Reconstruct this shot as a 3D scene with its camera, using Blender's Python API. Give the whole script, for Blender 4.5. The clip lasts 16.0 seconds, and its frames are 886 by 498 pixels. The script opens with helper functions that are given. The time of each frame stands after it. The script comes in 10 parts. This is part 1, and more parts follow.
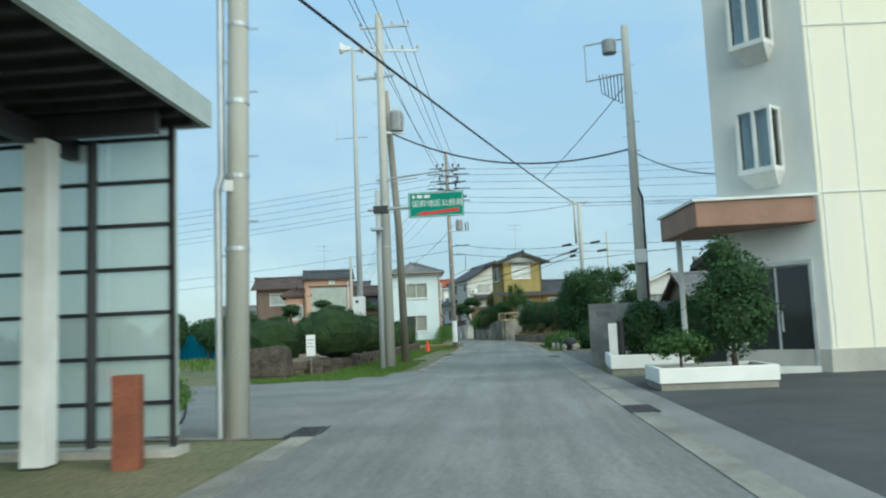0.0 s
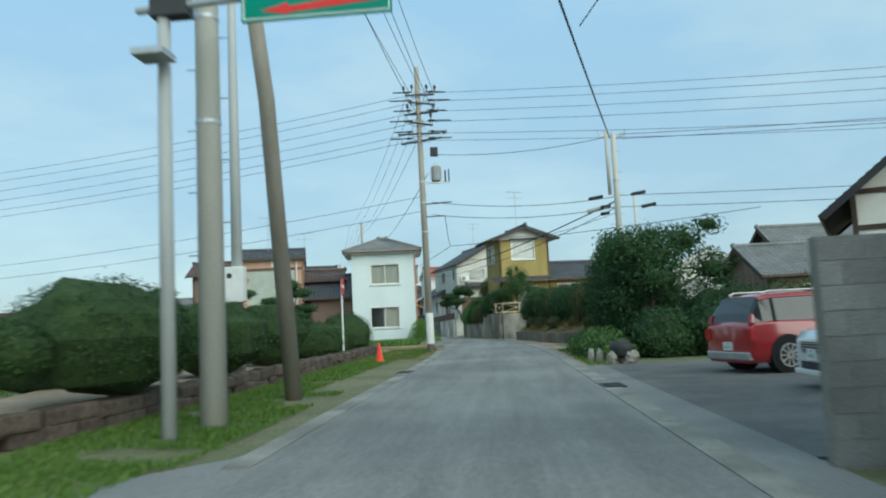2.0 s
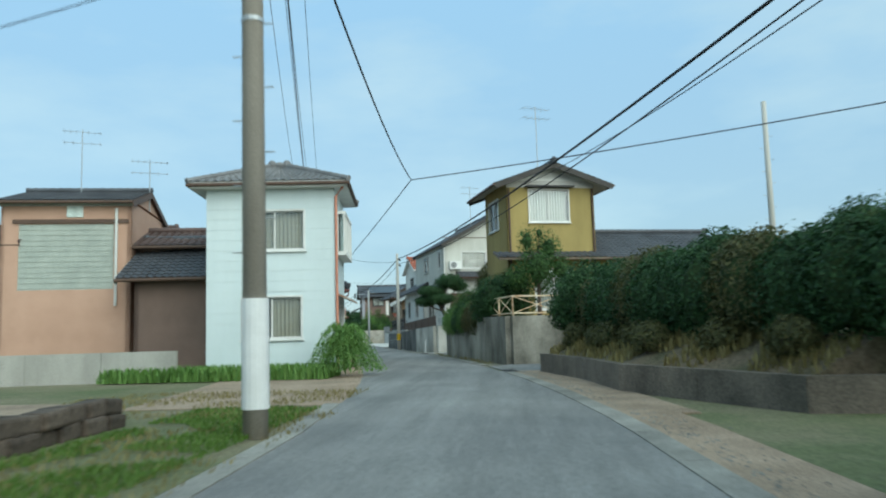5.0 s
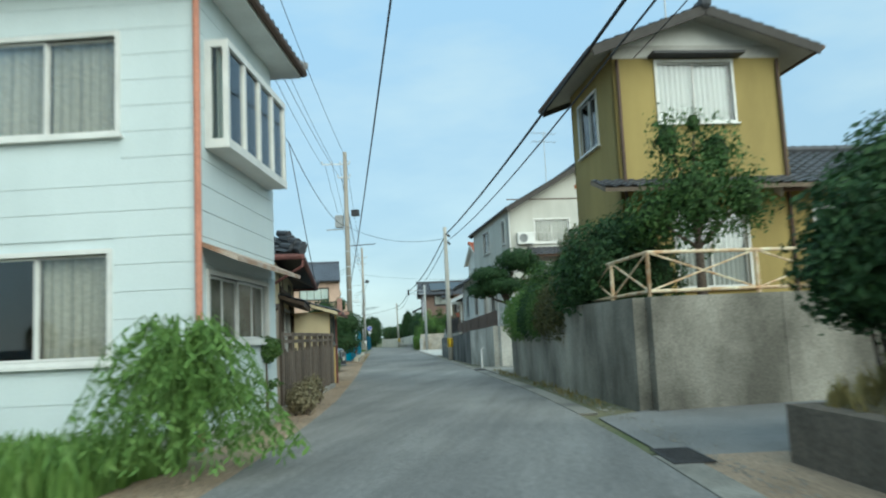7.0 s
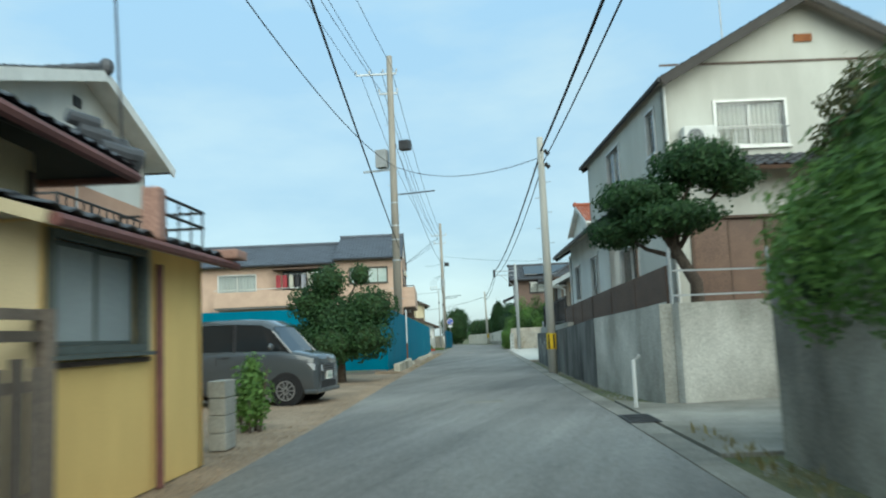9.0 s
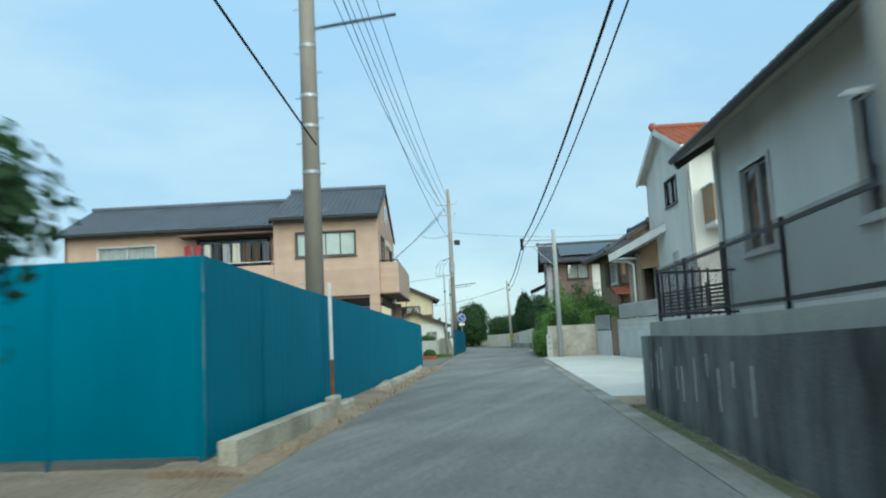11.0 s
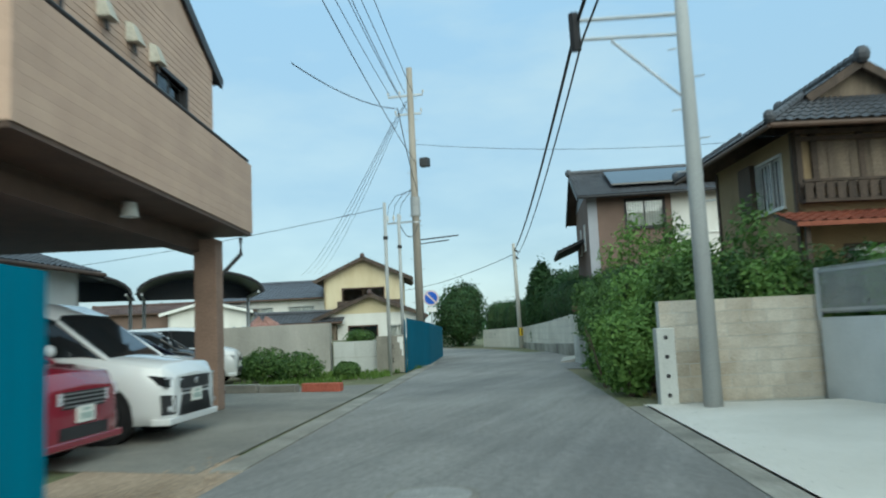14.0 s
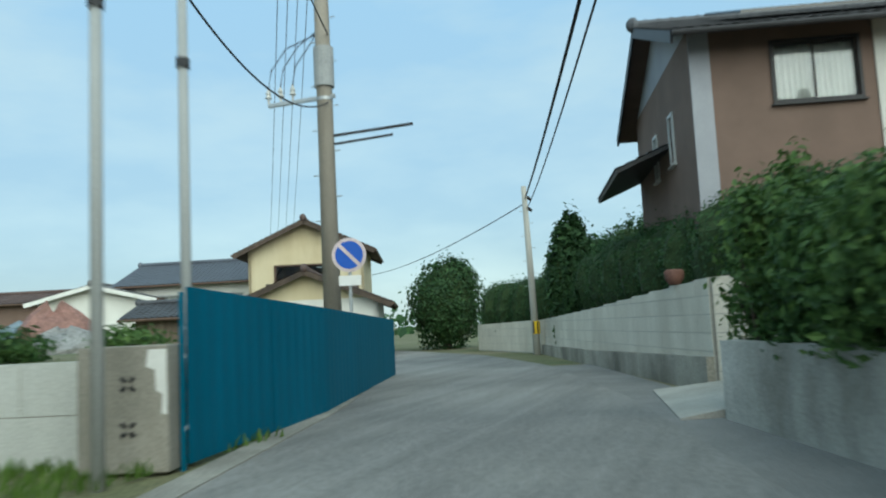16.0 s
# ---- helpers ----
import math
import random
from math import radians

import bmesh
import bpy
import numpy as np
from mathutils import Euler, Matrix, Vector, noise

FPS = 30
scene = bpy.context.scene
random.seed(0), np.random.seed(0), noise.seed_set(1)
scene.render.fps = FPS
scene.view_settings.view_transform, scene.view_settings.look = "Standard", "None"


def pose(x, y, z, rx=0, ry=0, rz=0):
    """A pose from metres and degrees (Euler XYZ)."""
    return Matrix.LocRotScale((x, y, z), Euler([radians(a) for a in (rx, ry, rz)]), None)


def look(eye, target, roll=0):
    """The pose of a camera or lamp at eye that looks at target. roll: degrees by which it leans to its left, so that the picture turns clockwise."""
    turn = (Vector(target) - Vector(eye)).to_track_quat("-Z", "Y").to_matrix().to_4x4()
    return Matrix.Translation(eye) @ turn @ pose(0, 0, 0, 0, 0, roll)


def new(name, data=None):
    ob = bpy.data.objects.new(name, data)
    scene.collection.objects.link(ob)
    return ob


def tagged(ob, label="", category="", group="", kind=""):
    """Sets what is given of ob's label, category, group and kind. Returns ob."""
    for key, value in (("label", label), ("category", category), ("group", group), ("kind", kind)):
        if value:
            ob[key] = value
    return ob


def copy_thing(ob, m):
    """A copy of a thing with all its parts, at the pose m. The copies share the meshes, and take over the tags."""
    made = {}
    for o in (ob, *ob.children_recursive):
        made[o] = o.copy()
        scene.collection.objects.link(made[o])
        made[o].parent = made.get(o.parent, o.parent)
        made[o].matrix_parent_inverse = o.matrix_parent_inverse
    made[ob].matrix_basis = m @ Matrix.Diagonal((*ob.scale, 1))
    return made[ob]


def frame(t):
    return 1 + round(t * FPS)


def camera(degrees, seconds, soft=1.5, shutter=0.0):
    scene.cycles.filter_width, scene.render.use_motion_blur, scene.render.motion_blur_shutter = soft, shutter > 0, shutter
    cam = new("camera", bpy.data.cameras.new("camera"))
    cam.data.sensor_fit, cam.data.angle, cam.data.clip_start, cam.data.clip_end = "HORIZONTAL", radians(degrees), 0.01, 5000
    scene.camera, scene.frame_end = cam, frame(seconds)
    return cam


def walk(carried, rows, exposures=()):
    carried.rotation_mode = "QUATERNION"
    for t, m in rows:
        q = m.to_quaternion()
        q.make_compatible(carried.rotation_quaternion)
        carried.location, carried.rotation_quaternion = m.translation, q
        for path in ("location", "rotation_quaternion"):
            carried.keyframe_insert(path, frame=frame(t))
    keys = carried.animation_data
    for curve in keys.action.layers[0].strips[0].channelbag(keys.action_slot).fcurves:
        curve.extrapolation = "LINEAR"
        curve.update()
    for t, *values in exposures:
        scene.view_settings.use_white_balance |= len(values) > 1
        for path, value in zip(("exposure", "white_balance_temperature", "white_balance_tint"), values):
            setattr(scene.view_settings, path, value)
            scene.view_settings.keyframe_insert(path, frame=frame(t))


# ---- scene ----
cam = camera(60.0, 16.0, soft=2.0, shutter=0.4)
PATH = [
    (0.0, pose(0.000, 0.000, 1.299, 95.922, 2.415, 4.799)),
    (0.5, pose(-0.037, 4.133, 1.295, 95.743, 2.654, 4.741)),
    (1.0, pose(-0.066, 8.303, 1.292, 95.439, 2.551, 4.615)),
    (1.5, pose(-0.093, 12.487, 1.291, 95.681, 2.478, 4.600)),
    (2.0, pose(-0.121, 16.683, 1.282, 95.518, 2.767, 4.584)),
    (2.5, pose(-0.156, 20.938, 1.281, 95.642, 2.631, 4.606)),
    (3.0, pose(-0.189, 25.271, 1.279, 95.779, 2.740, 4.511)),
    (3.5, pose(-0.210, 29.656, 1.278, 96.077, 2.757, 4.462)),
    (4.0, pose(-0.224, 33.941, 1.270, 96.126, 2.597, 4.303)),
    (4.2, pose(-0.220, 35.704, 1.271, 96.001, 2.312, 4.115)),
    (6.3, pose(-0.623, 53.010, 1.335, 96.256, 2.119, 8.504)),
    (6.5, pose(-0.749, 54.571, 1.334, 96.068, 2.584, 9.122)),
    (7.0, pose(-1.145, 58.243, 1.297, 96.417, 2.690, 10.956)),
    (7.5, pose(-1.754, 62.534, 1.266, 96.175, 3.172, 12.876)),
    (8.0, pose(-2.490, 66.786, 1.256, 96.113, 2.814, 14.911)),
    (8.5, pose(-3.341, 70.924, 1.235, 96.454, 2.718, 16.594)),
    (9.0, pose(-4.346, 75.205, 1.211, 96.413, 2.514, 18.243)),
    (11.5, pose(-10.567, 97.600, 1.300, 96.466, 2.720, 19.943)),
    (12.0, pose(-11.801, 102.002, 1.301, 96.503, 2.440, 19.875)),
    (12.5, pose(-12.937, 106.073, 1.297, 96.346, 2.425, 19.874)),
    (13.0, pose(-14.083, 110.218, 1.283, 96.374, 2.640, 19.920)),
    (13.5, pose(-15.159, 114.091, 1.251, 96.171, 2.797, 20.050)),
    (14.0, pose(-16.279, 118.132, 1.220, 96.026, 2.612, 20.027)),
    (14.5, pose(-17.429, 122.236, 1.207, 95.836, 2.948, 19.989)),
    (15.0, pose(-18.586, 126.372, 1.204, 95.755, 2.536, 19.894)),
    (15.5, pose(-19.713, 130.394, 1.195, 95.713, 2.932, 20.048)),
    (16.0, pose(-20.820, 134.283, 1.167, 95.666, 2.814, 20.292)),
]
walk(cam, PATH, exposures=[(0.0, 0.62, 6350, -6.0), (3.0, 0.58, 6350, -6.0), (6.5, 0.7, 6150, -6.0), (7.5, 0.74, 6700, -6.0), (9.0, 0.76, 6500, -6.0), (11.5, 0.7, 6250, -6.0), (13.0, 0.64, 6350, -6.0), (16.0, 0.64, 6450, -6.0)])

# ---- world, sun, exposure ----
wd = bpy.data.worlds.new("sky")
scene.world = wd
wd.use_nodes = True
wn = wd.node_tree.nodes
sky = wn.new("ShaderNodeTexSky")
sky.sky_type = 'NISHITA'
sky.sun_disc = False
sky.sun_elevation = radians(27.8)
sky.sun_rotation = radians(142.3)
sky.altitude = 50
sky.air_density = 1.0
sky.dust_density = 0.6
sky.ozone_density = 2.0
wn["Background"].inputs[1].default_value = 0.15
# thin bright overcast: pale towards the horizon, bluer above, with soft cloud sheets
rise = wn.new("ShaderNodeTexGradient")
rise.texture_mapping.mapping_x, rise.texture_mapping.mapping_z = 'Z', 'X'
veil = wn.new("ShaderNodeValToRGB")
veil.color_ramp.elements[0].position, veil.color_ramp.elements[0].color = 0.0, (1.66, 2.08, 2.58, 1)
veil.color_ramp.elements[1].position, veil.color_ramp.elements[1].color = 0.42, (1.8, 2.75, 3.95, 1)
top = veil.color_ramp.elements.new(0.8)
top.color = (2.6, 3.6, 4.6, 1)
mid = veil.color_ramp.elements.new(0.14)
mid.color = (1.85, 2.5, 3.25, 1)
wd.node_tree.links.new(rise.outputs["Fac"], veil.inputs[0])
cloud = wn.new("ShaderNodeTexNoise")
cloud.texture_mapping.scale = (1.0, 1.0, 3.0)
cloud.inputs["Scale"].default_value = 3.0
cloud.inputs["Detail"].default_value = 6
cloud.inputs["Roughness"].default_value = 0.55
thick = wn.new("ShaderNodeMapRange")
thick.inputs[1].default_value, thick.inputs[2].default_value = 0.42, 0.72
thick.inputs[3].default_value, thick.inputs[4].default_value = 0.0, 0.75
wd.node_tree.links.new(cloud.outputs["Fac"], thick.inputs[0])
sheet = wn.new("ShaderNodeMix")
sheet.data_type = 'RGBA'
sheet.inputs[7].default_value = (2.75, 3.3, 3.75, 1)
wd.node_tree.links.new(thick.outputs[0], sheet.inputs[0])
wd.node_tree.links.new(veil.outputs[0], sheet.inputs[6])
haze = wn.new("ShaderNodeMix")
haze.data_type = 'RGBA'
haze.inputs[0].default_value = 0.88
wd.node_tree.links.new(sky.outputs[0], haze.inputs[6])
wd.node_tree.links.new(sheet.outputs[2], haze.inputs[7])
wd.node_tree.links.new(haze.outputs[2], wn["Background"].inputs[0])
sun = new("sun", bpy.data.lights.new("sun", 'SUN'))
sun.data.energy = 2.3
sun.data.angle = radians(70)
sun.data.color = (1.0, 0.96, 0.9)
sun.matrix_world = look((36, -46.5, 31), (0, 0, 0))

# ---- materials ----
MATS = {}


def mat(name, c1, c2=None, scale=1.5, rough=0.8, bump=0.15, fine=40.0, metal=0.0, streak=1.0, var=0.25, spec=0.3, coat=0.0, rnd=0.0):
    """Two-scale procedural surface: broad stains between c1 and c2, fine grain and relief. streak stretches the stains downwards."""
    if name in MATS:
        return MATS[name]
    c2 = c2 or tuple(v * 0.75 for v in c1)
    m = bpy.data.materials.new(name)
    m.use_nodes = True
    nt, ns = m.node_tree, m.node_tree.nodes
    lk = nt.links.new
    bs = ns["Principled BSDF"]
    tc = ns.new("ShaderNodeTexCoord")
    mp = ns.new("ShaderNodeMapping")
    mp.inputs["Scale"].default_value = (1, 1, 1 / streak)
    lk(tc.outputs["Object"], mp.inputs[0])
    n1 = ns.new("ShaderNodeTexNoise")
    n1.inputs["Scale"].default_value = scale
    n1.inputs["Detail"].default_value = 5
    n1.inputs["Roughness"].default_value = 0.6
    lk(mp.outputs[0], n1.inputs["Vector"])
    rp = ns.new("ShaderNodeValToRGB")
    rp.color_ramp.elements[0].position, rp.color_ramp.elements[1].position = 0.35, 0.68
    rp.color_ramp.elements[0].color = (*c2, 1)
    rp.color_ramp.elements[1].color = (*c1, 1)
    lk(n1.outputs["Fac"], rp.inputs[0])
    n2 = ns.new("ShaderNodeTexNoise")
    n2.inputs["Scale"].default_value = fine
    n2.inputs["Detail"].default_value = 3
    lk(tc.outputs["Object"], n2.inputs["Vector"])
    mr = ns.new("ShaderNodeMapRange")
    mr.inputs[1].default_value, mr.inputs[2].default_value = 0.3, 0.7
    mr.inputs[3].default_value, mr.inputs[4].default_value = 1 - var, 1 + var
    lk(n2.outputs["Fac"], mr.inputs[0])
    mx = ns.new("ShaderNodeMix")
    mx.data_type, mx.blend_type = 'RGBA', 'MULTIPLY'
    mx.inputs[0].default_value = 1.0
    lk(rp.outputs[0], mx.inputs[6])
    lk(mr.outputs[0], mx.inputs[7])
    last = mx.outputs[2]
    if rnd:
        oi = ns.new("ShaderNodeObjectInfo")
        mr2 = ns.new("ShaderNodeMapRange")
        mr2.inputs[3].default_value, mr2.inputs[4].default_value = 1 - rnd, 1 + rnd
        lk(oi.outputs["Random"], mr2.inputs[0])
        mx2 = ns.new("ShaderNodeMix")
        mx2.data_type, mx2.blend_type = 'RGBA', 'MULTIPLY'
        mx2.inputs[0].default_value = 1.0
        lk(last, mx2.inputs[6])
        lk(mr2.outputs[0], mx2.inputs[7])
        last = mx2.outputs[2]
    lk(last, bs.inputs["Base Color"])
    bs.inputs["Roughness"].default_value = rough
    bs.inputs["Metallic"].default_value = metal
    bs.inputs["Specular IOR Level"].default_value = spec
    bs.inputs["Coat Weight"].default_value = coat
    bs.inputs["Coat Roughness"].default_value = 0.05
    if bump:
        bp = ns.new("ShaderNodeBump")
        bp.inputs["Strength"].default_value = bump
        bp.inputs["Distance"].default_value = 0.02
        lk(n2.outputs["Fac"], bp.inputs["Height"])
        lk(bp.outputs[0], bs.inputs["Normal"])
    MATS[name] = m
    return m


def leafmat(name, c1, c2, c3):
    """Foliage: each leaf its own green, with a little light through it."""
    if name in MATS:
        return MATS[name]
    m = bpy.data.materials.new(name)
    m.use_nodes = True
    ns, lk = m.node_tree.nodes, m.node_tree.links.new
    bs = ns["Principled BSDF"]
    ge = ns.new("ShaderNodeNewGeometry")
    tc = ns.new("ShaderNodeTexCoord")
    nz = ns.new("ShaderNodeTexNoise")
    nz.inputs["Scale"].default_value = 0.9
    lk(tc.outputs["Object"], nz.inputs["Vector"])
    ad = ns.new("ShaderNodeMath")
    ad.operation = 'ADD'
    lk(ge.outputs["Random Per Island"], ad.inputs[0])
    lk(nz.outputs["Fac"], ad.inputs[1])
    hf = ns.new("ShaderNodeMath")
    hf.operation = 'MULTIPLY'
    hf.inputs[1].default_value = 0.5
    lk(ad.outputs[0], hf.inputs[0])
    rp = ns.new("ShaderNodeValToRGB")
    rp.color_ramp.elements[0].position, rp.color_ramp.elements[1].position = 0.1, 0.95
    rp.color_ramp.elements[0].color = (*c1, 1)
    rp.color_ramp.elements[1].color = (*c3, 1)
    e = rp.color_ramp.elements.new(0.55)
    e.color = (*c2, 1)
    lk(hf.outputs[0], rp.inputs[0])
    lk(rp.outputs[0], bs.inputs["Base Color"])
    bs.inputs["Roughness"].default_value = 0.55
    bs.inputs["Specular IOR Level"].default_value = 0.25
    tr = ns.new("ShaderNodeBsdfTranslucent")
    lk(rp.outputs[0], tr.inputs[0])
    ms = ns.new("ShaderNodeMixShader")
    ms.inputs[0].default_value = 0.28
    lk(bs.outputs[0], ms.inputs[1])
    lk(tr.outputs[0], ms.inputs[2])
    lk(ms.outputs[0], ns["Material Output"].inputs[0])
    MATS[name] = m
    return m


def glassmat(name, tint=(0.9, 0.94, 0.95), through_share=0.95):
    """A clear pane: see-through, with Fresnel gloss."""
    if name in MATS:
        return MATS[name]
    m = bpy.data.materials.new(name)
    m.use_nodes = True
    ns, lk = m.node_tree.nodes, m.node_tree.links.new
    tp = ns.new("ShaderNodeBsdfTransparent")
    tp.inputs[0].default_value = (*[v * through_share for v in tint], 1)
    gl = ns.new("ShaderNodeBsdfGlossy")
    gl.inputs["Roughness"].default_value = 0.03
    fr = ns.new("ShaderNodeFresnel")
    fr.inputs[0].default_value = 1.6
    ms = ns.new("ShaderNodeMixShader")
    lk(fr.outputs[0], ms.inputs[0])
    lk(tp.outputs[0], ms.inputs[1])
    lk(gl.outputs[0], ms.inputs[2])
    lk(ms.outputs[0], ns["Material Output"].inputs[0])
    MATS[name] = m
    return m


asphalt = mat("asphalt", (0.225, 0.225, 0.22), (0.145, 0.15, 0.153), 0.22, 0.9, 0.5, 90, var=0.35)
asphalt_dark = mat("asphalt_dark", (0.085, 0.085, 0.085), (0.05, 0.05, 0.052), 0.4, 0.9, 0.5, 70, var=0.35)


def lane_mat():
    """Worn lane: long pale and dark wheel lines, blotches, coarse grit."""
    m = mat("asphalt_lane", (0.265, 0.258, 0.24), (0.17, 0.168, 0.162), 0.22, 0.9, 0.6, 90, var=0.35)
    nt, ns = m.node_tree, m.node_tree.nodes
    lk = nt.links.new
    bs = ns["Principled BSDF"]
    old = bs.inputs["Base Color"].links[0].from_socket
    tc = ns.new("ShaderNodeTexCoord")
    col = old
    for rz, sc, ln, det, lo, hi in ((14, 1.3, 0.03, 3, 0.86, 1.16), (9, 5.0, 0.08, 5, 0.92, 1.09), (0, 14.0, 1.0, 6, 0.82, 1.17)):
        mp = ns.new("ShaderNodeMapping")
        mp.inputs["Rotation"].default_value = (0, 0, radians(rz))
        mp.inputs["Scale"].default_value = (1, ln, 1)
        lk(tc.outputs["Object"], mp.inputs[0])
        nz = ns.new("ShaderNodeTexNoise")
        nz.inputs["Scale"].default_value = sc
        nz.inputs["Detail"].default_value = det
        lk(mp.outputs[0], nz.inputs["Vector"])
        mr = ns.new("ShaderNodeMapRange")
        mr.inputs[1].default_value, mr.inputs[2].default_value = 0.32, 0.68
        mr.inputs[3].default_value, mr.inputs[4].default_value = lo, hi
        lk(nz.outputs["Fac"], mr.inputs[0])
        mx = ns.new("ShaderNodeMix")
        mx.data_type, mx.blend_type = 'RGBA', 'MULTIPLY'
        mx.inputs[0].default_value = 1.0
        lk(col, mx.inputs[6])
        lk(mr.outputs[0], mx.inputs[7])
        col = mx.outputs[2]
    lk(col, bs.inputs["Base Color"])
    return m


lane_m = lane_mat()
asphalt_dusty = mat("asphalt_dusty", (0.26, 0.245, 0.21), (0.165, 0.158, 0.14), 0.45, 0.93, 0.5, 60, var=0.35)
asphalt_worn = mat("asphalt_worn_dark", (0.17, 0.166, 0.158), (0.1, 0.098, 0.094), 0.5, 0.92, 0.5, 70, var=0.35)
asphalt_old = mat("asphalt_old", (0.24, 0.235, 0.225), (0.17, 0.168, 0.16), 0.5, 0.92, 0.5, 70, var=0.35)
gutter_m = mat("gutter_concrete", (0.33, 0.315, 0.275), (0.165, 0.157, 0.137), 0.7, 0.9, 0.3, 50, var=0.3, rnd=0.1)
drive_m = mat("drive_concrete", (0.62, 0.6, 0.55), (0.52, 0.5, 0.45), 0.5, 0.85, 0.15, 60, var=0.1)
soil_m = mat("soil", (0.37, 0.28, 0.2), (0.24, 0.18, 0.125), 0.8, 0.95, 0.6, 25, var=0.35)
bank_m = mat("bank_earth", (0.17, 0.125, 0.085), (0.08, 0.075, 0.04), 1.2, 0.95, 0.6, 18, var=0.35)
ground_m = mat("ground", (0.2, 0.175, 0.11), (0.1, 0.12, 0.05), 0.35, 0.95, 0.6, 20, var=0.35)
conc = mat("concrete", (0.45, 0.43, 0.385), (0.31, 0.3, 0.265), 0.8, 0.88, 0.25, 45, streak=3, var=0.15)
conc_dark = mat("concrete_stained", (0.37, 0.345, 0.3), (0.18, 0.17, 0.14), 0.6, 0.9, 0.15, 40, streak=2.0, var=0.15)
conc_black = mat("concrete_blackened", (0.24, 0.24, 0.225), (0.04, 0.04, 0.037), 0.9, 0.9, 0.3, 40, streak=2.5, var=0.2)
# opaque pane; the olive colour is a painted reflection of hedge and trees
glass_hedge_reflect = mat("window_glass_hedge_reflect", (0.11, 0.115, 0.09), (0.06, 0.065, 0.05), 1.2, 0.12, 0.0, 30, spec=0.6, var=0.2)
conc_pale = mat("concrete_pale", (0.58, 0.59, 0.56), (0.43, 0.44, 0.41), 0.9, 0.88, 0.2, 45, streak=4, var=0.12)
block_m = mat("block", (0.62, 0.58, 0.5), (0.4, 0.34, 0.26), 1.2, 0.92, 0.4, 60, var=0.2, rnd=0.12)
block_grey = mat("block_grey", (0.24, 0.24, 0.235), (0.15, 0.15, 0.148), 1.2, 0.92, 0.4, 60, var=0.2, rnd=0.12)
block_white = mat("block_white", (0.55, 0.57, 0.57), (0.47, 0.49, 0.49), 1.2, 0.9, 0.2, 60, var=0.1, rnd=0.05)
stone_m = mat("stone", (0.115, 0.088, 0.068), (0.055, 0.044, 0.035), 1.5, 0.92, 0.6, 18, var=0.3, rnd=0.25)
pole_m = mat("pole_concrete", (0.48, 0.465, 0.425), (0.37, 0.36, 0.32), 1.5, 0.85, 0.15, 60, streak=6, var=0.1)
pole_brown = mat("pole_weathered", (0.34, 0.31, 0.265), (0.23, 0.205, 0.17), 1.5, 0.88, 0.2, 60, streak=6, var=0.15)
steel = mat("galvanised_steel", (0.48, 0.5, 0.51), (0.38, 0.4, 0.41), 2.0, 0.5, 0.1, 60, metal=0.6, var=0.08)
galv = mat("galvanised_dull", (0.42, 0.43, 0.42), (0.33, 0.345, 0.34), 2.0, 0.65, 0.1, 60, streak=6, var=0.1)
iron = mat("dark_iron", (0.05, 0.05, 0.052), (0.03, 0.03, 0.032), 3.0, 0.6, 0.15, 60, var=0.15)
cable_m = mat("cable_sheath", (0.03, 0.03, 0.033), (0.02, 0.02, 0.022), 3.0, 0.7, 0.0, 60, var=0.1)
ceramic = mat("ceramic", (0.55, 0.55, 0.52), (0.4, 0.4, 0.38), 3.0, 0.3, 0.0, 60)
trafo_m = mat("transformer_grey", (0.33, 0.34, 0.34), (0.26, 0.27, 0.27), 3.0, 0.6, 0.1, 60)
siding_white = mat("siding_white", (0.62, 0.69, 0.69), (0.55, 0.62, 0.62), 0.7, 0.6, 0.08, 60, streak=3, var=0.05)
plaster_white = mat("plaster_white", (0.68, 0.68, 0.64), (0.58, 0.57, 0.53), 0.8, 0.85, 0.2, 80, streak=3, var=0.08)
plaster_cream = mat("plaster_cream", (0.62, 0.55, 0.38), (0.5, 0.42, 0.27), 0.8, 0.88, 0.2, 80, streak=3, var=0.1)
plaster_yellow = mat("plaster_mustard", (0.36, 0.28, 0.105), (0.27, 0.21, 0.08), 0.8, 0.88, 0.2, 80, streak=3, var=0.1)
plaster_ochre = mat("plaster_ochre", (0.88, 0.62, 0.24), (0.76, 0.52, 0.2), 0.8, 0.88, 0.2, 80, streak=3, var=0.1)
plaster_brown = mat("plaster_brown", (0.19, 0.13, 0.105), (0.15, 0.105, 0.085), 0.8, 0.88, 0.15, 80, var=0.08)
plaster_grey = mat("plaster_grey", (0.36, 0.37, 0.4), (0.3, 0.31, 0.34), 0.8, 0.88, 0.15, 80, var=0.08)
beige_tile = mat("beige_siding", (0.53, 0.375, 0.285), (0.45, 0.315, 0.24), 1.2, 0.75, 0.2, 70, var=0.12, rnd=0.05)
salmon = mat("plaster_salmon", (0.52, 0.33, 0.24), (0.45, 0.28, 0.2), 0.8, 0.85, 0.15, 80, var=0.1)
wood_dark = mat("wood_dark", (0.1, 0.073, 0.056), (0.055, 0.042, 0.034), 3.0, 0.8, 0.4, 30, streak=8, var=0.3, rnd=0.2)
conc_lime = mat("concrete_lime_washed", (0.62, 0.605, 0.55), (0.24, 0.232, 0.2), 0.7, 0.92, 0.25, 30, streak=1.8, var=0.18)
conc_old = mat("concrete_old_wall", (0.45, 0.425, 0.36), (0.13, 0.122, 0.1), 0.5, 0.92, 0.25, 30, streak=1.5, var=0.22)
wood_pale = mat("wood_bleached", (0.4, 0.33, 0.25), (0.24, 0.19, 0.14), 3.0, 0.85, 0.4, 30, streak=8, var=0.25, rnd=0.2)
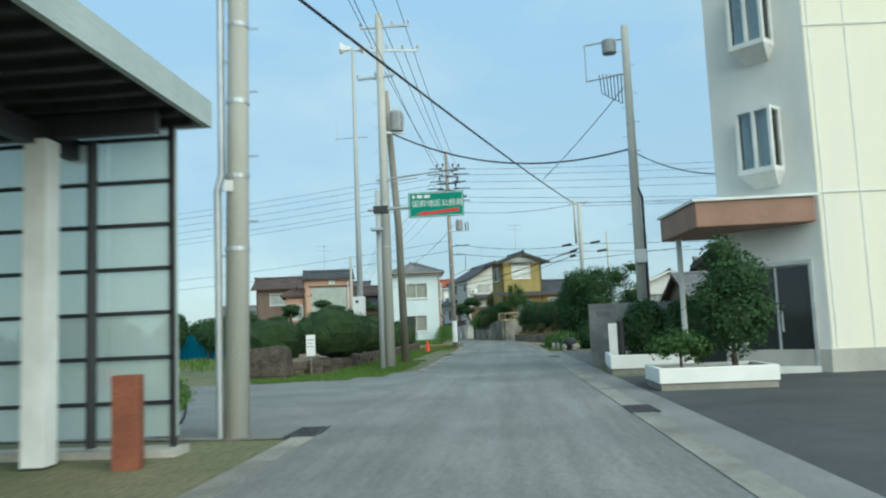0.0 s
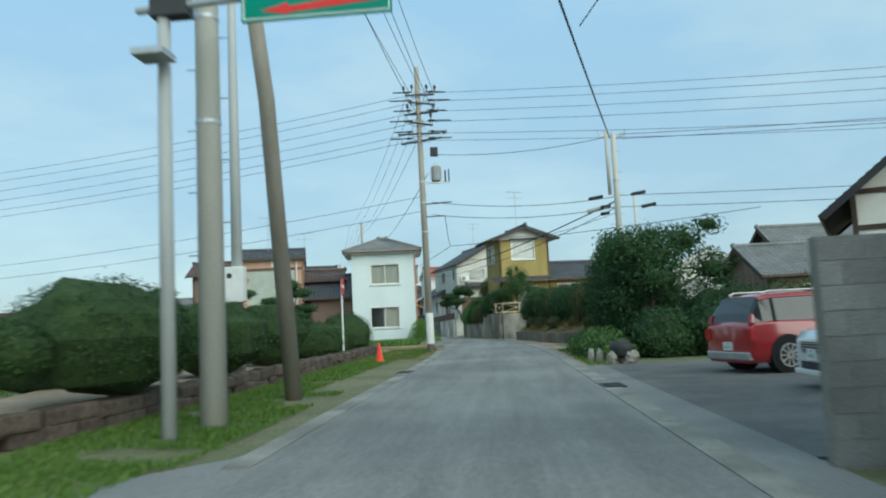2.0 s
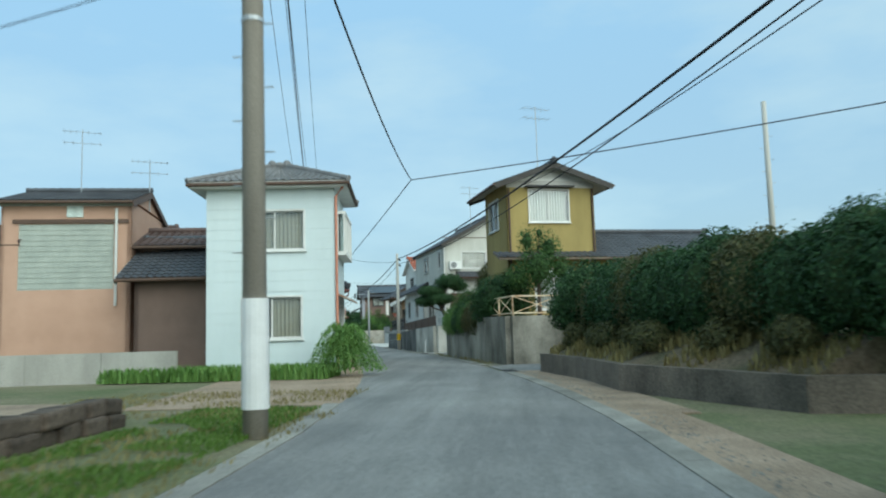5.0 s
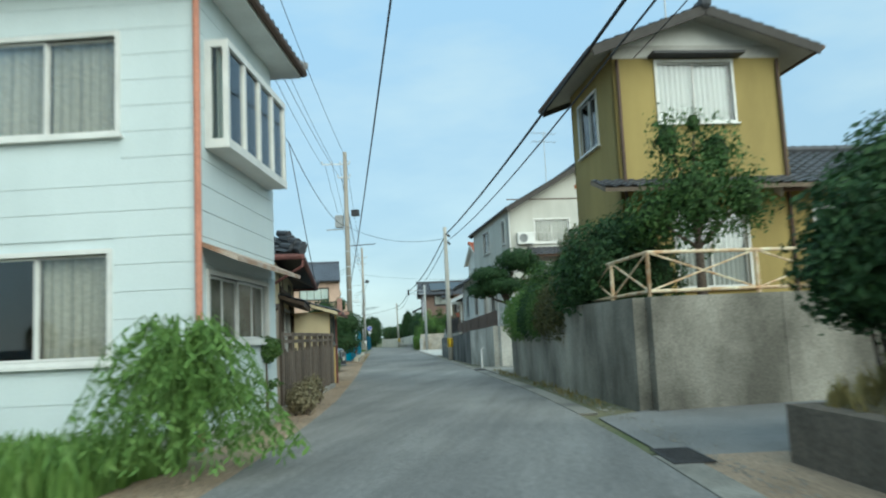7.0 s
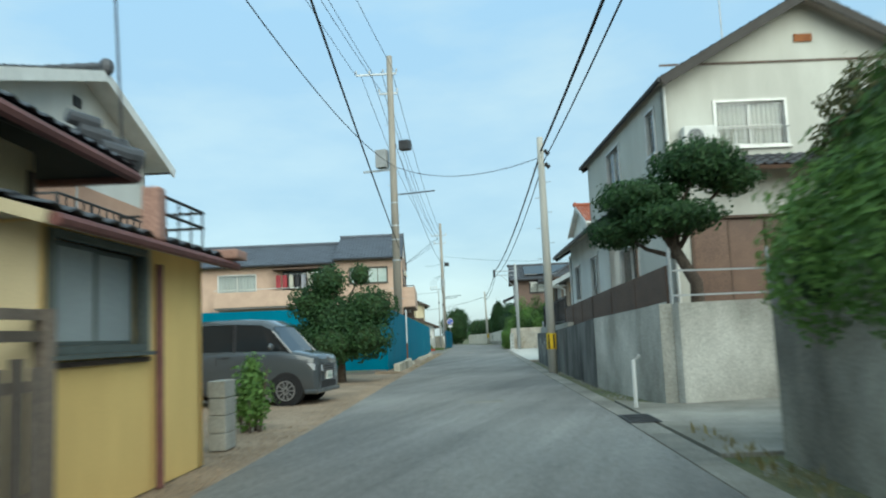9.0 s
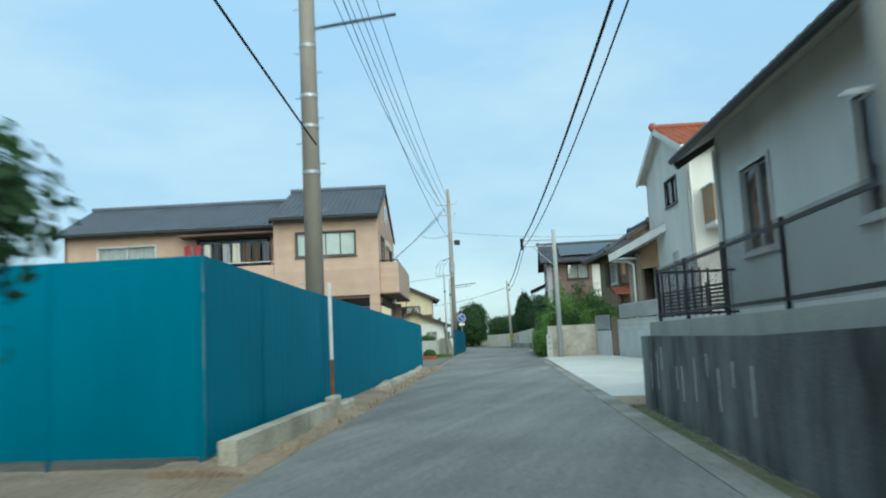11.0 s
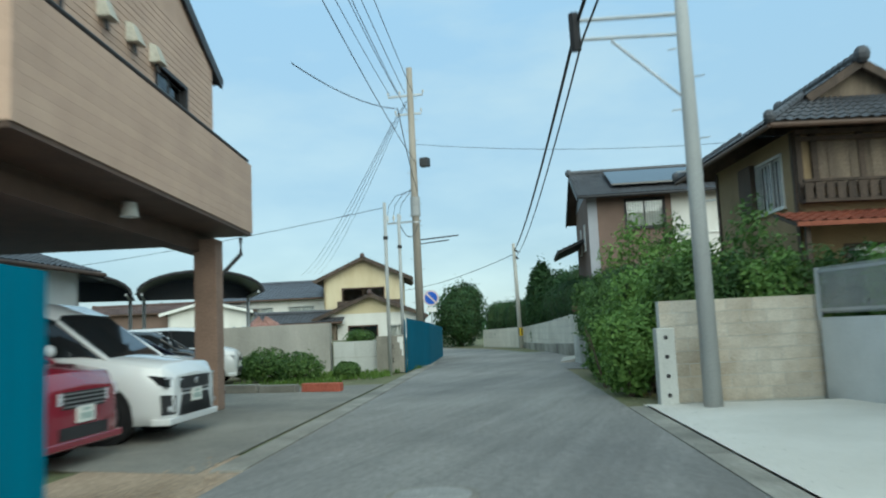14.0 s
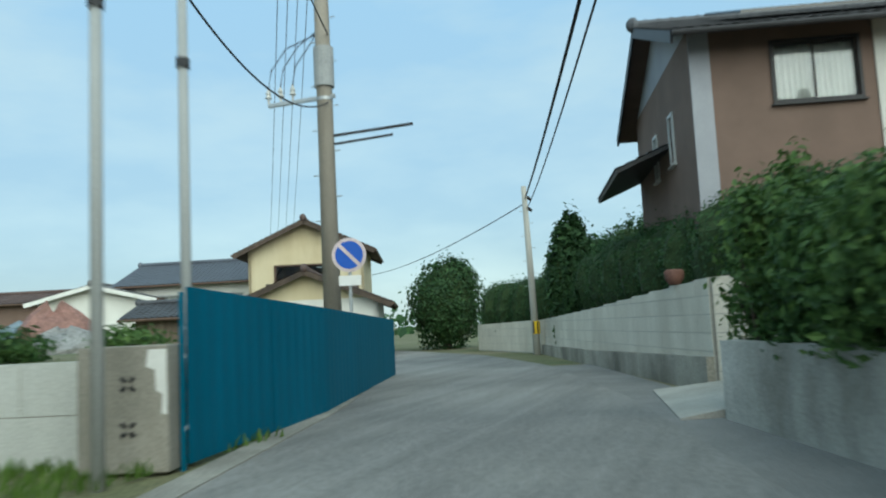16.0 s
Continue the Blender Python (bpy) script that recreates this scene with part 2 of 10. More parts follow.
wood_grey = mat("wood_weathered", (0.24, 0.19, 0.14), (0.14, 0.11, 0.085), 3.0, 0.85, 0.4, 30, streak=8, var=0.25, rnd=0.2)
tile_dark = mat("roof_tile_dark", (0.085, 0.09, 0.1), (0.05, 0.053, 0.06), 1.2, 0.5, 0.2, 40, var=0.2, spec=0.4)
tile_blue = mat("roof_tile_slate", (0.1, 0.115, 0.14), (0.075, 0.085, 0.105), 1.2, 0.45, 0.15, 40, var=0.15, spec=0.5)
tile_brown = mat("roof_tile_brown", (0.13, 0.09, 0.08), (0.08, 0.055, 0.05), 1.2, 0.6, 0.2, 40, var=0.2)
tile_grey = mat("roof_tile_grey", (0.22, 0.22, 0.22), (0.15, 0.15, 0.15), 1.2, 0.65, 0.2, 40, var=0.2)
tile_red = mat("roof_tile_red", (0.33, 0.105, 0.06), (0.24, 0.075, 0.045), 1.2, 0.7, 0.2, 40, var=0.25)
trim_white = mat("trim_white", (0.72, 0.72, 0.69), (0.6, 0.6, 0.57), 2.0, 0.6, 0.05, 60, var=0.05)
trim_brown = mat("trim_brown", (0.12, 0.075, 0.055), (0.085, 0.055, 0.04), 2.0, 0.6, 0.1, 60)
trim_black = mat("trim_black", (0.035, 0.035, 0.038), (0.025, 0.025, 0.027), 2.0, 0.5, 0.05, 60)
alu = mat("aluminium", (0.6, 0.6, 0.58), (0.5, 0.5, 0.48), 2.0, 0.45, 0.05, 60, metal=0.4)
curtain_m = mat("curtain", (0.56, 0.56, 0.53), (0.45, 0.45, 0.42), 6.0, 0.95, 0.1, 30, streak=12)
curtain_green = mat("curtain_pale_green", (0.68, 0.75, 0.7), (0.55, 0.63, 0.58), 6.0, 0.95, 0.1, 30, streak=12)
curtain_beige = mat("curtain_beige", (0.5, 0.48, 0.41), (0.4, 0.385, 0.33), 3.0, 0.9, 0.1, 30, streak=12)
# near-black colour that paints the shade of unlit rooms and the porch
inside_m = mat("room_shade", (0.06, 0.058, 0.055), (0.04, 0.04, 0.04), 1.0, 0.95, 0.0)
pane_m = glassmat("pane_glass")
blue_sheet = mat("blue_sheet_steel", (0.005, 0.175, 0.265), (0.004, 0.15, 0.23), 0.8, 0.6, 0.05, 60, var=0.05, streak=3, spec=0.1)
blue_dark = mat("blue_sheet_dark", (0.004, 0.115, 0.19), (0.003, 0.098, 0.16), 0.8, 0.6, 0.05, 60, var=0.05, streak=3, spec=0.1)
rust = mat("rust", (0.33, 0.13, 0.05), (0.19, 0.07, 0.03), 6.0, 0.85, 0.3, 60)
paint_cream = mat("rail_paint", (0.74, 0.68, 0.5), (0.5, 0.3, 0.16), 5.0, 0.7, 0.2, 60)
cone_red = mat("cone_red", (0.75, 0.07, 0.03), (0.6, 0.05, 0.025), 3.0, 0.55, 0.05, 60, var=0.1)
sign_green = mat("sign_green", (0.0, 0.22, 0.15), (0.0, 0.19, 0.13), 2.0, 0.4, 0.0, 60, var=0.04)
sign_red = mat("sign_red", (0.65, 0.03, 0.03), (0.55, 0.03, 0.03), 2.0, 0.4, 0.0, 60, var=0.04)
sign_blue = mat("sign_blue", (0.01, 0.09, 0.45), (0.01, 0.08, 0.4), 2.0, 0.4, 0.0, 60, var=0.04)
sign_white = mat("sign_white", (0.75, 0.75, 0.73), (0.65, 0.65, 0.63), 2.0, 0.4, 0.0, 60, var=0.04)
yellow_band = mat("band_yellow", (0.75, 0.5, 0.02), (0.65, 0.42, 0.02), 2.0, 0.5, 0.0, 60)
bark = mat("bark", (0.14, 0.11, 0.085), (0.08, 0.062, 0.05), 4.0, 0.95, 0.8, 25, streak=5, var=0.3)
leaf_clip = leafmat("leaves_clipped", (0.016, 0.037, 0.012), (0.034, 0.07, 0.019), (0.064, 0.118, 0.031))
leaf_dark = leafmat("leaves_dark", (0.018, 0.045, 0.019), (0.039, 0.088, 0.030), (0.073, 0.146, 0.048))
leaf_mid = leafmat("leaves_mid", (0.037, 0.080, 0.022), (0.086, 0.159, 0.043), (0.159, 0.257, 0.067))
leaf_fresh = leafmat("leaves_fresh", (0.024, 0.06, 0.018), (0.055, 0.115, 0.032), (0.105, 0.185, 0.05))
leaf_light = leafmat("leaves_light", (0.082, 0.163, 0.034), (0.150, 0.272, 0.068), (0.245, 0.381, 0.109))
leaf_red = leafmat("leaves_reddish", (0.050, 0.055, 0.024), (0.095, 0.100, 0.038), (0.170, 0.150, 0.060))
grass_m = leafmat("grass_blades", (0.06, 0.12, 0.02), (0.11, 0.19, 0.035), (0.19, 0.27, 0.07))
grass_dry = leafmat("grass_dry", (0.16, 0.13, 0.05), (0.24, 0.2, 0.08), (0.32, 0.28, 0.12))
# dark green of the crown filling; its darkness is the painted inner shade
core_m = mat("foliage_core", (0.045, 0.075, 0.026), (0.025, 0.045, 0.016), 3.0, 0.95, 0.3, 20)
tyre_m = mat("tyre_rubber", (0.02, 0.02, 0.021), (0.015, 0.015, 0.016), 5.0, 0.85, 0.2, 60)
rim_m = mat("wheel_alloy", (0.5, 0.5, 0.51), (0.4, 0.4, 0.41), 5.0, 0.3, 0.0, 60, metal=0.8)
car_glass = mat("car_glass", (0.02, 0.024, 0.027), (0.015, 0.018, 0.02), 1.0, 0.06, 0.0, 60, spec=0.6, var=0.02)
lamp_clear = mat("lamp_lens", (0.6, 0.62, 0.64), (0.45, 0.47, 0.5), 5.0, 0.12, 0.0, 60, spec=0.7)
lamp_red = mat("lamp_red_lens", (0.45, 0.02, 0.02), (0.35, 0.02, 0.02), 5.0, 0.15, 0.0, 60, spec=0.7)
plate_m = mat("number_plate", (0.75, 0.75, 0.7), (0.68, 0.68, 0.63), 5.0, 0.5, 0.0, 60, var=0.03)
poly_m = mat("polycarbonate_sheet", (0.78, 0.83, 0.8), (0.6, 0.66, 0.63), 0.9, 0.35, 0.05, 30, streak=2.5, var=0.06, spec=0.5)
pt = poly_m.node_tree
ptr = pt.nodes.new("ShaderNodeBsdfTranslucent")
ptr.inputs[0].default_value = (0.8, 0.86, 0.83, 1)
pms = pt.nodes.new("ShaderNodeMixShader")
pms.inputs[0].default_value = 0.5
pt.links.new(pt.nodes["Principled BSDF"].outputs[0], pms.inputs[1])
pt.links.new(ptr.outputs[0], pms.inputs[2])
pcl = pt.nodes.new("ShaderNodeBsdfTransparent")
pcl.inputs[0].default_value = (0.86, 0.92, 0.9, 1)
pm2 = pt.nodes.new("ShaderNodeMixShader")
pm2.inputs[0].default_value = 0.42
pt.links.new(pms.outputs[0], pm2.inputs[1])
pt.links.new(pcl.outputs[0], pm2.inputs[2])
pt.links.new(pm2.outputs[0], pt.nodes["Material Output"].inputs[0])
wall_beige = mat("block_beige", (0.66, 0.62, 0.53), (0.5, 0.46, 0.38), 0.9, 0.9, 0.25, 60, streak=3, var=0.12, rnd=0.05)
frosted_green = mat("frosted_green", (0.42, 0.5, 0.46), (0.3, 0.38, 0.35), 0.9, 0.2, 0.0, 30, spec=0.6, var=0.05)
tile_maroon = mat("roof_tile_maroon", (0.24, 0.075, 0.045), (0.17, 0.05, 0.032), 1.2, 0.7, 0.2, 40, var=0.25)
plaster_warm = mat("plaster_warm", (0.74, 0.64, 0.42), (0.6, 0.5, 0.31), 0.8, 0.88, 0.2, 80, streak=3, var=0.1)
frosted_m = mat("frosted_glass", (0.42, 0.46, 0.46), (0.32, 0.36, 0.37), 0.8, 0.22, 0.0, 30, spec=0.6, var=0.05)
curtain_dim = mat("curtain_dim", (0.34, 0.32, 0.26), (0.22, 0.22, 0.17), 2.0, 0.9, 0.1, 30, streak=4)
# cream paint with some sunlight mixed into its colour
render_cream_sunlit = mat("render_cream_sunlit", (0.68, 0.65, 0.56), (0.74, 0.69, 0.55), 0.6, 0.85, 0.15, 80, streak=3, var=0.05)

# ---- geometry kit ----


class G:
    """Collects vertices and faces of one mesh."""

    def __init__(self):
        self.v, self.f, self.smooth = [], [], False

    def add(self, vs, fs):
        o = len(self.v)
        self.v += [tuple(p) for p in vs]
        self.f += [tuple(i + o for i in q) for q in fs]
        return self

    def hexa(self, a, b):
        """Solid between two quads a (below) and b (above)."""
        return self.add(list(a) + list(b), [(3, 2, 1, 0), (4, 5, 6, 7), (0, 1, 5, 4), (1, 2, 6, 5), (2, 3, 7, 6), (3, 0, 4, 7)])

    def box(self, x0, x1, y0, y1, z0, z1):
        return self.hexa([(x0, y0, z0), (x1, y0, z0), (x1, y1, z0), (x0, y1, z0)], [(x0, y0, z1), (x1, y0, z1), (x1, y1, z1), (x0, y1, z1)])

    def boxm(self, m, x0, x1, y0, y1, z0, z1):
        vs = [m @ Vector(p) for p in ((x0, y0, z0), (x1, y0, z0), (x1, y1, z0), (x0, y1, z0), (x0, y0, z1), (x1, y0, z1), (x1, y1, z1), (x0, y1, z1))]
        return self.hexa(vs[:4], vs[4:])

    def prism(self, poly, z0, z1):
        n = len(poly)
        vs = [(x, y, z0) for x, y in poly] + [(x, y, z1) for x, y in poly]
        return self.add(vs, [tuple(range(n))[::-1], tuple(range(n, 2 * n))] + [(i, (i + 1) % n, n + (i + 1) % n, n + i) for i in range(n)])

    def beam(self, p, q, w, h=None):
        """Square bar from p to q, w wide and h high."""
        h = h or w
        p, q = Vector(p), Vector(q)
        d = (q - p).normalized()
        up = Vector((0, 0, 1)) if abs(d.z) < 0.95 else Vector((0, 1, 0))
        r = d.cross(up).normalized() * w / 2
        u = r.cross(d).normalized() * h / 2
        return self.hexa([p - r - u, p + r - u, p + r + u, p - r + u], [q - r - u, q + r - u, q + r + u, q - r + u])

    def tube(self, pts, rad, n=8, cap=True):
        """Round tube along pts; rad a number or a list."""
        pts = [Vector(p) for p in pts]
        rad = rad if isinstance(rad, (list, tuple)) else [rad] * len(pts)
        o = len(self.v)
        for i, p in enumerate(pts):
            d = (pts[min(i + 1, len(pts) - 1)] - pts[max(i - 1, 0)]).normalized()
            up = Vector((0, 0, 1)) if abs(d.z) < 0.9 else Vector((1, 0, 0))
            r = d.cross(up).normalized()
            u = r.cross(d)
            for k in range(n):
                a = 2 * math.pi * k / n
                self.v.append(tuple(p + (r * math.cos(a) + u * math.sin(a)) * rad[i]))
        for i in range(len(pts) - 1):
            for k in range(n):
                a, b = o + i * n + k, o + i * n + (k + 1) % n
                self.f.append((a, b, b + n, a + n))
        if cap:
            self.f.append(tuple(o + k for k in range(n))[::-1])
            self.f.append(tuple(o + (len(pts) - 1) * n + k for k in range(n)))
        return self

    def ell(self, c, r, nu=14, nv=9, wob=0.0, seed=0, zmin=-1.0):
        """Rounded lump, uneven by wob."""
        o = len(self.v)
        for j in range(nv + 1):
            ph = math.pi * j / nv
            for i in range(nu):
                th = 2 * math.pi * i / nu
                d = Vector((math.sin(ph) * math.cos(th), math.sin(ph) * math.sin(th), max(math.cos(ph), zmin)))
                k = 1 + wob * noise.noise(d * 2.1 + Vector((seed * 7.3, seed, 0)))
                self.v.append((c[0] + r[0] * d.x * k, c[1] + r[1] * d.y * k, c[2] + r[2] * d.z * k))
        for j in range(nv):
            for i in range(nu):
                a, b = o + j * nu + i, o + j * nu + (i + 1) % nu
                self.f.append((a, a + nu, b + nu, b))
        return self


def part(name, g, material, parent=None, label="", bevel=0.0, smooth=False):
    """One mesh object from g, under parent (in the parent's own coordinates)."""
    me = bpy.data.meshes.new(name)
    me.from_pydata(g.v, [], g.f)
    me.materials.append(material)
    if smooth or g.smooth:
        me.polygons.foreach_set("use_smooth", [True] * len(me.polygons))
    me.update()
    ob = new(name, me)
    if parent is not None:
        ob.parent = parent
    if label:
        ob["label"] = label
    if bevel:
        b = ob.modifiers.new("bevel", 'BEVEL')
        b.width, b.segments, b.limit_method = bevel, 2, 'ANGLE'
    return ob


def thing(name, label, category, x=0, y=0, z=0, rz=0, group="", kind=""):
    e = tagged(new(name), label, category, group, kind)
    e.empty_display_size = 0.3
    e.matrix_world = pose(x, y, z, 0, 0, rz)
    return e


def rot2(x, y, deg):
    c, s = math.cos(radians(deg)), math.sin(radians(deg))
    return x * c - y * s, x * s + y * c


# centre line of the drive; stations by y
LINE = [(0, -40), (0, 0), (-0.1, 16.7), (-0.2, 30), (-0.22, 38), (-0.32, 46), (-0.62, 53), (-1.15, 58.2), (-1.75, 62.5), (-2.49, 66.8),
        (-3.34, 70.9), (-4.35, 75.2), (-7.25, 86), (-10.57, 97.6), (-14.08, 110.2), (-17.43, 122.2), (-20.82, 134.3), (-24.0, 145.5),
        (-26.9, 153.5), (-30.8, 160.5), (-36.5, 167.5), (-45, 175)]


def P(y, off=0.0):
    """Point at station y, off metres to the right of the line."""
    for (xa, ya), (xb, yb) in zip(LINE, LINE[1:]):
        if y <= yb:
            break
    k = (y - ya) / (yb - ya)
    def dirat(i):
        a, b = LINE[max(i - 1, 0)], LINE[min(i + 1, len(LINE) - 1)]
        return Vector((b[0] - a[0], b[1] - a[1])).normalized()
    i = LINE.index((xa, ya))
    d = (dirat(i) * (1 - k) + dirat(i + 1) * k).normalized()
    return (xa + (xb - xa) * k + d.y * off, y - d.x * off)


def heading(y):
    a, b = P(y - 0.5), P(y + 0.5)
    return math.degrees(math.atan2(-(b[0] - a[0]), b[1] - a[1]))


def strip(y0, y1, o0, o1, z0, z1, step=1.5, gap=0.0):
    """Slab along the line between offsets o0 and o1 (numbers or functions of y)."""
    g = G()
    n = max(1, round((y1 - y0) / step))
    ys = [y0 + (y1 - y0) * i / n for i in range(n + 1)]
    fa = o0 if callable(o0) else (lambda y: o0)
    fb = o1 if callable(o1) else (lambda y: o1)
    vs = []
    for y in ys:
        a, b = P(y, fa(y)), P(y, fb(y))
        vs += [(*a, z0), (*b, z0), (*b, z1), (*a, z1)]
    fs = []
    for i in range(n):
        k = 4 * i
        for e in range(4):
            fs.append((k + e, k + (e + 1) % 4, k + 4 + (e + 1) % 4, k + 4 + e))
    fs += [(3, 2, 1, 0), (4 * n, 4 * n + 1, 4 * n + 2, 4 * n + 3)]
    return g.add(vs, fs)


# ---- walls with openings, windows, roofs ----


def side_map(side, x0, y0, w, d):
    """(u along the wall as seen from outside, out, z) to the house's own coordinates."""
    return {"F": lambda u, o, z: (x0 + u, y0 - o, z), "R": lambda u, o, z: (x0 + w + o, y0 + u, z),
            "B": lambda u, o, z: (x0 + w - u, y0 + d + o, z), "L": lambda u, o, z: (x0 - o, y0 + d - u, z)}[side]


def wall_mesh(g, fm, length, z0, z1, holes, th=0.16):
    """Wall with rectangular openings cut through it; holes: (u0, u1, za, zb)."""
    us = sorted({0, length, *[v for h in holes for v in h[:2]]})
    zs = sorted({z0, z1, *[v for h in holes for v in h[2:4]]})
    nu, nz = len(us) - 1, len(zs) - 1

    def solid(i, j):
        if not (0 <= i < nu and 0 <= j < nz):
            return False
        um, zm = (us[i] + us[i + 1]) / 2, (zs[j] + zs[j + 1]) / 2
        return not any(h[0] < um < h[1] and h[2] < zm < h[3] for h in holes)
    ids, vs, fs = {}, [], []

    def vid(i, j, k):
        if (i, j, k) not in ids:
            ids[(i, j, k)] = len(vs)
            vs.append(fm(us[i], -th * k, zs[j]))
        return ids[(i, j, k)]
    for i in range(nu):
        for j in range(nz):
            if not solid(i, j):
                continue
            fs.append((vid(i, j, 0), vid(i + 1, j, 0), vid(i + 1, j + 1, 0), vid(i, j + 1, 0)))
            fs.append((vid(i, j + 1, 1), vid(i + 1, j + 1, 1), vid(i + 1, j, 1), vid(i, j, 1)))
            if not solid(i, j - 1):
                fs.append((vid(i, j, 1), vid(i + 1, j, 1), vid(i + 1, j, 0), vid(i, j, 0)))
            if not solid(i, j + 1):
                fs.append((vid(i, j + 1, 0), vid(i + 1, j + 1, 0), vid(i + 1, j + 1, 1), vid(i, j + 1, 1)))
            if not solid(i - 1, j):
                fs.append((vid(i, j, 1), vid(i, j, 0), vid(i, j + 1, 0), vid(i, j + 1, 1)))
            if not solid(i + 1, j):
                fs.append((vid(i + 1, j, 0), vid(i + 1, j, 1), vid(i + 1, j + 1, 1), vid(i + 1, j + 1, 0)))
    return g.add(vs, fs)


def bar(g, fm, u0, u1, o0, o1, z0, z1):
    return g.hexa([fm(u0, o1, z0), fm(u1, o1, z0), fm(u1, o0, z0), fm(u0, o0, z0)], [fm(u0, o1, z1), fm(u1, o1, z1), fm(u1, o0, z1), fm(u0, o0, z1)])


def window(parent, fm, u0, u1, z0, z1, panes=2, mframe=None, curtain=None, sill=True, proud=0.04, lattice=0, glass=None):
    """Sliding window set in an opening: frame, sill, sashes, panes, curtain behind."""
    mf = mframe or alu
    g = G()
    t = 0.06
    bar(g, fm, u0 - t, u1 + t, -0.1, proud, z1, z1 + t)
    bar(g, fm, u0 - t, u1 + t, -0.1, proud, z0 - t, z0)
    bar(g, fm, u0 - t, u0, -0.1, proud, z0, z1)
    bar(g, fm, u1, u1 + t, -0.1, proud, z0, z1)
    win = part("window", g, mf, parent)
    if sill:
        part("sill", bar(G(), fm, u0 - 0.1, u1 + 0.1, 0, 0.09, z0 - t - 0.035, z0 - t - 0.002), mf, win)
    pw = (u1 - u0) / panes
    for i in range(panes):
        a, b = u0 + i * pw, u0 + (i + 1) * pw
        off = -0.03 - 0.035 * (i % 2)
        s = G()
        r = 0.035
        a2, b2 = a - (0.02 if i else 0), b
        bar(s, fm, a2, b2, off - 0.03, off, z0 + 0.002, z0 + r)
        bar(s, fm, a2, b2, off - 0.03, off, z1 - r, z1 - 0.002)
        bar(s, fm, a2, a2 + r, off - 0.03, off, z0 + r, z1 - r)
        bar(s, fm, b2 - r, b2, off - 0.03, off, z0 + r, z1 - r)
        part("sash", s, mf, win)
        po = part("pane", bar(G(), fm, a2 + r, b2 - r, off - 0.018, off - 0.012, z0 + r, z1 - r), glass or pane_m, win)
        po.visible_shadow = False
    if lattice:
        s = G()
        for k in range(lattice):
            u = u0 + (u1 - u0) * (k + 0.5) / lattice
            bar(s, fm, u - 0.01, u + 0.01, 0.02, 0.045, z0, z1)
        part("lattice", s, mf, win)
    if curtain:
        which = curtain[1] if isinstance(curtain, tuple) else range(panes)
        cm = curtain[0] if isinstance(curtain, tuple) else curtain
        for i in which:
            a, b = u0 + i * pw + 0.01, u0 + (i + 1) * pw - 0.01
            s, n = G(), 24
            vs = []
            for k in range(n + 1):
                u = a + (b - a) * k / n
                o = -0.16 + 0.018 * math.sin(k * 1.9) + 0.008 * math.sin(k * 4.7)
                vs += [fm(u, o, z0 - 0.02), fm(u, o, z1 + 0.02)]
            s.add(vs, [(2 * k, 2 * k + 2, 2 * k + 3, 2 * k + 1) for k in range(n)])
            part("curtain", s, cm, win)
    return win


def volume(parent, x0, y0, w, d, z0, z1, m, holes=None, sides="FRBL", board=0.0, mboard=None, lid=True):
    """Four walls with openings and a lid; board: height of siding boards laid on them."""
    holes = holes or {}
    made = {}
    for s in sides:
        fm = side_map(s, x0, y0, w, d)
        ln = w if s in "FB" else d
        trimmed = [h[:4] for h in holes.get(s, ())]
        ins = 0 if s in "FB" else 0.16
        g = G()
        f2 = (lambda fm, ins: lambda u, o, z: fm(u, o, z))(fm, ins)
        wall_mesh(g, f2, ln, z0, z1, trimmed)
        wl = part("wall", g, m, parent)
        made[s] = (wl, fm)
        if board and s in "FRL":
            n = max(1, round((z1 - z0) / board))
            bh = (z1 - z0) / n
            for i in range(n):
                za, zb = z0 + i * bh, z0 + (i + 1) * bh - 0.004
                segs = [(0.0, ln)]
                for h in trimmed:
                    if h[3] + 0.06 > za + 0.02 and h[2] - 0.06 < zb - 0.02:
                        segs = [q for a, b in segs for q in ((a, min(b, h[0] - 0.06)), (max(a, h[1] + 0.06), b)) if q[1] - q[0] > 0.05]
                for a, b in segs:
                    b_ = G()
                    b_.hexa([fm(a, 0.017, za), fm(b, 0.017, za), fm(b, 0.001, za), fm(a, 0.001, za)], [fm(a, 0.012, zb), fm(b, 0.012, zb), fm(b, 0.001, zb), fm(a, 0.001, zb)])
                    part("siding_board", b_, mboard or m, wl)
        for h in holes.get(s, ()):
            if len(h) > 4:
                window(parent, fm, *h[:4], **h[4])
    if lid:
        # lid and floor coloured near black, as the shade seen through openings
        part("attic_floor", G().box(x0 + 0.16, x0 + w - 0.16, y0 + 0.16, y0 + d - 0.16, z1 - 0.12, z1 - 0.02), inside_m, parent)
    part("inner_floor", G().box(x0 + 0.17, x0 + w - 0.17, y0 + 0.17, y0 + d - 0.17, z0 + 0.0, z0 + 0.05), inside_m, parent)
    return made


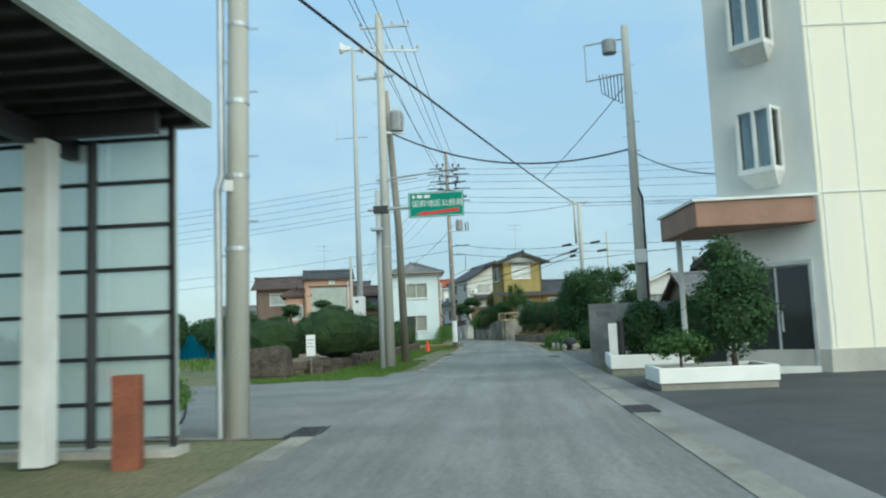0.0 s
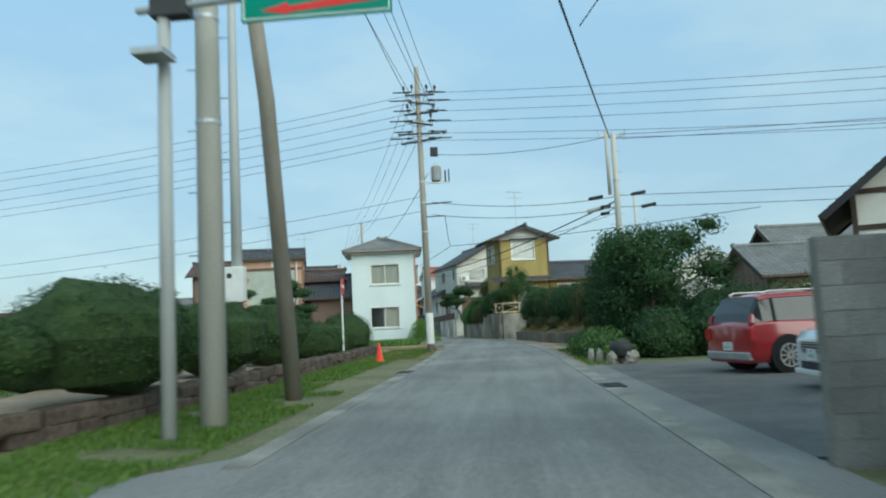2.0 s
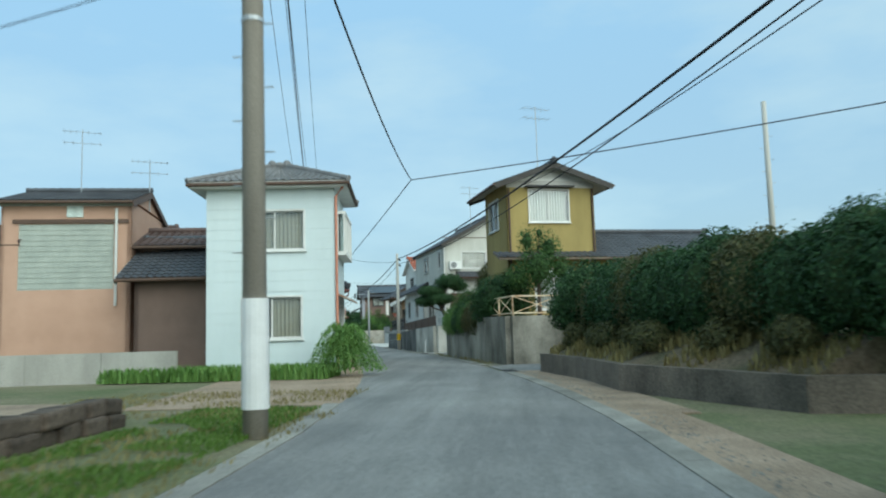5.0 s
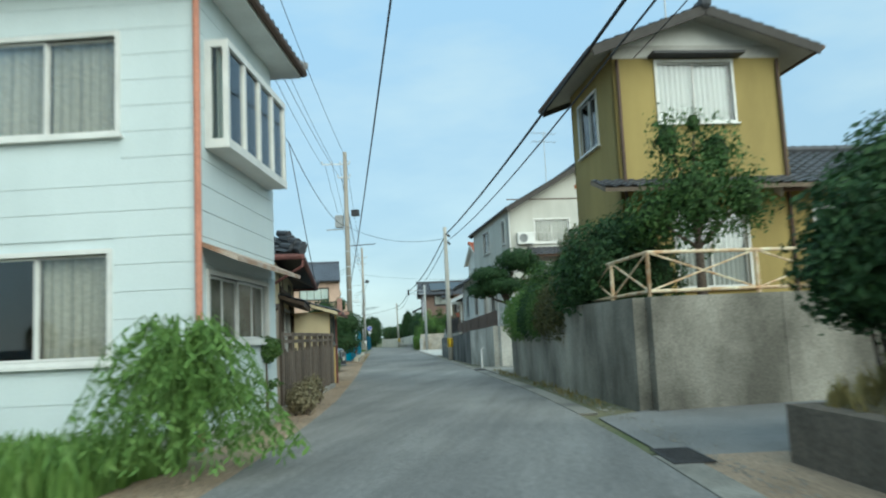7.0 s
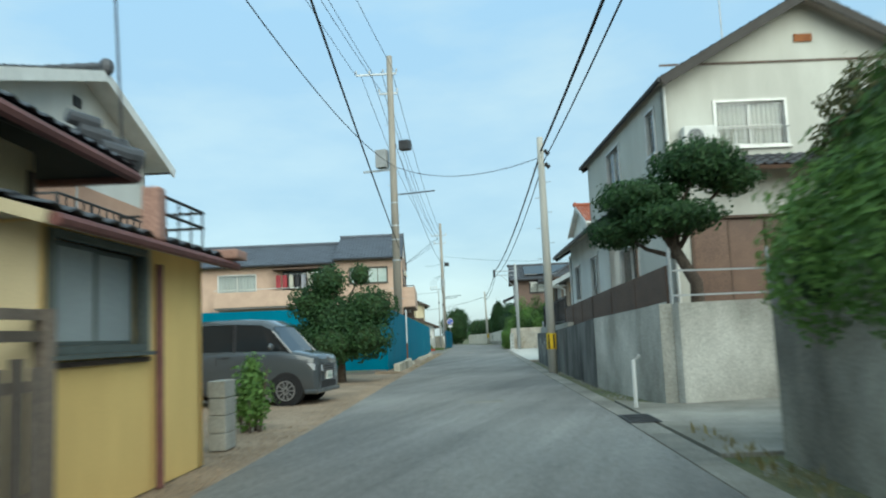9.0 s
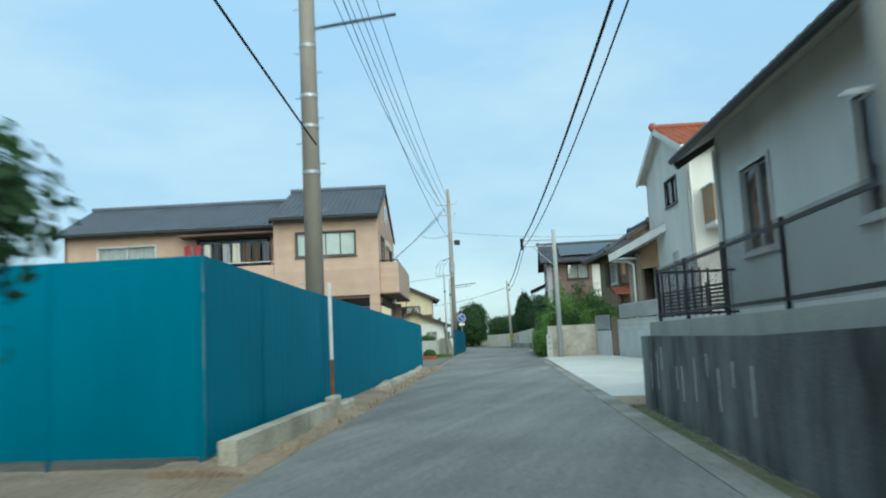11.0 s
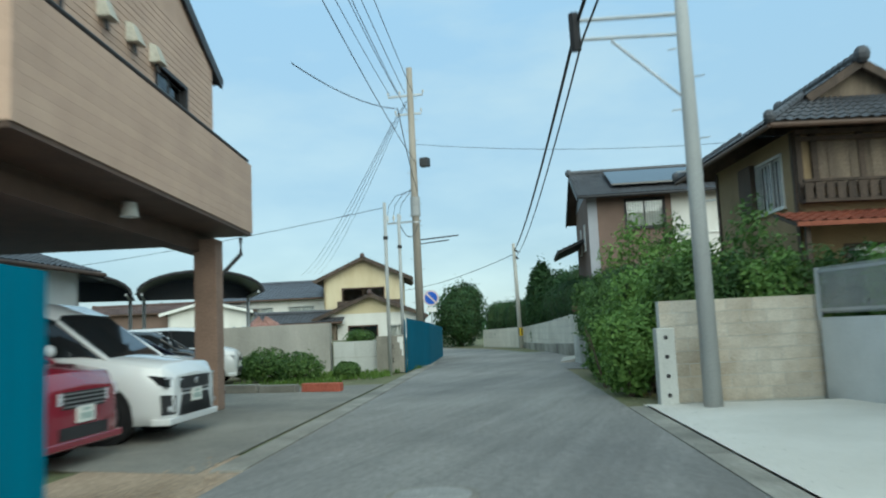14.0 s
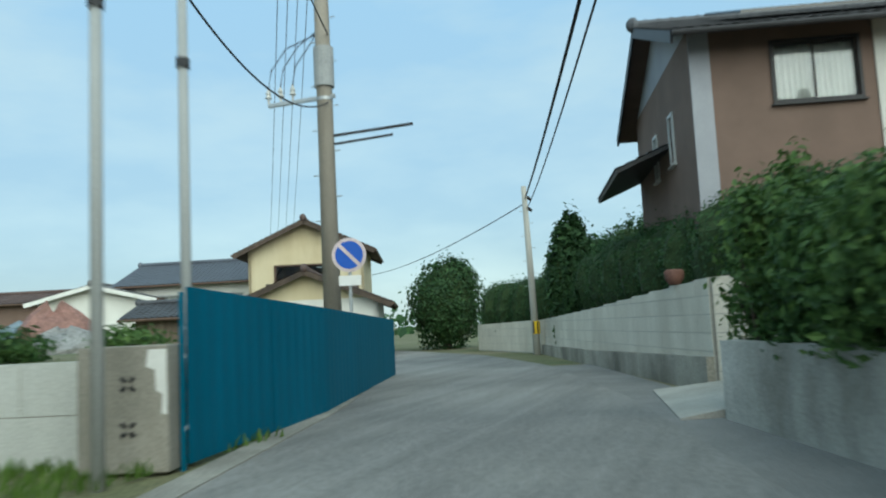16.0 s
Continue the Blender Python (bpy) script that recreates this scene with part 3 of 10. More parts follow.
def slope(name, parent, a, b, c, d, m, rib=0.27, course=0.28, wave=0.022, th=0.09, under=None):
    """Tiled roof plane: a-b the eave, d-c the top edge; waves across, stepped courses up the slope, a board under it."""
    a, b, c, d = map(Vector, (a, b, c, d))
    nn = (b - a).cross(d - a).normalized()
    if nn.z < 0:
        nn = -nn
    le, lt, ls = (b - a).length, (c - d).length, ((d + c) / 2 - (a + b) / 2).length
    nr = max(2, round(max(le, lt) / rib)) * 4
    nc = max(1, round(ls / course))
    g = G()
    vs, fs = [], []
    for j in range(nc):
        for e, lift in ((0, 0.03), (1, 0.0)):
            k = (j + e) / nc
            p, q = a.lerp(d, k), b.lerp(c, k)
            for i in range(nr + 1):
                x = i / nr
                hgt = wave * (math.sin(i * math.pi / 2) if wave else 0) + lift + 0.01
                vs.append(p.lerp(q, x) + nn * hgt)
    w = nr + 1
    for j in range(nc):
        for i in range(nr):
            k = 2 * j * w + i
            fs.append((k, k + 1, k + w + 1, k + w))
            if j + 1 < nc:
                fs.append((k + w, k + w + 1, k + 2 * w + 1, k + 2 * w))
    g.add(vs, fs)
    ob = part(name, g, m, parent)
    s = G()
    lo = nn * -th
    s.hexa([a + lo, b + lo, c + lo, d + lo], [a - nn * 0.004, b - nn * 0.004, c - nn * 0.004, d - nn * 0.004])
    part("roof_board", s, under or trim_brown, ob)
    return ob


def ridge_cap(parent, p, q, m, r=0.11, ends=True):
    g = G().tube([p, q], r, 8)
    n = max(2, round((Vector(q) - Vector(p)).length / 0.3))
    for i in range(n + 1):
        c = Vector(p).lerp(Vector(q), i / n)
        dd = (Vector(q) - Vector(p)).normalized() * 0.03
        g.tube([c - dd, c + dd], r * 1.12, 8)
    if ends:
        for e in (p, q):
            g.ell(e, (r * 1.5, r * 1.5, r * 1.7), 8, 6)
    return part("ridge_cap", g, m, parent, smooth=False)


def gable(parent, x0, y0, w, d, z, rise, axis, over, m, mwall, gover=0.4, under=None, fascia=None, rib=0.27, wave=0.022, mg=None, ends=True):
    """Gable roof on a w x d box; ridge along 'x' or 'y'; over: eaves; gover: overhang at the gables."""
    t = rise / ((d if axis == "x" else w) / 2)
    fas = fascia or trim_white
    if axis == "x":
        ym = y0 + d / 2
        xa, xb = x0 - gover, x0 + w + gover
        zl = z - over * t
        slope("roof", parent, (xa, y0 - over, zl), (xb, y0 - over, zl), (xb, ym, z + rise), (xa, ym, z + rise), m, rib, wave=wave, under=under)
        slope("roof", parent, (xb, y0 + d + over, zl), (xa, y0 + d + over, zl), (xa, ym, z + rise), (xb, ym, z + rise), m, rib, wave=wave, under=under)
        ridge_cap(parent, (xa, ym, z + rise + 0.07), (xb, ym, z + rise + 0.07), m, 0.11, ends)
        for xx in (x0, x0 + w):
            s = 0.16 if xx == x0 else -0.16
            part("gable_wall", G().add([(xx, y0, z), (xx, y0 + d, z), (xx, ym, z + rise - 0.1), (xx + s, y0, z), (xx + s, y0 + d, z), (xx + s, ym, z + rise - 0.1)], [(0, 1, 2), (5, 4, 3), (0, 3, 4, 1), (1, 4, 5, 2), (2, 5, 3, 0)]), mwall, parent)
        for xx in (xa, xb):
            for yy in (y0 - over, y0 + d + over):
                part("bargeboard", G().beam((xx, yy, zl - 0.12), (xx, ym, z + rise - 0.12), 0.05, 0.22), fas, parent)
        for yy in (y0 - over - 0.05, y0 + d + over + 0.05):
            part("gutter", G().tube([(xa, yy, zl - 0.06), (xb, yy, zl - 0.06)], 0.06, 8), mg or trim_brown, parent)
    else:
        xm = x0 + w / 2
        ya, yb = y0 - gover, y0 + d + gover
        zl = z - over * t
        slope("roof", parent, (x0 - over, yb, zl), (x0 - over, ya, zl), (xm, ya, z + rise), (xm, yb, z + rise), m, rib, wave=wave, under=under)
        slope("roof", parent, (x0 + w + over, ya, zl), (x0 + w + over, yb, zl), (xm, yb, z + rise), (xm, ya, z + rise), m, rib, wave=wave, under=under)
        ridge_cap(parent, (xm, ya, z + rise + 0.07), (xm, yb, z + rise + 0.07), m, 0.11, ends)
        for yy in (y0, y0 + d):
            s = 0.16 if yy == y0 else -0.16
            part("gable_wall", G().add([(x0, yy, z), (x0 + w, yy, z), (xm, yy, z + rise - 0.1), (x0, yy + s, z), (x0 + w, yy + s, z), (xm, yy + s, z + rise - 0.1)], [(0, 1, 2), (5, 4, 3), (0, 3, 4, 1), (1, 4, 5, 2), (2, 5, 3, 0)]), mwall, parent)
        for yy in (ya, yb):
            for xx in (x0 - over, x0 + w + over):
                part("bargeboard", G().beam((xx, yy, zl - 0.12), (xm, yy, z + rise - 0.12), 0.05, 0.22), fas, parent)
        for xx in (x0 - over - 0.05, x0 + w + over + 0.05):
            part("gutter", G().tube([(xx, ya, zl - 0.06), (xx, yb, zl - 0.06)], 0.06, 8), mg or trim_brown, parent)


def hip(parent, x0, y0, w, d, z, rise, over, m, under=None, rib=0.27, wave=0.022, mg=None):
    xa, xb, ya, yb = x0 - over, x0 + w + over, y0 - over, y0 + d + over
    W, D = xb - xa, yb - ya
    if W >= D:
        r0, r1 = (xa + D / 2, (ya + yb) / 2, z + rise), (xb - D / 2, (ya + yb) / 2, z + rise)
    else:
        r0, r1 = ((xa + xb) / 2, ya + W / 2, z + rise), ((xa + xb) / 2, yb - W / 2, z + rise)
    c = [(xa, ya, z), (xb, ya, z), (xb, yb, z), (xa, yb, z)]
    if W >= D:
        q = [(c[0], c[1], r1, r0), (c[1], c[2], r1, r1), (c[2], c[3], r0, r1), (c[3], c[0], r0, r0)]
    else:
        q = [(c[0], c[1], r0, r0), (c[1], c[2], r1, r0), (c[2], c[3], r1, r1), (c[3], c[0], r0, r1)]
    for s in q:
        slope("roof", parent, *s, m, rib, wave=wave, under=under)
    ridge_cap(parent, (r0[0], r0[1], r0[2] + 0.06), (r1[0] + 0.01, r1[1], r1[2] + 0.06), m)
    for i, e in enumerate(c):
        tgt = min((r0, r1), key=lambda r: (r[0] - e[0]) ** 2 + (r[1] - e[1]) ** 2)
        ridge_cap(parent, (e[0], e[1], e[2] + 0.05), (tgt[0], tgt[1], tgt[2] + 0.05), m, 0.09, False)
    for i in range(4):
        a, b = c[i], c[(i + 1) % 4]
        part("gutter", G().tube([(a[0], a[1], a[2] - 0.08), (b[0], b[1], b[2] - 0.08)], 0.06, 8), mg or trim_brown, parent)


# ---- plants ----


def leaves(g, n, blobs, size, rng, rough=1.0, shell=0.35, low=0.03):
    """n leaves on and in the given lumps (centre, radii); each leaf a small bent blade."""
    tot = sum(r[0] * r[1] * r[2] for _, r in blobs) or 1
    for c, r in blobs:
        k = max(8, int(n * (r[0] * r[1] * r[2]) / tot))
        for _ in range(k):
            d = Vector((rng.gauss(0, 1), rng.gauss(0, 1), rng.gauss(0, 1))).normalized()
            rr = 1 - shell * rng.random() ** 1.5 + rng.uniform(-0.03, 0.06)
            lump = 1 + rough * (0.2 * noise.noise(d * 2.3 + Vector(c)) + 0.12 * noise.noise(d * 6.0 + Vector(c)))
            if rng.random() < 0.05 * rough:
                lump *= rng.uniform(1.05, 1.22)
            p = Vector((c[0] + r[0] * d.x * rr * lump, c[1] + r[1] * d.y * rr * lump, c[2] + r[2] * d.z * rr * lump))
            if p.z < low:
                p.z = low + rng.random() * 0.05
            nrm = (d + Vector((rng.uniform(-1, 1), rng.uniform(-1, 1), rng.uniform(-0.6, 1))) * 0.8).normalized()
            t = nrm.cross(Vector((rng.uniform(-1, 1), rng.uniform(-1, 1), rng.uniform(-1, 1)))).normalized()
            b = nrm.cross(t)
            s = size * rng.uniform(0.6, 1.4)
            o = len(g.v)
            g.v += [tuple(p - t * s), tuple(p + b * s * 0.5 + nrm * s * 0.15), tuple(p + t * s), tuple(p - b * s * 0.5 + nrm * s * 0.15)]
            g.f.append((o, o + 1, o + 2, o + 3))


def shrub(name, label, category, x, y, z, blobs, n, size, m, seed=1, core=0.8, group="", trunk=0.0, limbs=(), solid=True, rough=1.0, low=0.03):
    """Bush or tree: trunk and limbs, a crown of leaves over uneven solid lumps coloured dark for inner shade."""
    rng = random.Random(seed)
    e = thing(name, label, category, x, y, z, 0, group)
    if trunk:
        c = blobs[0][0]
        pts = [(0, 0, -0.1), (0.05 * trunk, -0.1 * trunk, c[2] * 0.35), (c[0] * 0.6, c[1] * 0.6, c[2] * 0.75), (c[0], c[1], c[2])]
        part("trunk", G().tube(pts, [trunk * 1.3, trunk, trunk * 0.8, trunk * 0.4], 9), bark, e, smooth=True)
        for bc, br in blobs[1:]:
            part("limb", G().tube([(c[0] * 0.4, c[1] * 0.4, c[2] * 0.55), ((bc[0] + c[0] * 0.4) / 2, (bc[1] + c[1] * 0.4) / 2, bc[2] * 0.8), bc], [trunk * 0.5, trunk * 0.35, trunk * 0.15], 6), bark, e, smooth=True)
    else:
        g = G()
        for k in range(5):
            a = k * 1.3 + seed
            c = blobs[k % len(blobs)][0]
            g.tube([(c[0] * 0.5 + 0.1 * math.cos(a), c[1] * 0.5 + 0.1 * math.sin(a), -0.05), (c[0] + 0.2 * math.cos(a), c[1] + 0.2 * math.sin(a), max(0.15, c[2]))], [0.03, 0.012], 6)
        part("stem", g, bark, e)
    crown = G()
    leaves(crown, n, blobs, size, rng, rough, 0.35 if rough < 1.3 else 0.7, low)
    cr = part("crown", crown, m, e)
    # solid lumps whose dark colour plays the shade between the leaves
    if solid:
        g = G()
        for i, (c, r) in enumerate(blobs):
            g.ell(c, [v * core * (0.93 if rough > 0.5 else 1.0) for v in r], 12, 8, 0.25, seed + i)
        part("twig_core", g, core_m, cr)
    return e


def grass(name, label, spots, n, hgt, m, seed=3):
    """Loose blades over polygons; one body of stuff."""
    rng = random.Random(seed)
    g = G()
    for (x0, y0, x1, y1) in spots:
        k = int(n * abs((x1 - x0) * (y1 - y0)))
        for _ in range(k):
            x, y = rng.uniform(x0, x1), rng.uniform(y0, y1)
            if noise.noise(Vector((x * 0.7, y * 0.7, seed))) < -0.25:
                continue
            blade(g, x, y, hgt * rng.uniform(0.5, 1.5), rng)
    return tagged(part(name, g, m), label, "grass", kind="stuff")


def blade(g, x, y, h, rng, z=0.0):
    a = rng.uniform(0, 6.28)
    w = h * 0.09 + 0.004
    lx, ly = math.cos(a) * h * rng.uniform(0.1, 0.6), math.sin(a) * h * rng.uniform(0.1, 0.6)
    px, py = -math.sin(a) * w, math.cos(a) * w
    o = len(g.v)
    g.v += [(x - px, y - py, z), (x + px, y + py, z), (x + lx * 0.4 + px * 0.7, y + ly * 0.4 + py * 0.7, z + h * 0.6), (x + lx * 0.4 - px * 0.7, y + ly * 0.4 - py * 0.7, z + h * 0.6), (x + lx, y + ly, z + h)]
    g.f += [(o, o + 1, o + 2, o + 3), (o + 3, o + 2, o + 4)]


def gravel_along(name, label, y0, y1, o0, o1, n, size, m, seed=3):
    """Loose small stones and grit along the lane's edge; one body of stuff."""
    rng = random.Random(seed)
    g = G()
    for _ in range(int(n * (y1 - y0))):
        y = rng.uniform(y0, y1)
        x, yy = P(y, o0 + (o1 - o0) * abs(rng.gauss(0, 0.45)))
        s = size * rng.uniform(0.4, 1.5)
        h = s * rng.uniform(0.3, 0.6)
        a = rng.uniform(0, 3)
        c, d = s * math.cos(a), s * math.sin(a)
        g.add([(x - c, yy - d, 0.0), (x + d, yy - c, 0.0), (x + c * 0.8, yy + d, 0.0), (x - d, yy + c * 0.9, 0.0), (x, yy, h + 0.004)], [(0, 1, 4), (1, 2, 4), (2, 3, 4), (3, 0, 4)])
    return tagged(part(name, g, m), label, "gravel", kind="stuff")


def grass_along(name, label, y0, y1, o0, o1, n, hgt, m, seed=3):
    rng = random.Random(seed)
    g = G()
    fa = o0 if callable(o0) else (lambda y: o0)
    fb = o1 if callable(o1) else (lambda y: o1)
    k = int(n * (y1 - y0) * abs(fb((y0 + y1) / 2) - fa((y0 + y1) / 2)))
    for _ in range(k):
        y = rng.uniform(y0, y1)
        x, yy = P(y, rng.uniform(fa(y), fb(y)))
        if noise.noise(Vector((x * 0.8, yy * 0.8, seed))) < -0.2:
            continue
        blade(g, x, yy, hgt * rng.uniform(0.4, 1.5), rng)
    return tagged(part(name, g, m), label, "grass", kind="stuff")


# ---- poles and cables ----


def utility_pole(x, y, h, r, m, label, lean=(0, 0), bands=()):
    e = thing("utility_pole", label, "utility pole", x, y, 0, 0, "utility poles")
    part("shaft", G().tube([(0, 0, -0.3), (lean[0] * 0.5, lean[1] * 0.5, h * 0.5), (lean[0], lean[1], h)], [r, r * 0.85, r * 0.68], 16), m, e, smooth=True)
    for z in bands:
        k = z / h
        part("clamp_band", G().tube([(lean[0] * k, lean[1] * k, z - 0.03), (lean[0] * k, lean[1] * k, z + 0.03)], r * (1 - 0.32 * k) + 0.012, 16), steel, e)
    for i in range(int((h - 2.5) / 0.45)):
        z = 2.4 + i * 0.45
        k = z / h
        s = 1 if i % 2 else -1
        rr = r * (1 - 0.32 * k)
        part("step_bolt", G().tube([(lean[0] * k + s * rr, lean[1] * k, z), (lean[0] * k + s * (rr + 0.14), lean[1] * k, z)], 0.011, 5), steel, e)
    return e


def crossarm(e, z, deg, a, b, n=4, pins=True, lean=(0, 0), mm=None):
    """Arm from -a to b along direction deg, with insulators."""
    c, s = math.cos(radians(deg)), math.sin(radians(deg))
    arm = part("crossarm", G().beam((lean[0] - a * c, lean[1] - a * s, z), (lean[0] + b * c, lean[1] + b * s, z), 0.075), mm or steel, e)
    for i in range(n if pins else 0):
        k = -a + (a + b) * i / max(1, n - 1)
        x, y = lean[0] + k * c, lean[1] + k * s
        part("insulator", G().tube([(x, y, z + 0.04), (x, y, z + 0.1), (x, y, z + 0.11), (x, y, z + 0.16), (x, y, z + 0.17), (x, y, z + 0.22)], [0.015, 0.02, 0.05, 0.03, 0.045, 0.02], 8), ceramic, arm)


def transformer(e, x, y, z, r=0.24, h=0.62):
    t = part("transformer", G().tube([(x, y, z), (x, y, z + 0.02), (x, y, z + h - 0.04), (x, y, z + h)], [r * 0.9, r, r, r * 0.8], 16), trafo_m, e, "grey drum transformer", smooth=False)
    for k in range(10):
        a = k * 0.63
        part("cooling_fin", G().beam((x + (r + 0.03) * math.cos(a), y + (r + 0.03) * math.sin(a), z + 0.08), (x + (r + 0.03) * math.cos(a), y + (r + 0.03) * math.sin(a), z + h - 0.12), 0.02), trafo_m, t)
    for k in range(3):
        a = k * 2.1
        part("bushing", G().tube([(x + r * 0.5 * math.cos(a), y + r * 0.5 * math.sin(a), z + h), (x + r * 0.5 * math.cos(a), y + r * 0.5 * math.sin(a), z + h + 0.16)], [0.04, 0.02], 8), ceramic, t)


CABLE_N = [0]


def cable(p, q, sag=0.3, r=0.012, label="black overhead cable strung between poles"):
    p, q = Vector(p), Vector(q)
    n = 16
    pts = [p.lerp(q, i / n) - Vector((0, 0, sag * 4 * (i / n) * (1 - i / n))) for i in range(n + 1)]
    return tagged(part("overhead_cable", G().tube(pts, r, 5), cable_m), label, "cable", "overhead cables")

# ---- ground, road ----
tagged(part("ground", G().add([(-1500, -900, -0.03), (1500, -900, -0.03), (1500, 2600, -0.03), (-1500, 2600, -0.03)], [(0, 1, 2, 3)]), ground_m), "dry earth and rough grass ground", "ground", kind="structure")
RL = -2.45
RR = 1.75
tagged(part("road", strip(-38, 174, RL, RR, -0.02, 0.0), lane_m), "worn grey asphalt village lane", "road", kind="structure")
tagged(part("side_road", G().prism([(-2.4, 9.8), (-2.4, 26.5), (-3.0, 24.6), (-4.5, 22.6), (-6.6, 20.6), (-12, 21.5), (-40, 30), (-40, 19), (-9, 10.5), (-4, 9.9)], -0.02, -0.006), asphalt_old), "patched grey asphalt side road", "road", kind="structure")
tagged(part("forecourt", G().prism([(2.2, -20), (2.2, 18.6), (7.0, 18.6), (14, 18.6), (14, -20)], -0.02, -0.007), asphalt_dark), "dark asphalt forecourt of the white building", "pavement", kind="structure")
tagged(part("parking_right", G().prism([(2.3, 23.6), (2.3, 37.4), (14, 37.4), (14, 23.6)], -0.02, -0.007), asphalt_worn), "dusty worn asphalt parking ground", "pavement", kind="structure")
tagged(part("gutter_apron", strip(-8, 37.4, RR + 0.32, 2.6, -0.022, -0.003), asphalt_old), "dusty worn asphalt strip beside the gutter", "pavement", kind="structure")
tagged(part("dirt_verge", strip(37.4, 54, RR + 0.32, 2.9, -0.022, -0.003), soil_m), "trodden earth strip beside the gutter", "soil", kind="structure")
tagged(part("drive_edge", G().prism([P(105.6, 2.05), P(107.35, 2.05), (-6.2, 108.3), (-9.8, 106.6)], -0.02, 0.006), soil_m), "sandy earth at the driveway corner", "soil", kind="structure")
dv = G().prism([P(66, 1.9), P(69.5, 1.95), P(70.4, 3.2), (6, 72.5), (6, 67.6)], -0.02, -0.006)
tagged(part("driveway_grey", dv, asphalt_old), "grey asphalt driveway", "driveway", kind="structure")
tagged(part("driveway_pale", G().prism([P(107.3, 2.05), P(129.2, 2.0), (-14.2, 130.4), (-14.05, 129.1), (-10.2, 119.6), (-6.2, 108.2)], -0.02, 0.012), drive_m), "pale new concrete driveway", "driveway", kind="structure")
tagged(part("parking_left", G().prism([P(125, -2.9), P(136, -2.9), P(136, -8), (-40, 142), (-37, 128), (-22.6, 124.2)], -0.02, -0.006), asphalt_dusty), "worn asphalt parking ground under the beige house", "pavement", kind="structure")
tagged(part("dirt_verge", strip(57, 80, -6.6, -2.3, -0.025, -0.012), soil_m), "bare brown earth verge", "soil", kind="structure")
tagged(part("dirt_verge", strip(54, 66, RR + 0.32, 3.2, -0.025, -0.004), soil_m), "bare brown earth below the low wall", "soil", kind="structure")
tagged(part("dirt_verge", strip(80, 126, -4.2, -2.3, -0.025, -0.012), soil_m), "bare sandy earth verge", "soil", kind="structure")
tagged(part("dirt_yard", G().prism([(-9.6, 82.6), P(83, -2.6), P(101, -3.0), (-16, 101.5), (-24, 96), (-21, 84)], -0.024, -0.009), soil_m), "bare sandy earth yard", "soil", kind="structure")


def slabs(name, label, y0, y1, o0, o1, m, ln=2.0, z=0.012):
    """Gutter run of concrete slabs with joints."""
    base = tagged(part(name, strip(y0, y1, o0, o1, -0.024, z - 0.012), conc_dark), label, "gutter", kind="structure")
    n = round((y1 - y0) / ln)
    for i in range(n):
        a, b = y0 + (y1 - y0) * i / n, y0 + (y1 - y0) * (i + 1) / n - 0.015
        part("slab", strip(a, b, o0 + 0.004, o1 - 0.004, -0.02, z, 3), gutter_m, base)


# ---- walls ----


def block_wall(name, label, pts, h, m, bl=0.4, bh=0.2, th=0.15, z0=0.0, cap=None, mj=None, base_h=0.0, mbase=None):
    """Wall of laid blocks along the points; joints recessed; h a number or one per point."""
    hs = h if isinstance(h, (list, tuple)) else [h] * len(pts)
    j = G()
    lens = []
    for k, (p, q) in enumerate(zip(pts, pts[1:])):
        p, q = Vector((*p, 0)), Vector((*q, 0))
        d = (q - p).normalized()
        nrm = Vector((d.y, -d.x, 0)) * th / 2
        ha, hb = hs[k], hs[k + 1]
        s = nrm * 0.9
        up = lambda hh: Vector((0, 0, z0 + hh - 0.01))
        dn = Vector((0, 0, z0 - 0.2))
        j.hexa([p - s + dn, p + s + dn, q + s + dn, q - s + dn], [p - s + up(ha), p + s + up(ha), q + s + up(hb), q - s + up(hb)])
        lens.append((p, q, d, nrm, ha, hb))
    base = tagged(part(name, j, mj or conc_dark), label, "wall", kind="structure")
    cache = {}
    for p, q, d, nrm, ha, hb in lens:
        ln = (q - p).length
        hmax = max(ha, hb)
        rows = max(1, round(hmax / bh))
        rh = hmax / rows
        for r in range(rows):
            za, zb = r * rh, (r + 1) * rh
            off = (bl / 2) if r % 2 else 0
            n = int((ln + off) / bl) + 1
            for i in range(n):
                a, b = max(0, i * bl - off), min(ln, (i + 1) * bl - off)
                if b - a < 0.04:
                    continue
                top_here = ha + (hb - ha) * ((a + b) / 2 / ln)
                if za > top_here - 0.05:
                    continue
                zt = min(zb, top_here)
                g = G()
                x = 0.005
                A, B = p + d * (a + x), p + d * (b - x)
                lo, hi = Vector((0, 0, z0 + za + x)), Vector((0, 0, z0 + zt - x))
                g.hexa([A - nrm + lo, A + nrm + lo, B + nrm + lo, B - nrm + lo], [A - nrm + hi, A + nrm + hi, B + nrm + hi, B - nrm + hi])
                part("block", g, m, base)
    if cap:
        g = G()
        for p, q, d, nrm, ha, hb in lens:
            s = nrm * 1.25
            a, b = Vector((0, 0, z0 + ha)), Vector((0, 0, z0 + hb))
            u = Vector((0, 0, 0.07))
            g.hexa([p - s + a, p + s + a, q + s + b, q - s + b], [p - s + a + u, p + s + a + u, q + s + b + u, q - s + b + u])
        part("coping", g, cap, base)
    return base


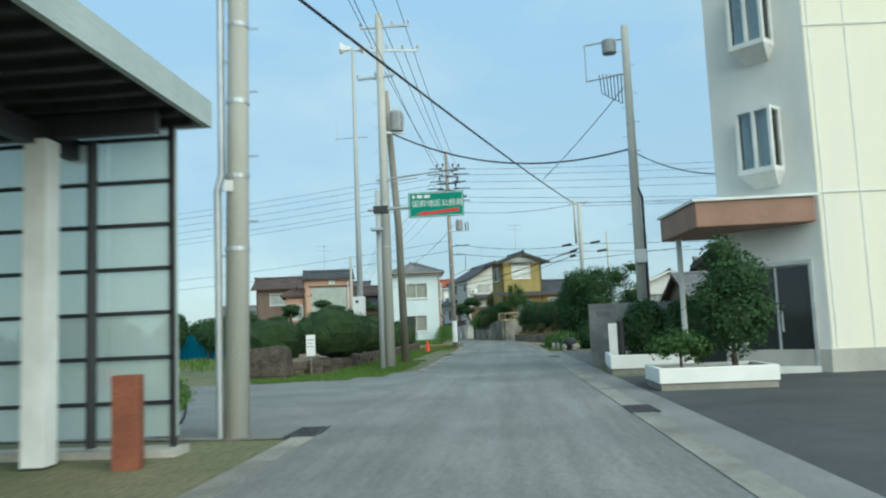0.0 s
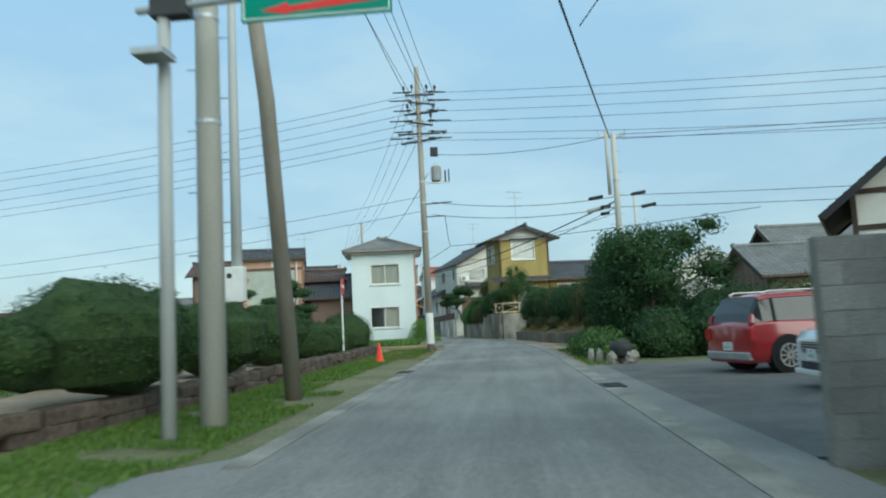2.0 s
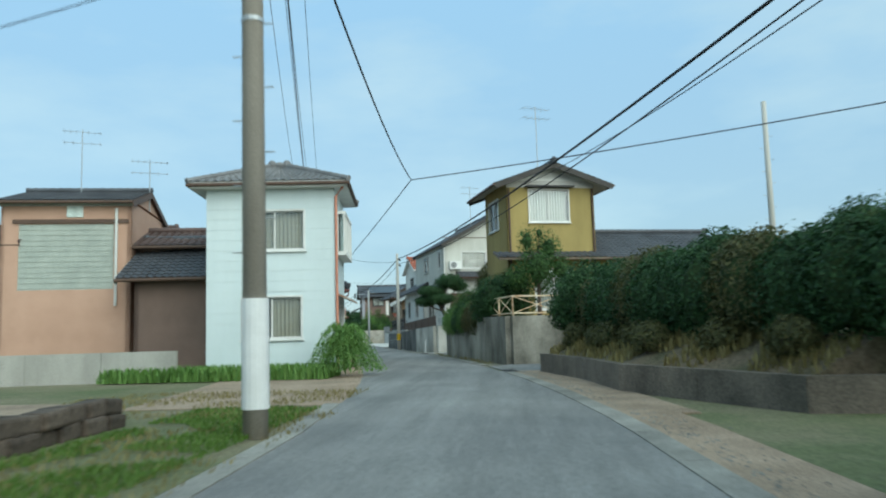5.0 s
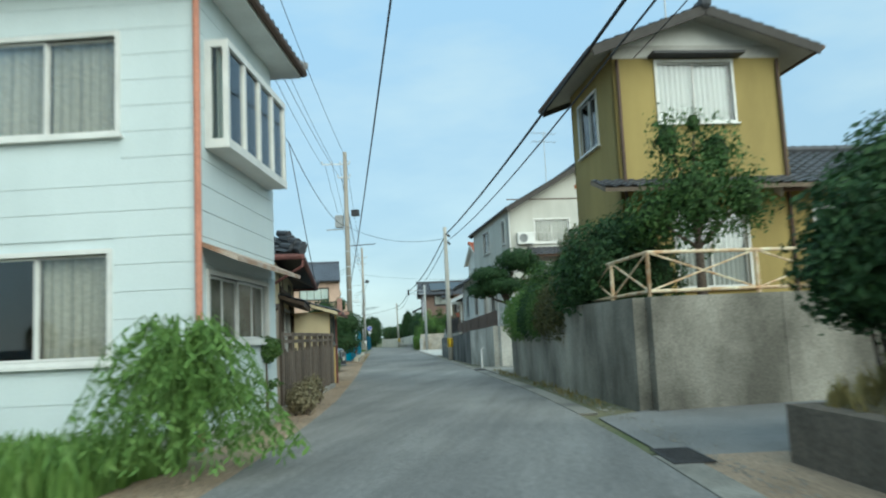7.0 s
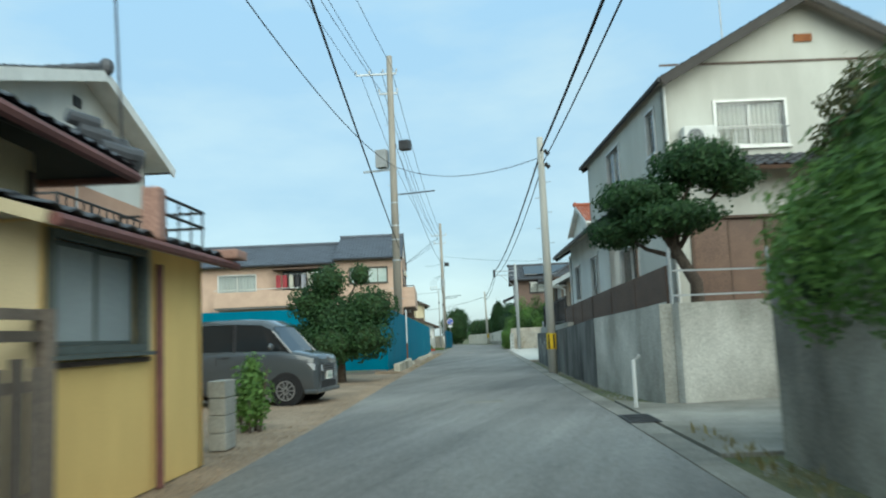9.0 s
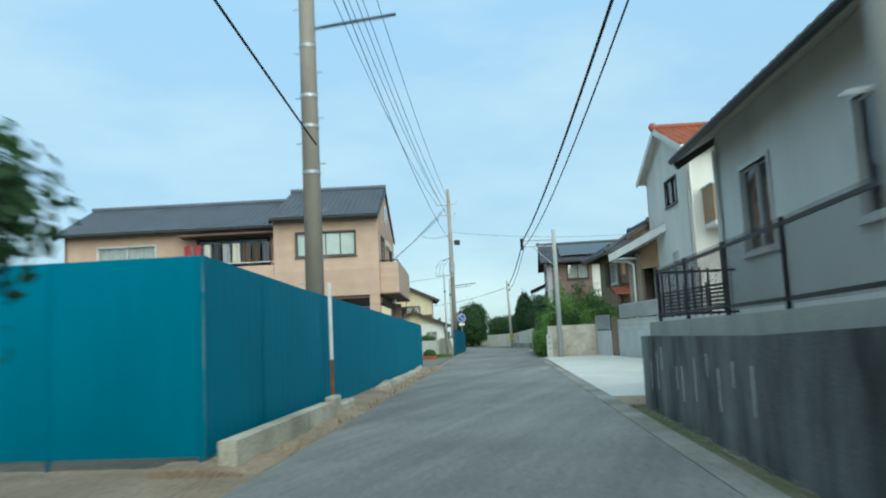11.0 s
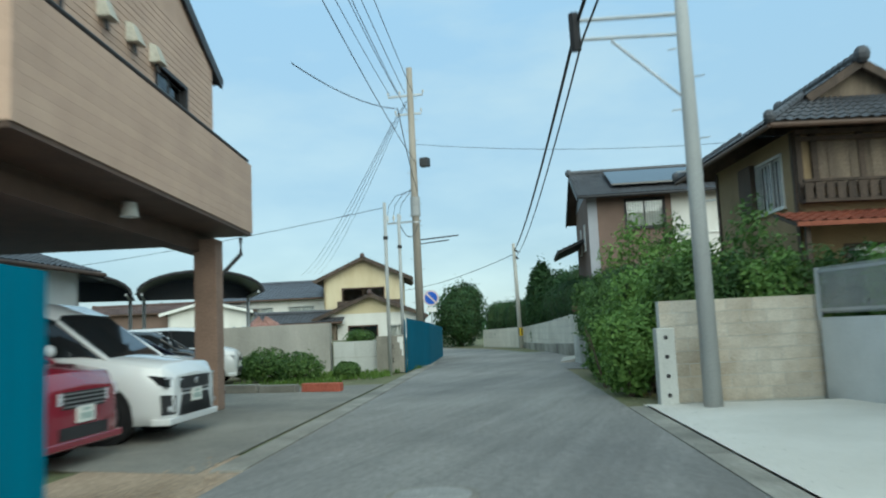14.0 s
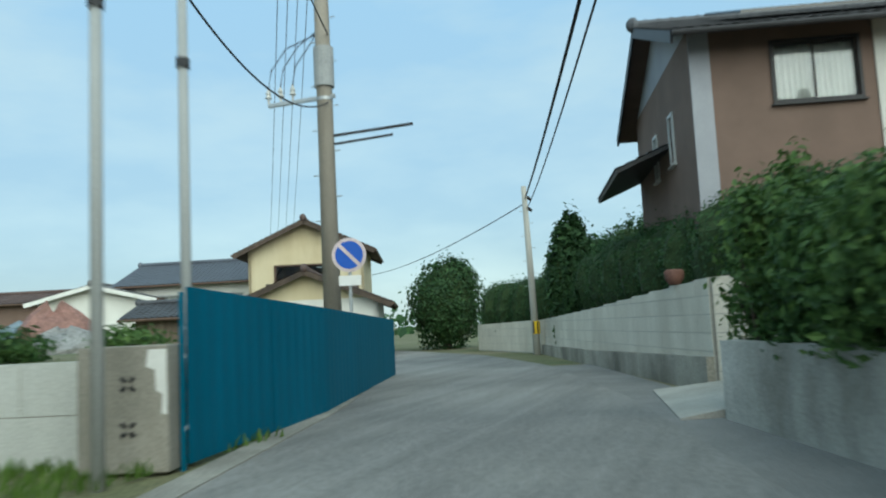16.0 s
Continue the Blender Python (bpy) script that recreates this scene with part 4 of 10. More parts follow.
def cast_wall(name, label, pts, h, m, th=0.2, joint=2.4, batter=0.0):
    """Cast concrete retaining wall in panels with open joints."""
    hs = h if isinstance(h, (list, tuple)) else [h] * len(pts)
    base = None
    for k, (p, q) in enumerate(zip(pts, pts[1:])):
        p, q = Vector((*p, 0)), Vector((*q, 0))
        ln = (q - p).length
        d = (q - p) / ln
        nrm = Vector((d.y, -d.x, 0)) * th
        n = max(1, round(ln / joint))
        for i in range(n):
            a, b = ln * i / n + 0.006, ln * (i + 1) / n - 0.006
            ha, hb = hs[k] + (hs[k + 1] - hs[k]) * i / n, hs[k] + (hs[k + 1] - hs[k]) * (i + 1) / n
            A, B = p + d * a, p + d * b
            g = G().hexa([A + Vector((0, 0, -0.2)), B + Vector((0, 0, -0.2)), B - nrm + Vector((0, 0, -0.2)), A - nrm + Vector((0, 0, -0.2))][::-1],
                         [A - nrm * batter + Vector((0, 0, ha)), B - nrm * batter + Vector((0, 0, hb)), B - nrm + Vector((0, 0, hb)), A - nrm + Vector((0, 0, ha))][::-1])
            if base is None:
                base = tagged(part(name, g, m), label, "wall", kind="structure")
            else:
                part("panel", g, m, base)
    return base


def bank(name, label, y0, y1, oa, za, ob, zb, m, n=24):
    """Sloping bank along the lane between two offsets."""
    g = G()
    vs = []
    for i in range(n + 1):
        y = y0 + (y1 - y0) * i / n
        k = 0.05 * math.sin(i * 2.3)
        vs += [(*P(y, oa + k), za), (*P(y, (oa + ob) / 2), za + (zb - za) * (0.55 + k)), (*P(y, ob), zb), (*P(y, ob - 0.5), zb), (*P(y, ob - 0.5), -0.2), (*P(y, oa + k), -0.2)]
    fs = [(6 * i + a, 6 * i + (a + 1) % 6, 6 * i + 6 + (a + 1) % 6, 6 * i + 6 + a) for i in range(n) for a in range(6)]
    g.add(vs, fs + [(0, 1, 2, 3, 4, 5), tuple(6 * n + a for a in (5, 4, 3, 2, 1, 0))])
    return tagged(part(name, g, m), label, "soil", kind="structure")


def terrace(label, poly, z):
    return tagged(part("terrace", G().prism(poly, -0.1, z), soil_m), label, "ground", kind="structure")


def sheet_fence(label, pts, h0, m, pitch=0.075, base=0.12, panel=1.8, tops=None):
    """Hoarding of ribbed steel sheets on posts, panel by panel."""
    e = thing("sheet_fence", label, "fence")
    for k, (p, q) in enumerate(zip(pts, pts[1:])):
        p, q = Vector((*p, 0)), Vector((*q, 0))
        ln = (q - p).length
        d = (q - p) / ln
        nrm = Vector((d.y, -d.x, 0))
        n = max(1, round(ln / panel))
        ha, hb = (tops[k], tops[k + 1]) if tops else (h0, h0)
        for i in range(n):
            a, b = ln * i / n, ln * (i + 1) / n
            g, vs = G(), []
            m_ = max(4, round((b - a) / pitch))
            for j in range(m_ + 1):
                u = a + (b - a + 0.05) * j / m_
                o = (0.0, 0.005, 0.005, 0.0)[j % 4] + (0.006 if i % 2 else 0)
                c = p + d * u + nrm * o
                t = ha + (hb - ha) * u / ln
                vs += [(c.x, c.y, base), (c.x, c.y, t)]
            g.add(vs, [(2 * j, 2 * j + 2, 2 * j + 3, 2 * j + 1) for j in range(m_)])
            part("sheet", g, m, e)
            c = p + d * a - nrm * 0.05
            part("post", G().tube([(c.x, c.y, -0.2), (c.x, c.y, ha + (hb - ha) * a / ln - 0.05)], 0.024, 8), m, e)
        for z in (0.35, 1.0, h0 - 0.25):
            a, b = p - nrm * 0.03, q - nrm * 0.03
            part("rail", G().tube([(a.x, a.y, z), (b.x, b.y, z)], 0.024, 6), steel, e)
    return e

# ---- houses ----
W2 = dict(panes=2, curtain=curtain_m)


def white_house():
    e = thing("house", "two-storey house clad in white horizontal boards", "house", -9.95, 66.35, 0, 8)
    w, d, h = 4.1, 3.6, 6.05
    hs = {"F": [(1.25, 3.1, 4.05, 5.3, dict(panes=2, curtain=curtain_beige, mframe=trim_white)), (1.15, 3.0, 1.2, 2.5, dict(panes=2, curtain=(curtain_beige, [1]), mframe=trim_white))],
          "R": [(0.4, 3.1, 1.38, 2.22, dict(panes=4, glass=glass_hedge_reflect, mframe=trim_white))]}
    volume(e, 0, 0, w, d, 0, h, siding_white, hs, board=0.34)
    hip(e, 0, 0, w, d, h + 0.15, 0.95, 0.5, tile_grey, under=trim_white, mg=trim_brown)
    part("soffit", G().box(-0.45, w + 0.45, -0.45, d + 0.45, h - 0.02, h + 0.06), trim_white, e)
    # oriel on the road side
    fm = side_map("R", 0, 0, w, d)
    g = G()
    bar(g, fm, 0.35, 3.3, 0.0, 0.34, 3.86, 3.98)
    bar(g, fm, 0.35, 3.3, 0.0, 0.34, 5.22, 5.32)
    bay = part("bay_window", g, trim_white, e, "white oriel window")
    for u in (0.35, 1.07, 1.79, 2.5, 3.22):
        part("mullion", bar(G(), fm, u, u + 0.08, 0.26, 0.33, 3.98, 5.22), trim_white, bay)
    for u in (0.35, 3.22):
        part("side_jamb", bar(G(), fm, u, u + 0.08, 0.0, 0.1, 3.98, 5.22), trim_white, bay)
    for a, b in ((0.43, 1.07), (1.15, 1.79), (1.87, 2.5), (2.58, 3.22)):
        part("pane", bar(G(), fm, a, b, 0.29, 0.3, 3.98, 5.22), pane_m, bay).visible_shadow = False
        part("curtain", bar(G(), fm, a, b, 0.16, 0.17, 3.98, 5.22), curtain_green, bay)
    for u in (0.38, 3.25):
        part("pane", bar(G(), fm, u, u + 0.01, 0.1, 0.26, 3.98, 5.22), pane_m, bay).visible_shadow = False
    # small awning over the ground-floor windows
    a = G().hexa([fm(0.1, 0, 2.56), fm(3.4, 0, 2.56), fm(3.4, 0.5, 2.34), fm(0.1, 0.5, 2.34)], [fm(0.1, 0, 2.62), fm(3.4, 0, 2.62), fm(3.4, 0.5, 2.4), fm(0.1, 0.5, 2.4)])
    part("awning", a, mat("awning_rusty", (0.5, 0.46, 0.4), (0.27, 0.15, 0.09), 2.5, 0.8, 0.2, 40), e, "rust-streaked white sheet awning")
    part("drain_pipe", G().tube([(w + 0.06, -0.05, 0.05), (w + 0.06, -0.05, 5.75), (w + 0.3, -0.3, 6.0)], 0.045, 8), mat("pipe_salmon", (0.55, 0.24, 0.16), (0.45, 0.19, 0.13), 2, 0.6, 0.05), e, "salmon-coloured rain pipe")
    part("plinth", G().box(-0.02, w + 0.02, -0.02, d + 0.02, -0.2, 0.25), conc, e)


def yellow_house():
    e = thing("house", "two-storey mustard plaster house with a gable roof", "house", -0.29, 75.85, 1.5, 17)
    w, d = 4.08, 3.5
    hs = {"F": [(1.05, 2.85, 4.45, 5.85, dict(panes=2, curtain=curtain_m, mframe=trim_white)), (1.2, 2.9, 0.6, 2.3, dict(panes=2, curtain=curtain_m, mframe=trim_white))],
          "L": [(0.7, 2.2, 4.3, 5.6, dict(panes=2, curtain=curtain_m, mframe=trim_white))]}
    mat("soffit_grey", (0.5, 0.49, 0.46), (0.4, 0.39, 0.36), 1.5, 0.8, 0.1)
    volume(e, 0, 0, w, d, -0.2, 6.25, plaster_yellow, hs)
    part("gable_band", side_bar(e, "F", w, d, 0, w, 0.002, 0.03, 5.95, 6.25), MATS["soffit_grey"], e)
    gable(e, 0, 0, w, d, 6.25, 0.72, "y", 0.66, tile_dark, trim_white, 0.66, under=MATS["soffit_grey"], fascia=mat("fascia_dark", (0.06, 0.055, 0.05), (0.045, 0.04, 0.036), 2, 0.7, 0.1), mg=trim_brown)
    part("window_hood", side_bar(e, "F", w, d, 0.85, 3.05, 0.03, 0.4, 5.94, 6.0), trim_black, e, "flat dark hood over the window")
    part("rain_pipe", G().tube([(0.1, -0.06, 0), (0.1, -0.06, 5.9)], 0.04, 8), trim_brown, e)
    part("rain_pipe", G().tube([(w - 0.1, -0.06, 0), (w - 0.1, -0.06, 5.9)], 0.04, 8), trim_brown, e)
    # single-storey wing
    volume(e, w, 0.3, 6.5, 4.6, -0.2, 3.1, plaster_yellow, {"F": [(0.7, 2.4, 0.7, 2.4, W2), (3.2, 5.4, 0.5, 2.4, dict(panes=2, curtain=curtain_m))]})
    gable(e, w, 0.3, 6.5, 4.6, 3.1, 1.15, "x", 0.6, tile_dark, plaster_yellow, 0.4, under=wood_grey)
    g = slope("porch_roof", e, (-0.7, -1.0, 2.75), (w + 0.2, -1.0, 2.75), (w + 0.2, 0, 3.1), (-0.7, 0, 3.1), tile_dark, under=wood_grey)
    antenna(1.2, 77.6, 8.9, 2.6)


def side_bar(e, s, w, d, *a):
    return bar(G(), side_map(s, 0, 0, w, d), *a)


def antenna(x, y, z, h):
    """Roof aerial on a mast."""
    e = thing("roof_aerial", "thin metal television aerial on a mast", "aerial", x, y, z, 30, "roof aerials")
    part("mast", G().tube([(0, 0, -0.3), (0, 0, h)], 0.022, 6), steel, e)
    for zz, n in ((h - 0.1, 7), (h - 0.55, 5)):
        b = part("boom", G().tube([(-0.7, 0, zz), (0.7, 0, zz)], 0.012, 5), steel, e)
        g = G()
        for i in range(n):
            x_ = -0.65 + 1.3 * i / (n - 1)
            g.tube([(x_, -0.35 + 0.02 * i, zz), (x_, 0.35 - 0.02 * i, zz)], 0.007, 4)
        part("rod", g, steel, b)


def ac_unit(parent_xy, z, rz, wall="pale"):
    e = thing("air_conditioner", "pale outdoor air conditioner unit on brackets", "air conditioner", parent_xy[0], parent_xy[1], z, rz, "air conditioners")
    part("casing", G().box(-0.4, 0.4, -0.3, 0, 0, 0.55), trim_white, e, bevel=0.02)
    part("fan_grille", G().tube([(-0.12, -0.305, 0.28), (-0.12, -0.32, 0.28)], [0.21, 0.19], 20), trafo_m, e)
    g = G()
    for r in (0.06, 0.11, 0.16):
        n = 20
        g.tube([(-0.12 + r * math.cos(i * 6.2832 / n), -0.325, 0.28 + r * math.sin(i * 6.2832 / n)) for i in range(n + 1)], 0.006, 4, False)
    part("fan_ring", g, trim_black, e)
    for x_ in (-0.3, 0.3):
        part("bracket", G().beam((x_, -0.3, -0.03), (x_, 0, -0.03), 0.04).beam((x_, -0.25, -0.03), (x_, 0, -0.3), 0.03), steel, e)


def gable_house_white():
    e = thing("house", "two-storey white plaster house with dark gable eaves", "house", -4.75, 94.35, 1.3, 19)
    w, d = 7.2, 9.0
    hs = {"F": [(1.3, 3.0, 4.2, 5.28, dict(panes=2, curtain=curtain_dim)), (0.5, 3.2, 0.3, 2.42, dict(panes=3, mframe=trim_brown, glass=mat("door_brown", (0.17, 0.105, 0.075), (0.13, 0.08, 0.06), 2, 0.4, 0.05))), (4.6, 6.2, 4.2, 5.5, W2)],
          "L": [(7.6, 8.3, 4.3, 5.4, dict(panes=1)), (3.0, 4.6, 4.3, 5.4, W2), (4.0, 6.0, 0.8, 2.2, W2)]}
    offw = mat("plaster_offwhite", (0.55, 0.55, 0.5), (0.45, 0.445, 0.4), 0.8, 0.85, 0.2, 80, streak=3, var=0.08)
    volume(e, 0, 0, w, d, -0.2, 5.9, offw, hs)
    gable(e, 0, 0, w, d, 5.9, 2.0, "y", 0.12, tile_dark, offw, 0.5, under=mat("soffit_beige", (0.42, 0.38, 0.34), (0.35, 0.31, 0.28), 1.5, 0.8, 0.1), fascia=mat("fascia_dark", (0.06, 0.055, 0.05), (0.045, 0.04, 0.036), 2, 0.7, 0.1), mg=trim_black)
    part("belt_strip", bar(G(), side_map("F", 0, 0, w, d), 0.0, w, 0, 0.03, 6.25, 6.3), trim_brown, e)
    part("gable_vent", bar(G(), side_map("F", 0, 0, w, d), 3.4, 3.85, 0, 0.04, 6.75, 6.95), rust, e)
    slope("porch_roof", e, (0.85, -0.9, 3.5), (w, -0.9, 3.5), (w, 0, 3.95), (0.85, 0, 3.95), tile_dark, under=trim_brown)
    for k in range(9):
        u = 1.3 + k * 0.2125
        part("baluster", G().tube([(u, -0.12, 4.2), (u, -0.12, 4.62)], 0.012, 6), alu, e)
    part("window_rail", G().tube([(1.25, -0.01, 4.63), (1.25, -0.12, 4.63), (3.05, -0.12, 4.63), (3.05, -0.01, 4.63)], 0.018, 6), alu, e)
    part("rain_pipe", G().tube([(0.05, -0.08, 0), (0.05, -0.08, 5.7)], 0.04, 8), trim_white, e)
    ux, uy = rot2(0.78, -0.02, 19)
    ac_unit((-4.75 + ux, 94.35 + uy), 1.3 + 4.1, 19)
    antenna(-3.0, 98.5, 9.2, 2.6)


def old_house():
    e = thing("house", "old single-storey house with dark tiles and yellowed plaster walls", "house", -7.43, 72.59, 0, 108.6)
    # own x runs along the lane, own y away from it
    L, D = 8.65, 5.6
    volume(e, 0, 0, L, D, 0, 3.1, plaster_warm, {"F": [(4.05, 6.25, 0.1, 2.1, dict(panes=2, glass=frosted_m, mframe=alu)), (7.2, 8.2, 0.9, 2.0, dict(panes=2, glass=frosted_m, mframe=wood_dark))]})
    gm = mat("gutter_maroon", (0.2, 0.085, 0.075), (0.14, 0.06, 0.055), 2, 0.6, 0.05)
    hip(e, 0.35, 0, L - 0.35, D, 3.05, 1.6, 0.7, tile_dark, under=trim_black, mg=gm)
    fm = side_map("F", 0, 0, L, D)
    for x_ in (0.0, 3.0, 3.9, 6.28, 7.0, L - 0.12):
        part("wall_post", bar(G(), fm, x_, x_ + 0.12, 0, 0.03, 0, 2.9), wood_dark, e)
    for k in range(3):
        part("wall_board", bar(G(), fm, 3.13 + k * 0.26, 3.37 + k * 0.26, 0.004, 0.02, 0.0, 2.5), wood_dark, e)
    for k in range(13):
        part("panel_joint", bar(G(), fm, 0.3 + k * 0.21, 0.312 + k * 0.21, 0.0, 0.006, 0.3, 2.9), plaster_warm, e)
    part("wall_beam", bar(G(), fm, 2.9, L, 0.031, 0.06, 2.5, 2.62), wood_dark, e)
    # end wall towards the gate
    fl = side_map("L", 0, 0, L, D)
    for u in (D - 1.25, D - 3.0):
        part("wall_post", bar(G(), fl, u, u + 0.12, 0, 0.03, 0, 2.9), wood_dark, e)
    slope("pent_roof", e, (2.6, -0.6, 2.22), (6.6, -0.6, 2.22), (6.6, 0, 2.42), (2.6, 0, 2.42), tile_dark, under=wood_dark)
    # end tiles stacked at the hip corners
    for x_, sg in ((-0.35, -1), (L + 0.7, 1)):
        for (dx, dy, dz, r) in ((0.0, 0.0, 0.12, 0.1), (0.1, 0.12, 0.2, 0.1), (0.22, 0.24, 0.27, 0.11), (0.3, 0.3, 0.4, 0.08), (0.05, 0.22, 0.1, 0.09), (0.2, 0.02, 0.1, 0.09)):
            part("ridge_tile", G().tube([(x_ - sg * dx, -0.74 + dy, 3.05 + dz), (x_ - sg * (dx + 0.22), -0.52 + dy, 3.11 + dz)], [r, r * 0.85], 10), tile_dark, e)
    part("rain_pipe", G().tube([(-0.3, -0.72, 2.9), (-0.3, -0.7, 2.78), (0.02, -0.08, 2.45), (0.02, -0.08, 0.1)], 0.032, 8), gm, e)


def ochre_shed():
    x, y = P(80.0, -2.95)
    rz = heading(80.7)
    e = thing("annex", "annex of ochre plaster with a low tiled roof and planter rail", "house", x, y, 0, rz + 90)
    L, D = 2.92, 1.0
    green = mat("frame_green_grey", (0.11, 0.13, 0.12), (0.085, 0.1, 0.095), 2, 0.5, 0.05)
    volume(e, 0, 0, L, D, 0, 2.12, plaster_ochre, {"F": [(0.12, 1.5, 1.25, 2.0, dict(panes=2, glass=frosted_m, mframe=green))]})
    fm = side_map("F", 0, 0, L, D)
    part("end_render", G().box(-0.014, -0.002, 0.01, D, 0.02, 2.1), plaster_warm, e)
    part("upper_band", bar(G(), fm, 1.58, 1.68, 0, 0.012, 1.18, 2.1), plaster_cream, e)
    part("sill_rail", bar(G(), fm, 0.0, 1.62, 0, 0.03, 1.1, 1.14), wood_dark, e)
    slope("roof", e, (-0.4, -0.27, 2.1), (L + 0.2, -0.27, 2.1), (L + 0.2, D, 2.5), (-0.4, D, 2.5), tile_dark, under=plaster_cream)
    part("gutter", G().tube([(-0.4, -0.32, 2.04), (L + 0.2, -0.32, 2.04)], 0.045, 8), MATS["gutter_maroon"], e)
    part("rain_pipe", G().tube([(1.74, -0.06, 0), (1.74, -0.06, 1.95)], 0.035, 8), MATS["gutter_maroon"], e)
    pink = mat("tile_pinkish", (0.42, 0.25, 0.2), (0.33, 0.19, 0.15), 3, 0.7, 0.2)
    part("end_tile", G().box(L - 0.1, L + 0.24, -0.42, 0.5, 2.1, 2.2), pink, e, bevel=0.02)
    part("corner_post", G().box(L - 1.75, L - 1.6, -0.3, -0.15, 2.1, 2.55), pink, e, bevel=0.015)
    for z in (2.35, 2.5):
        part("rail", G().tube([(L - 1.6, -0.25, z), (L - 0.6, -0.25, z), (L - 0.6, 0.6, z)], 0.015, 6), iron, e)
    for k in range(4):
        part("baluster", G().tube([(L - 1.5 + k * 0.29, -0.25, 2.1), (L - 1.5 + k * 0.29, -0.25, 2.5)], 0.01, 6), iron, e)


def cream_house():
    e = thing("house", "cream two-storey house with a street gable and iron balcony", "house", -15.18, 84.47, 0, 107)
    w, d = 6.6, 7.0
    volume(e, 0, 0, w, d, 0, 5.9, plaster_white, {"F": [(1.6, 3.1, 3.1, 4.9, dict(panes=2, curtain=curtain_m))]})
    gable(e, 0, 0, w, d, 5.9, 1.1, "y", 0.5, tile_dark, plaster_white, 0.55, under=trim_white, fascia=trim_white)
    fm = side_map("F", 0, 0, w, d)
    part("gable_vent", bar(G(), fm, 3.0, 3.3, 0, 0.04, 6.2, 6.4), trim_black, e)
    part("salmon_panel", bar(G(), fm, 0.05, w - 0.05, 0, 0.02, 0.05, 4.6), salmon, e)
    part("window_hood", bar(G(), fm, 1.3, 3.5, 0, 0.5, 5.0, 5.1), trim_brown, e)
    bal = part("balcony", bar(G(), fm, 0.4, 5.2, 0, 1.1, 2.75, 2.9), trim_brown, e, "balcony with a thin iron railing")
    for z in (3.35, 3.85):
        part("rail", G().tube([fm(0.4, 0.02, z), fm(0.4, 1.08, z), fm(5.2, 1.08, z), fm(5.2, 0.02, z)], 0.025, 6), iron, bal)
    for k in range(17):
        u = 0.4 + k * 0.3
        part("baluster", G().tube([fm(u, 1.08, 2.9), fm(u, 1.08, 3.85)], 0.014 if k % 4 else 0.03, 6), iron, bal)


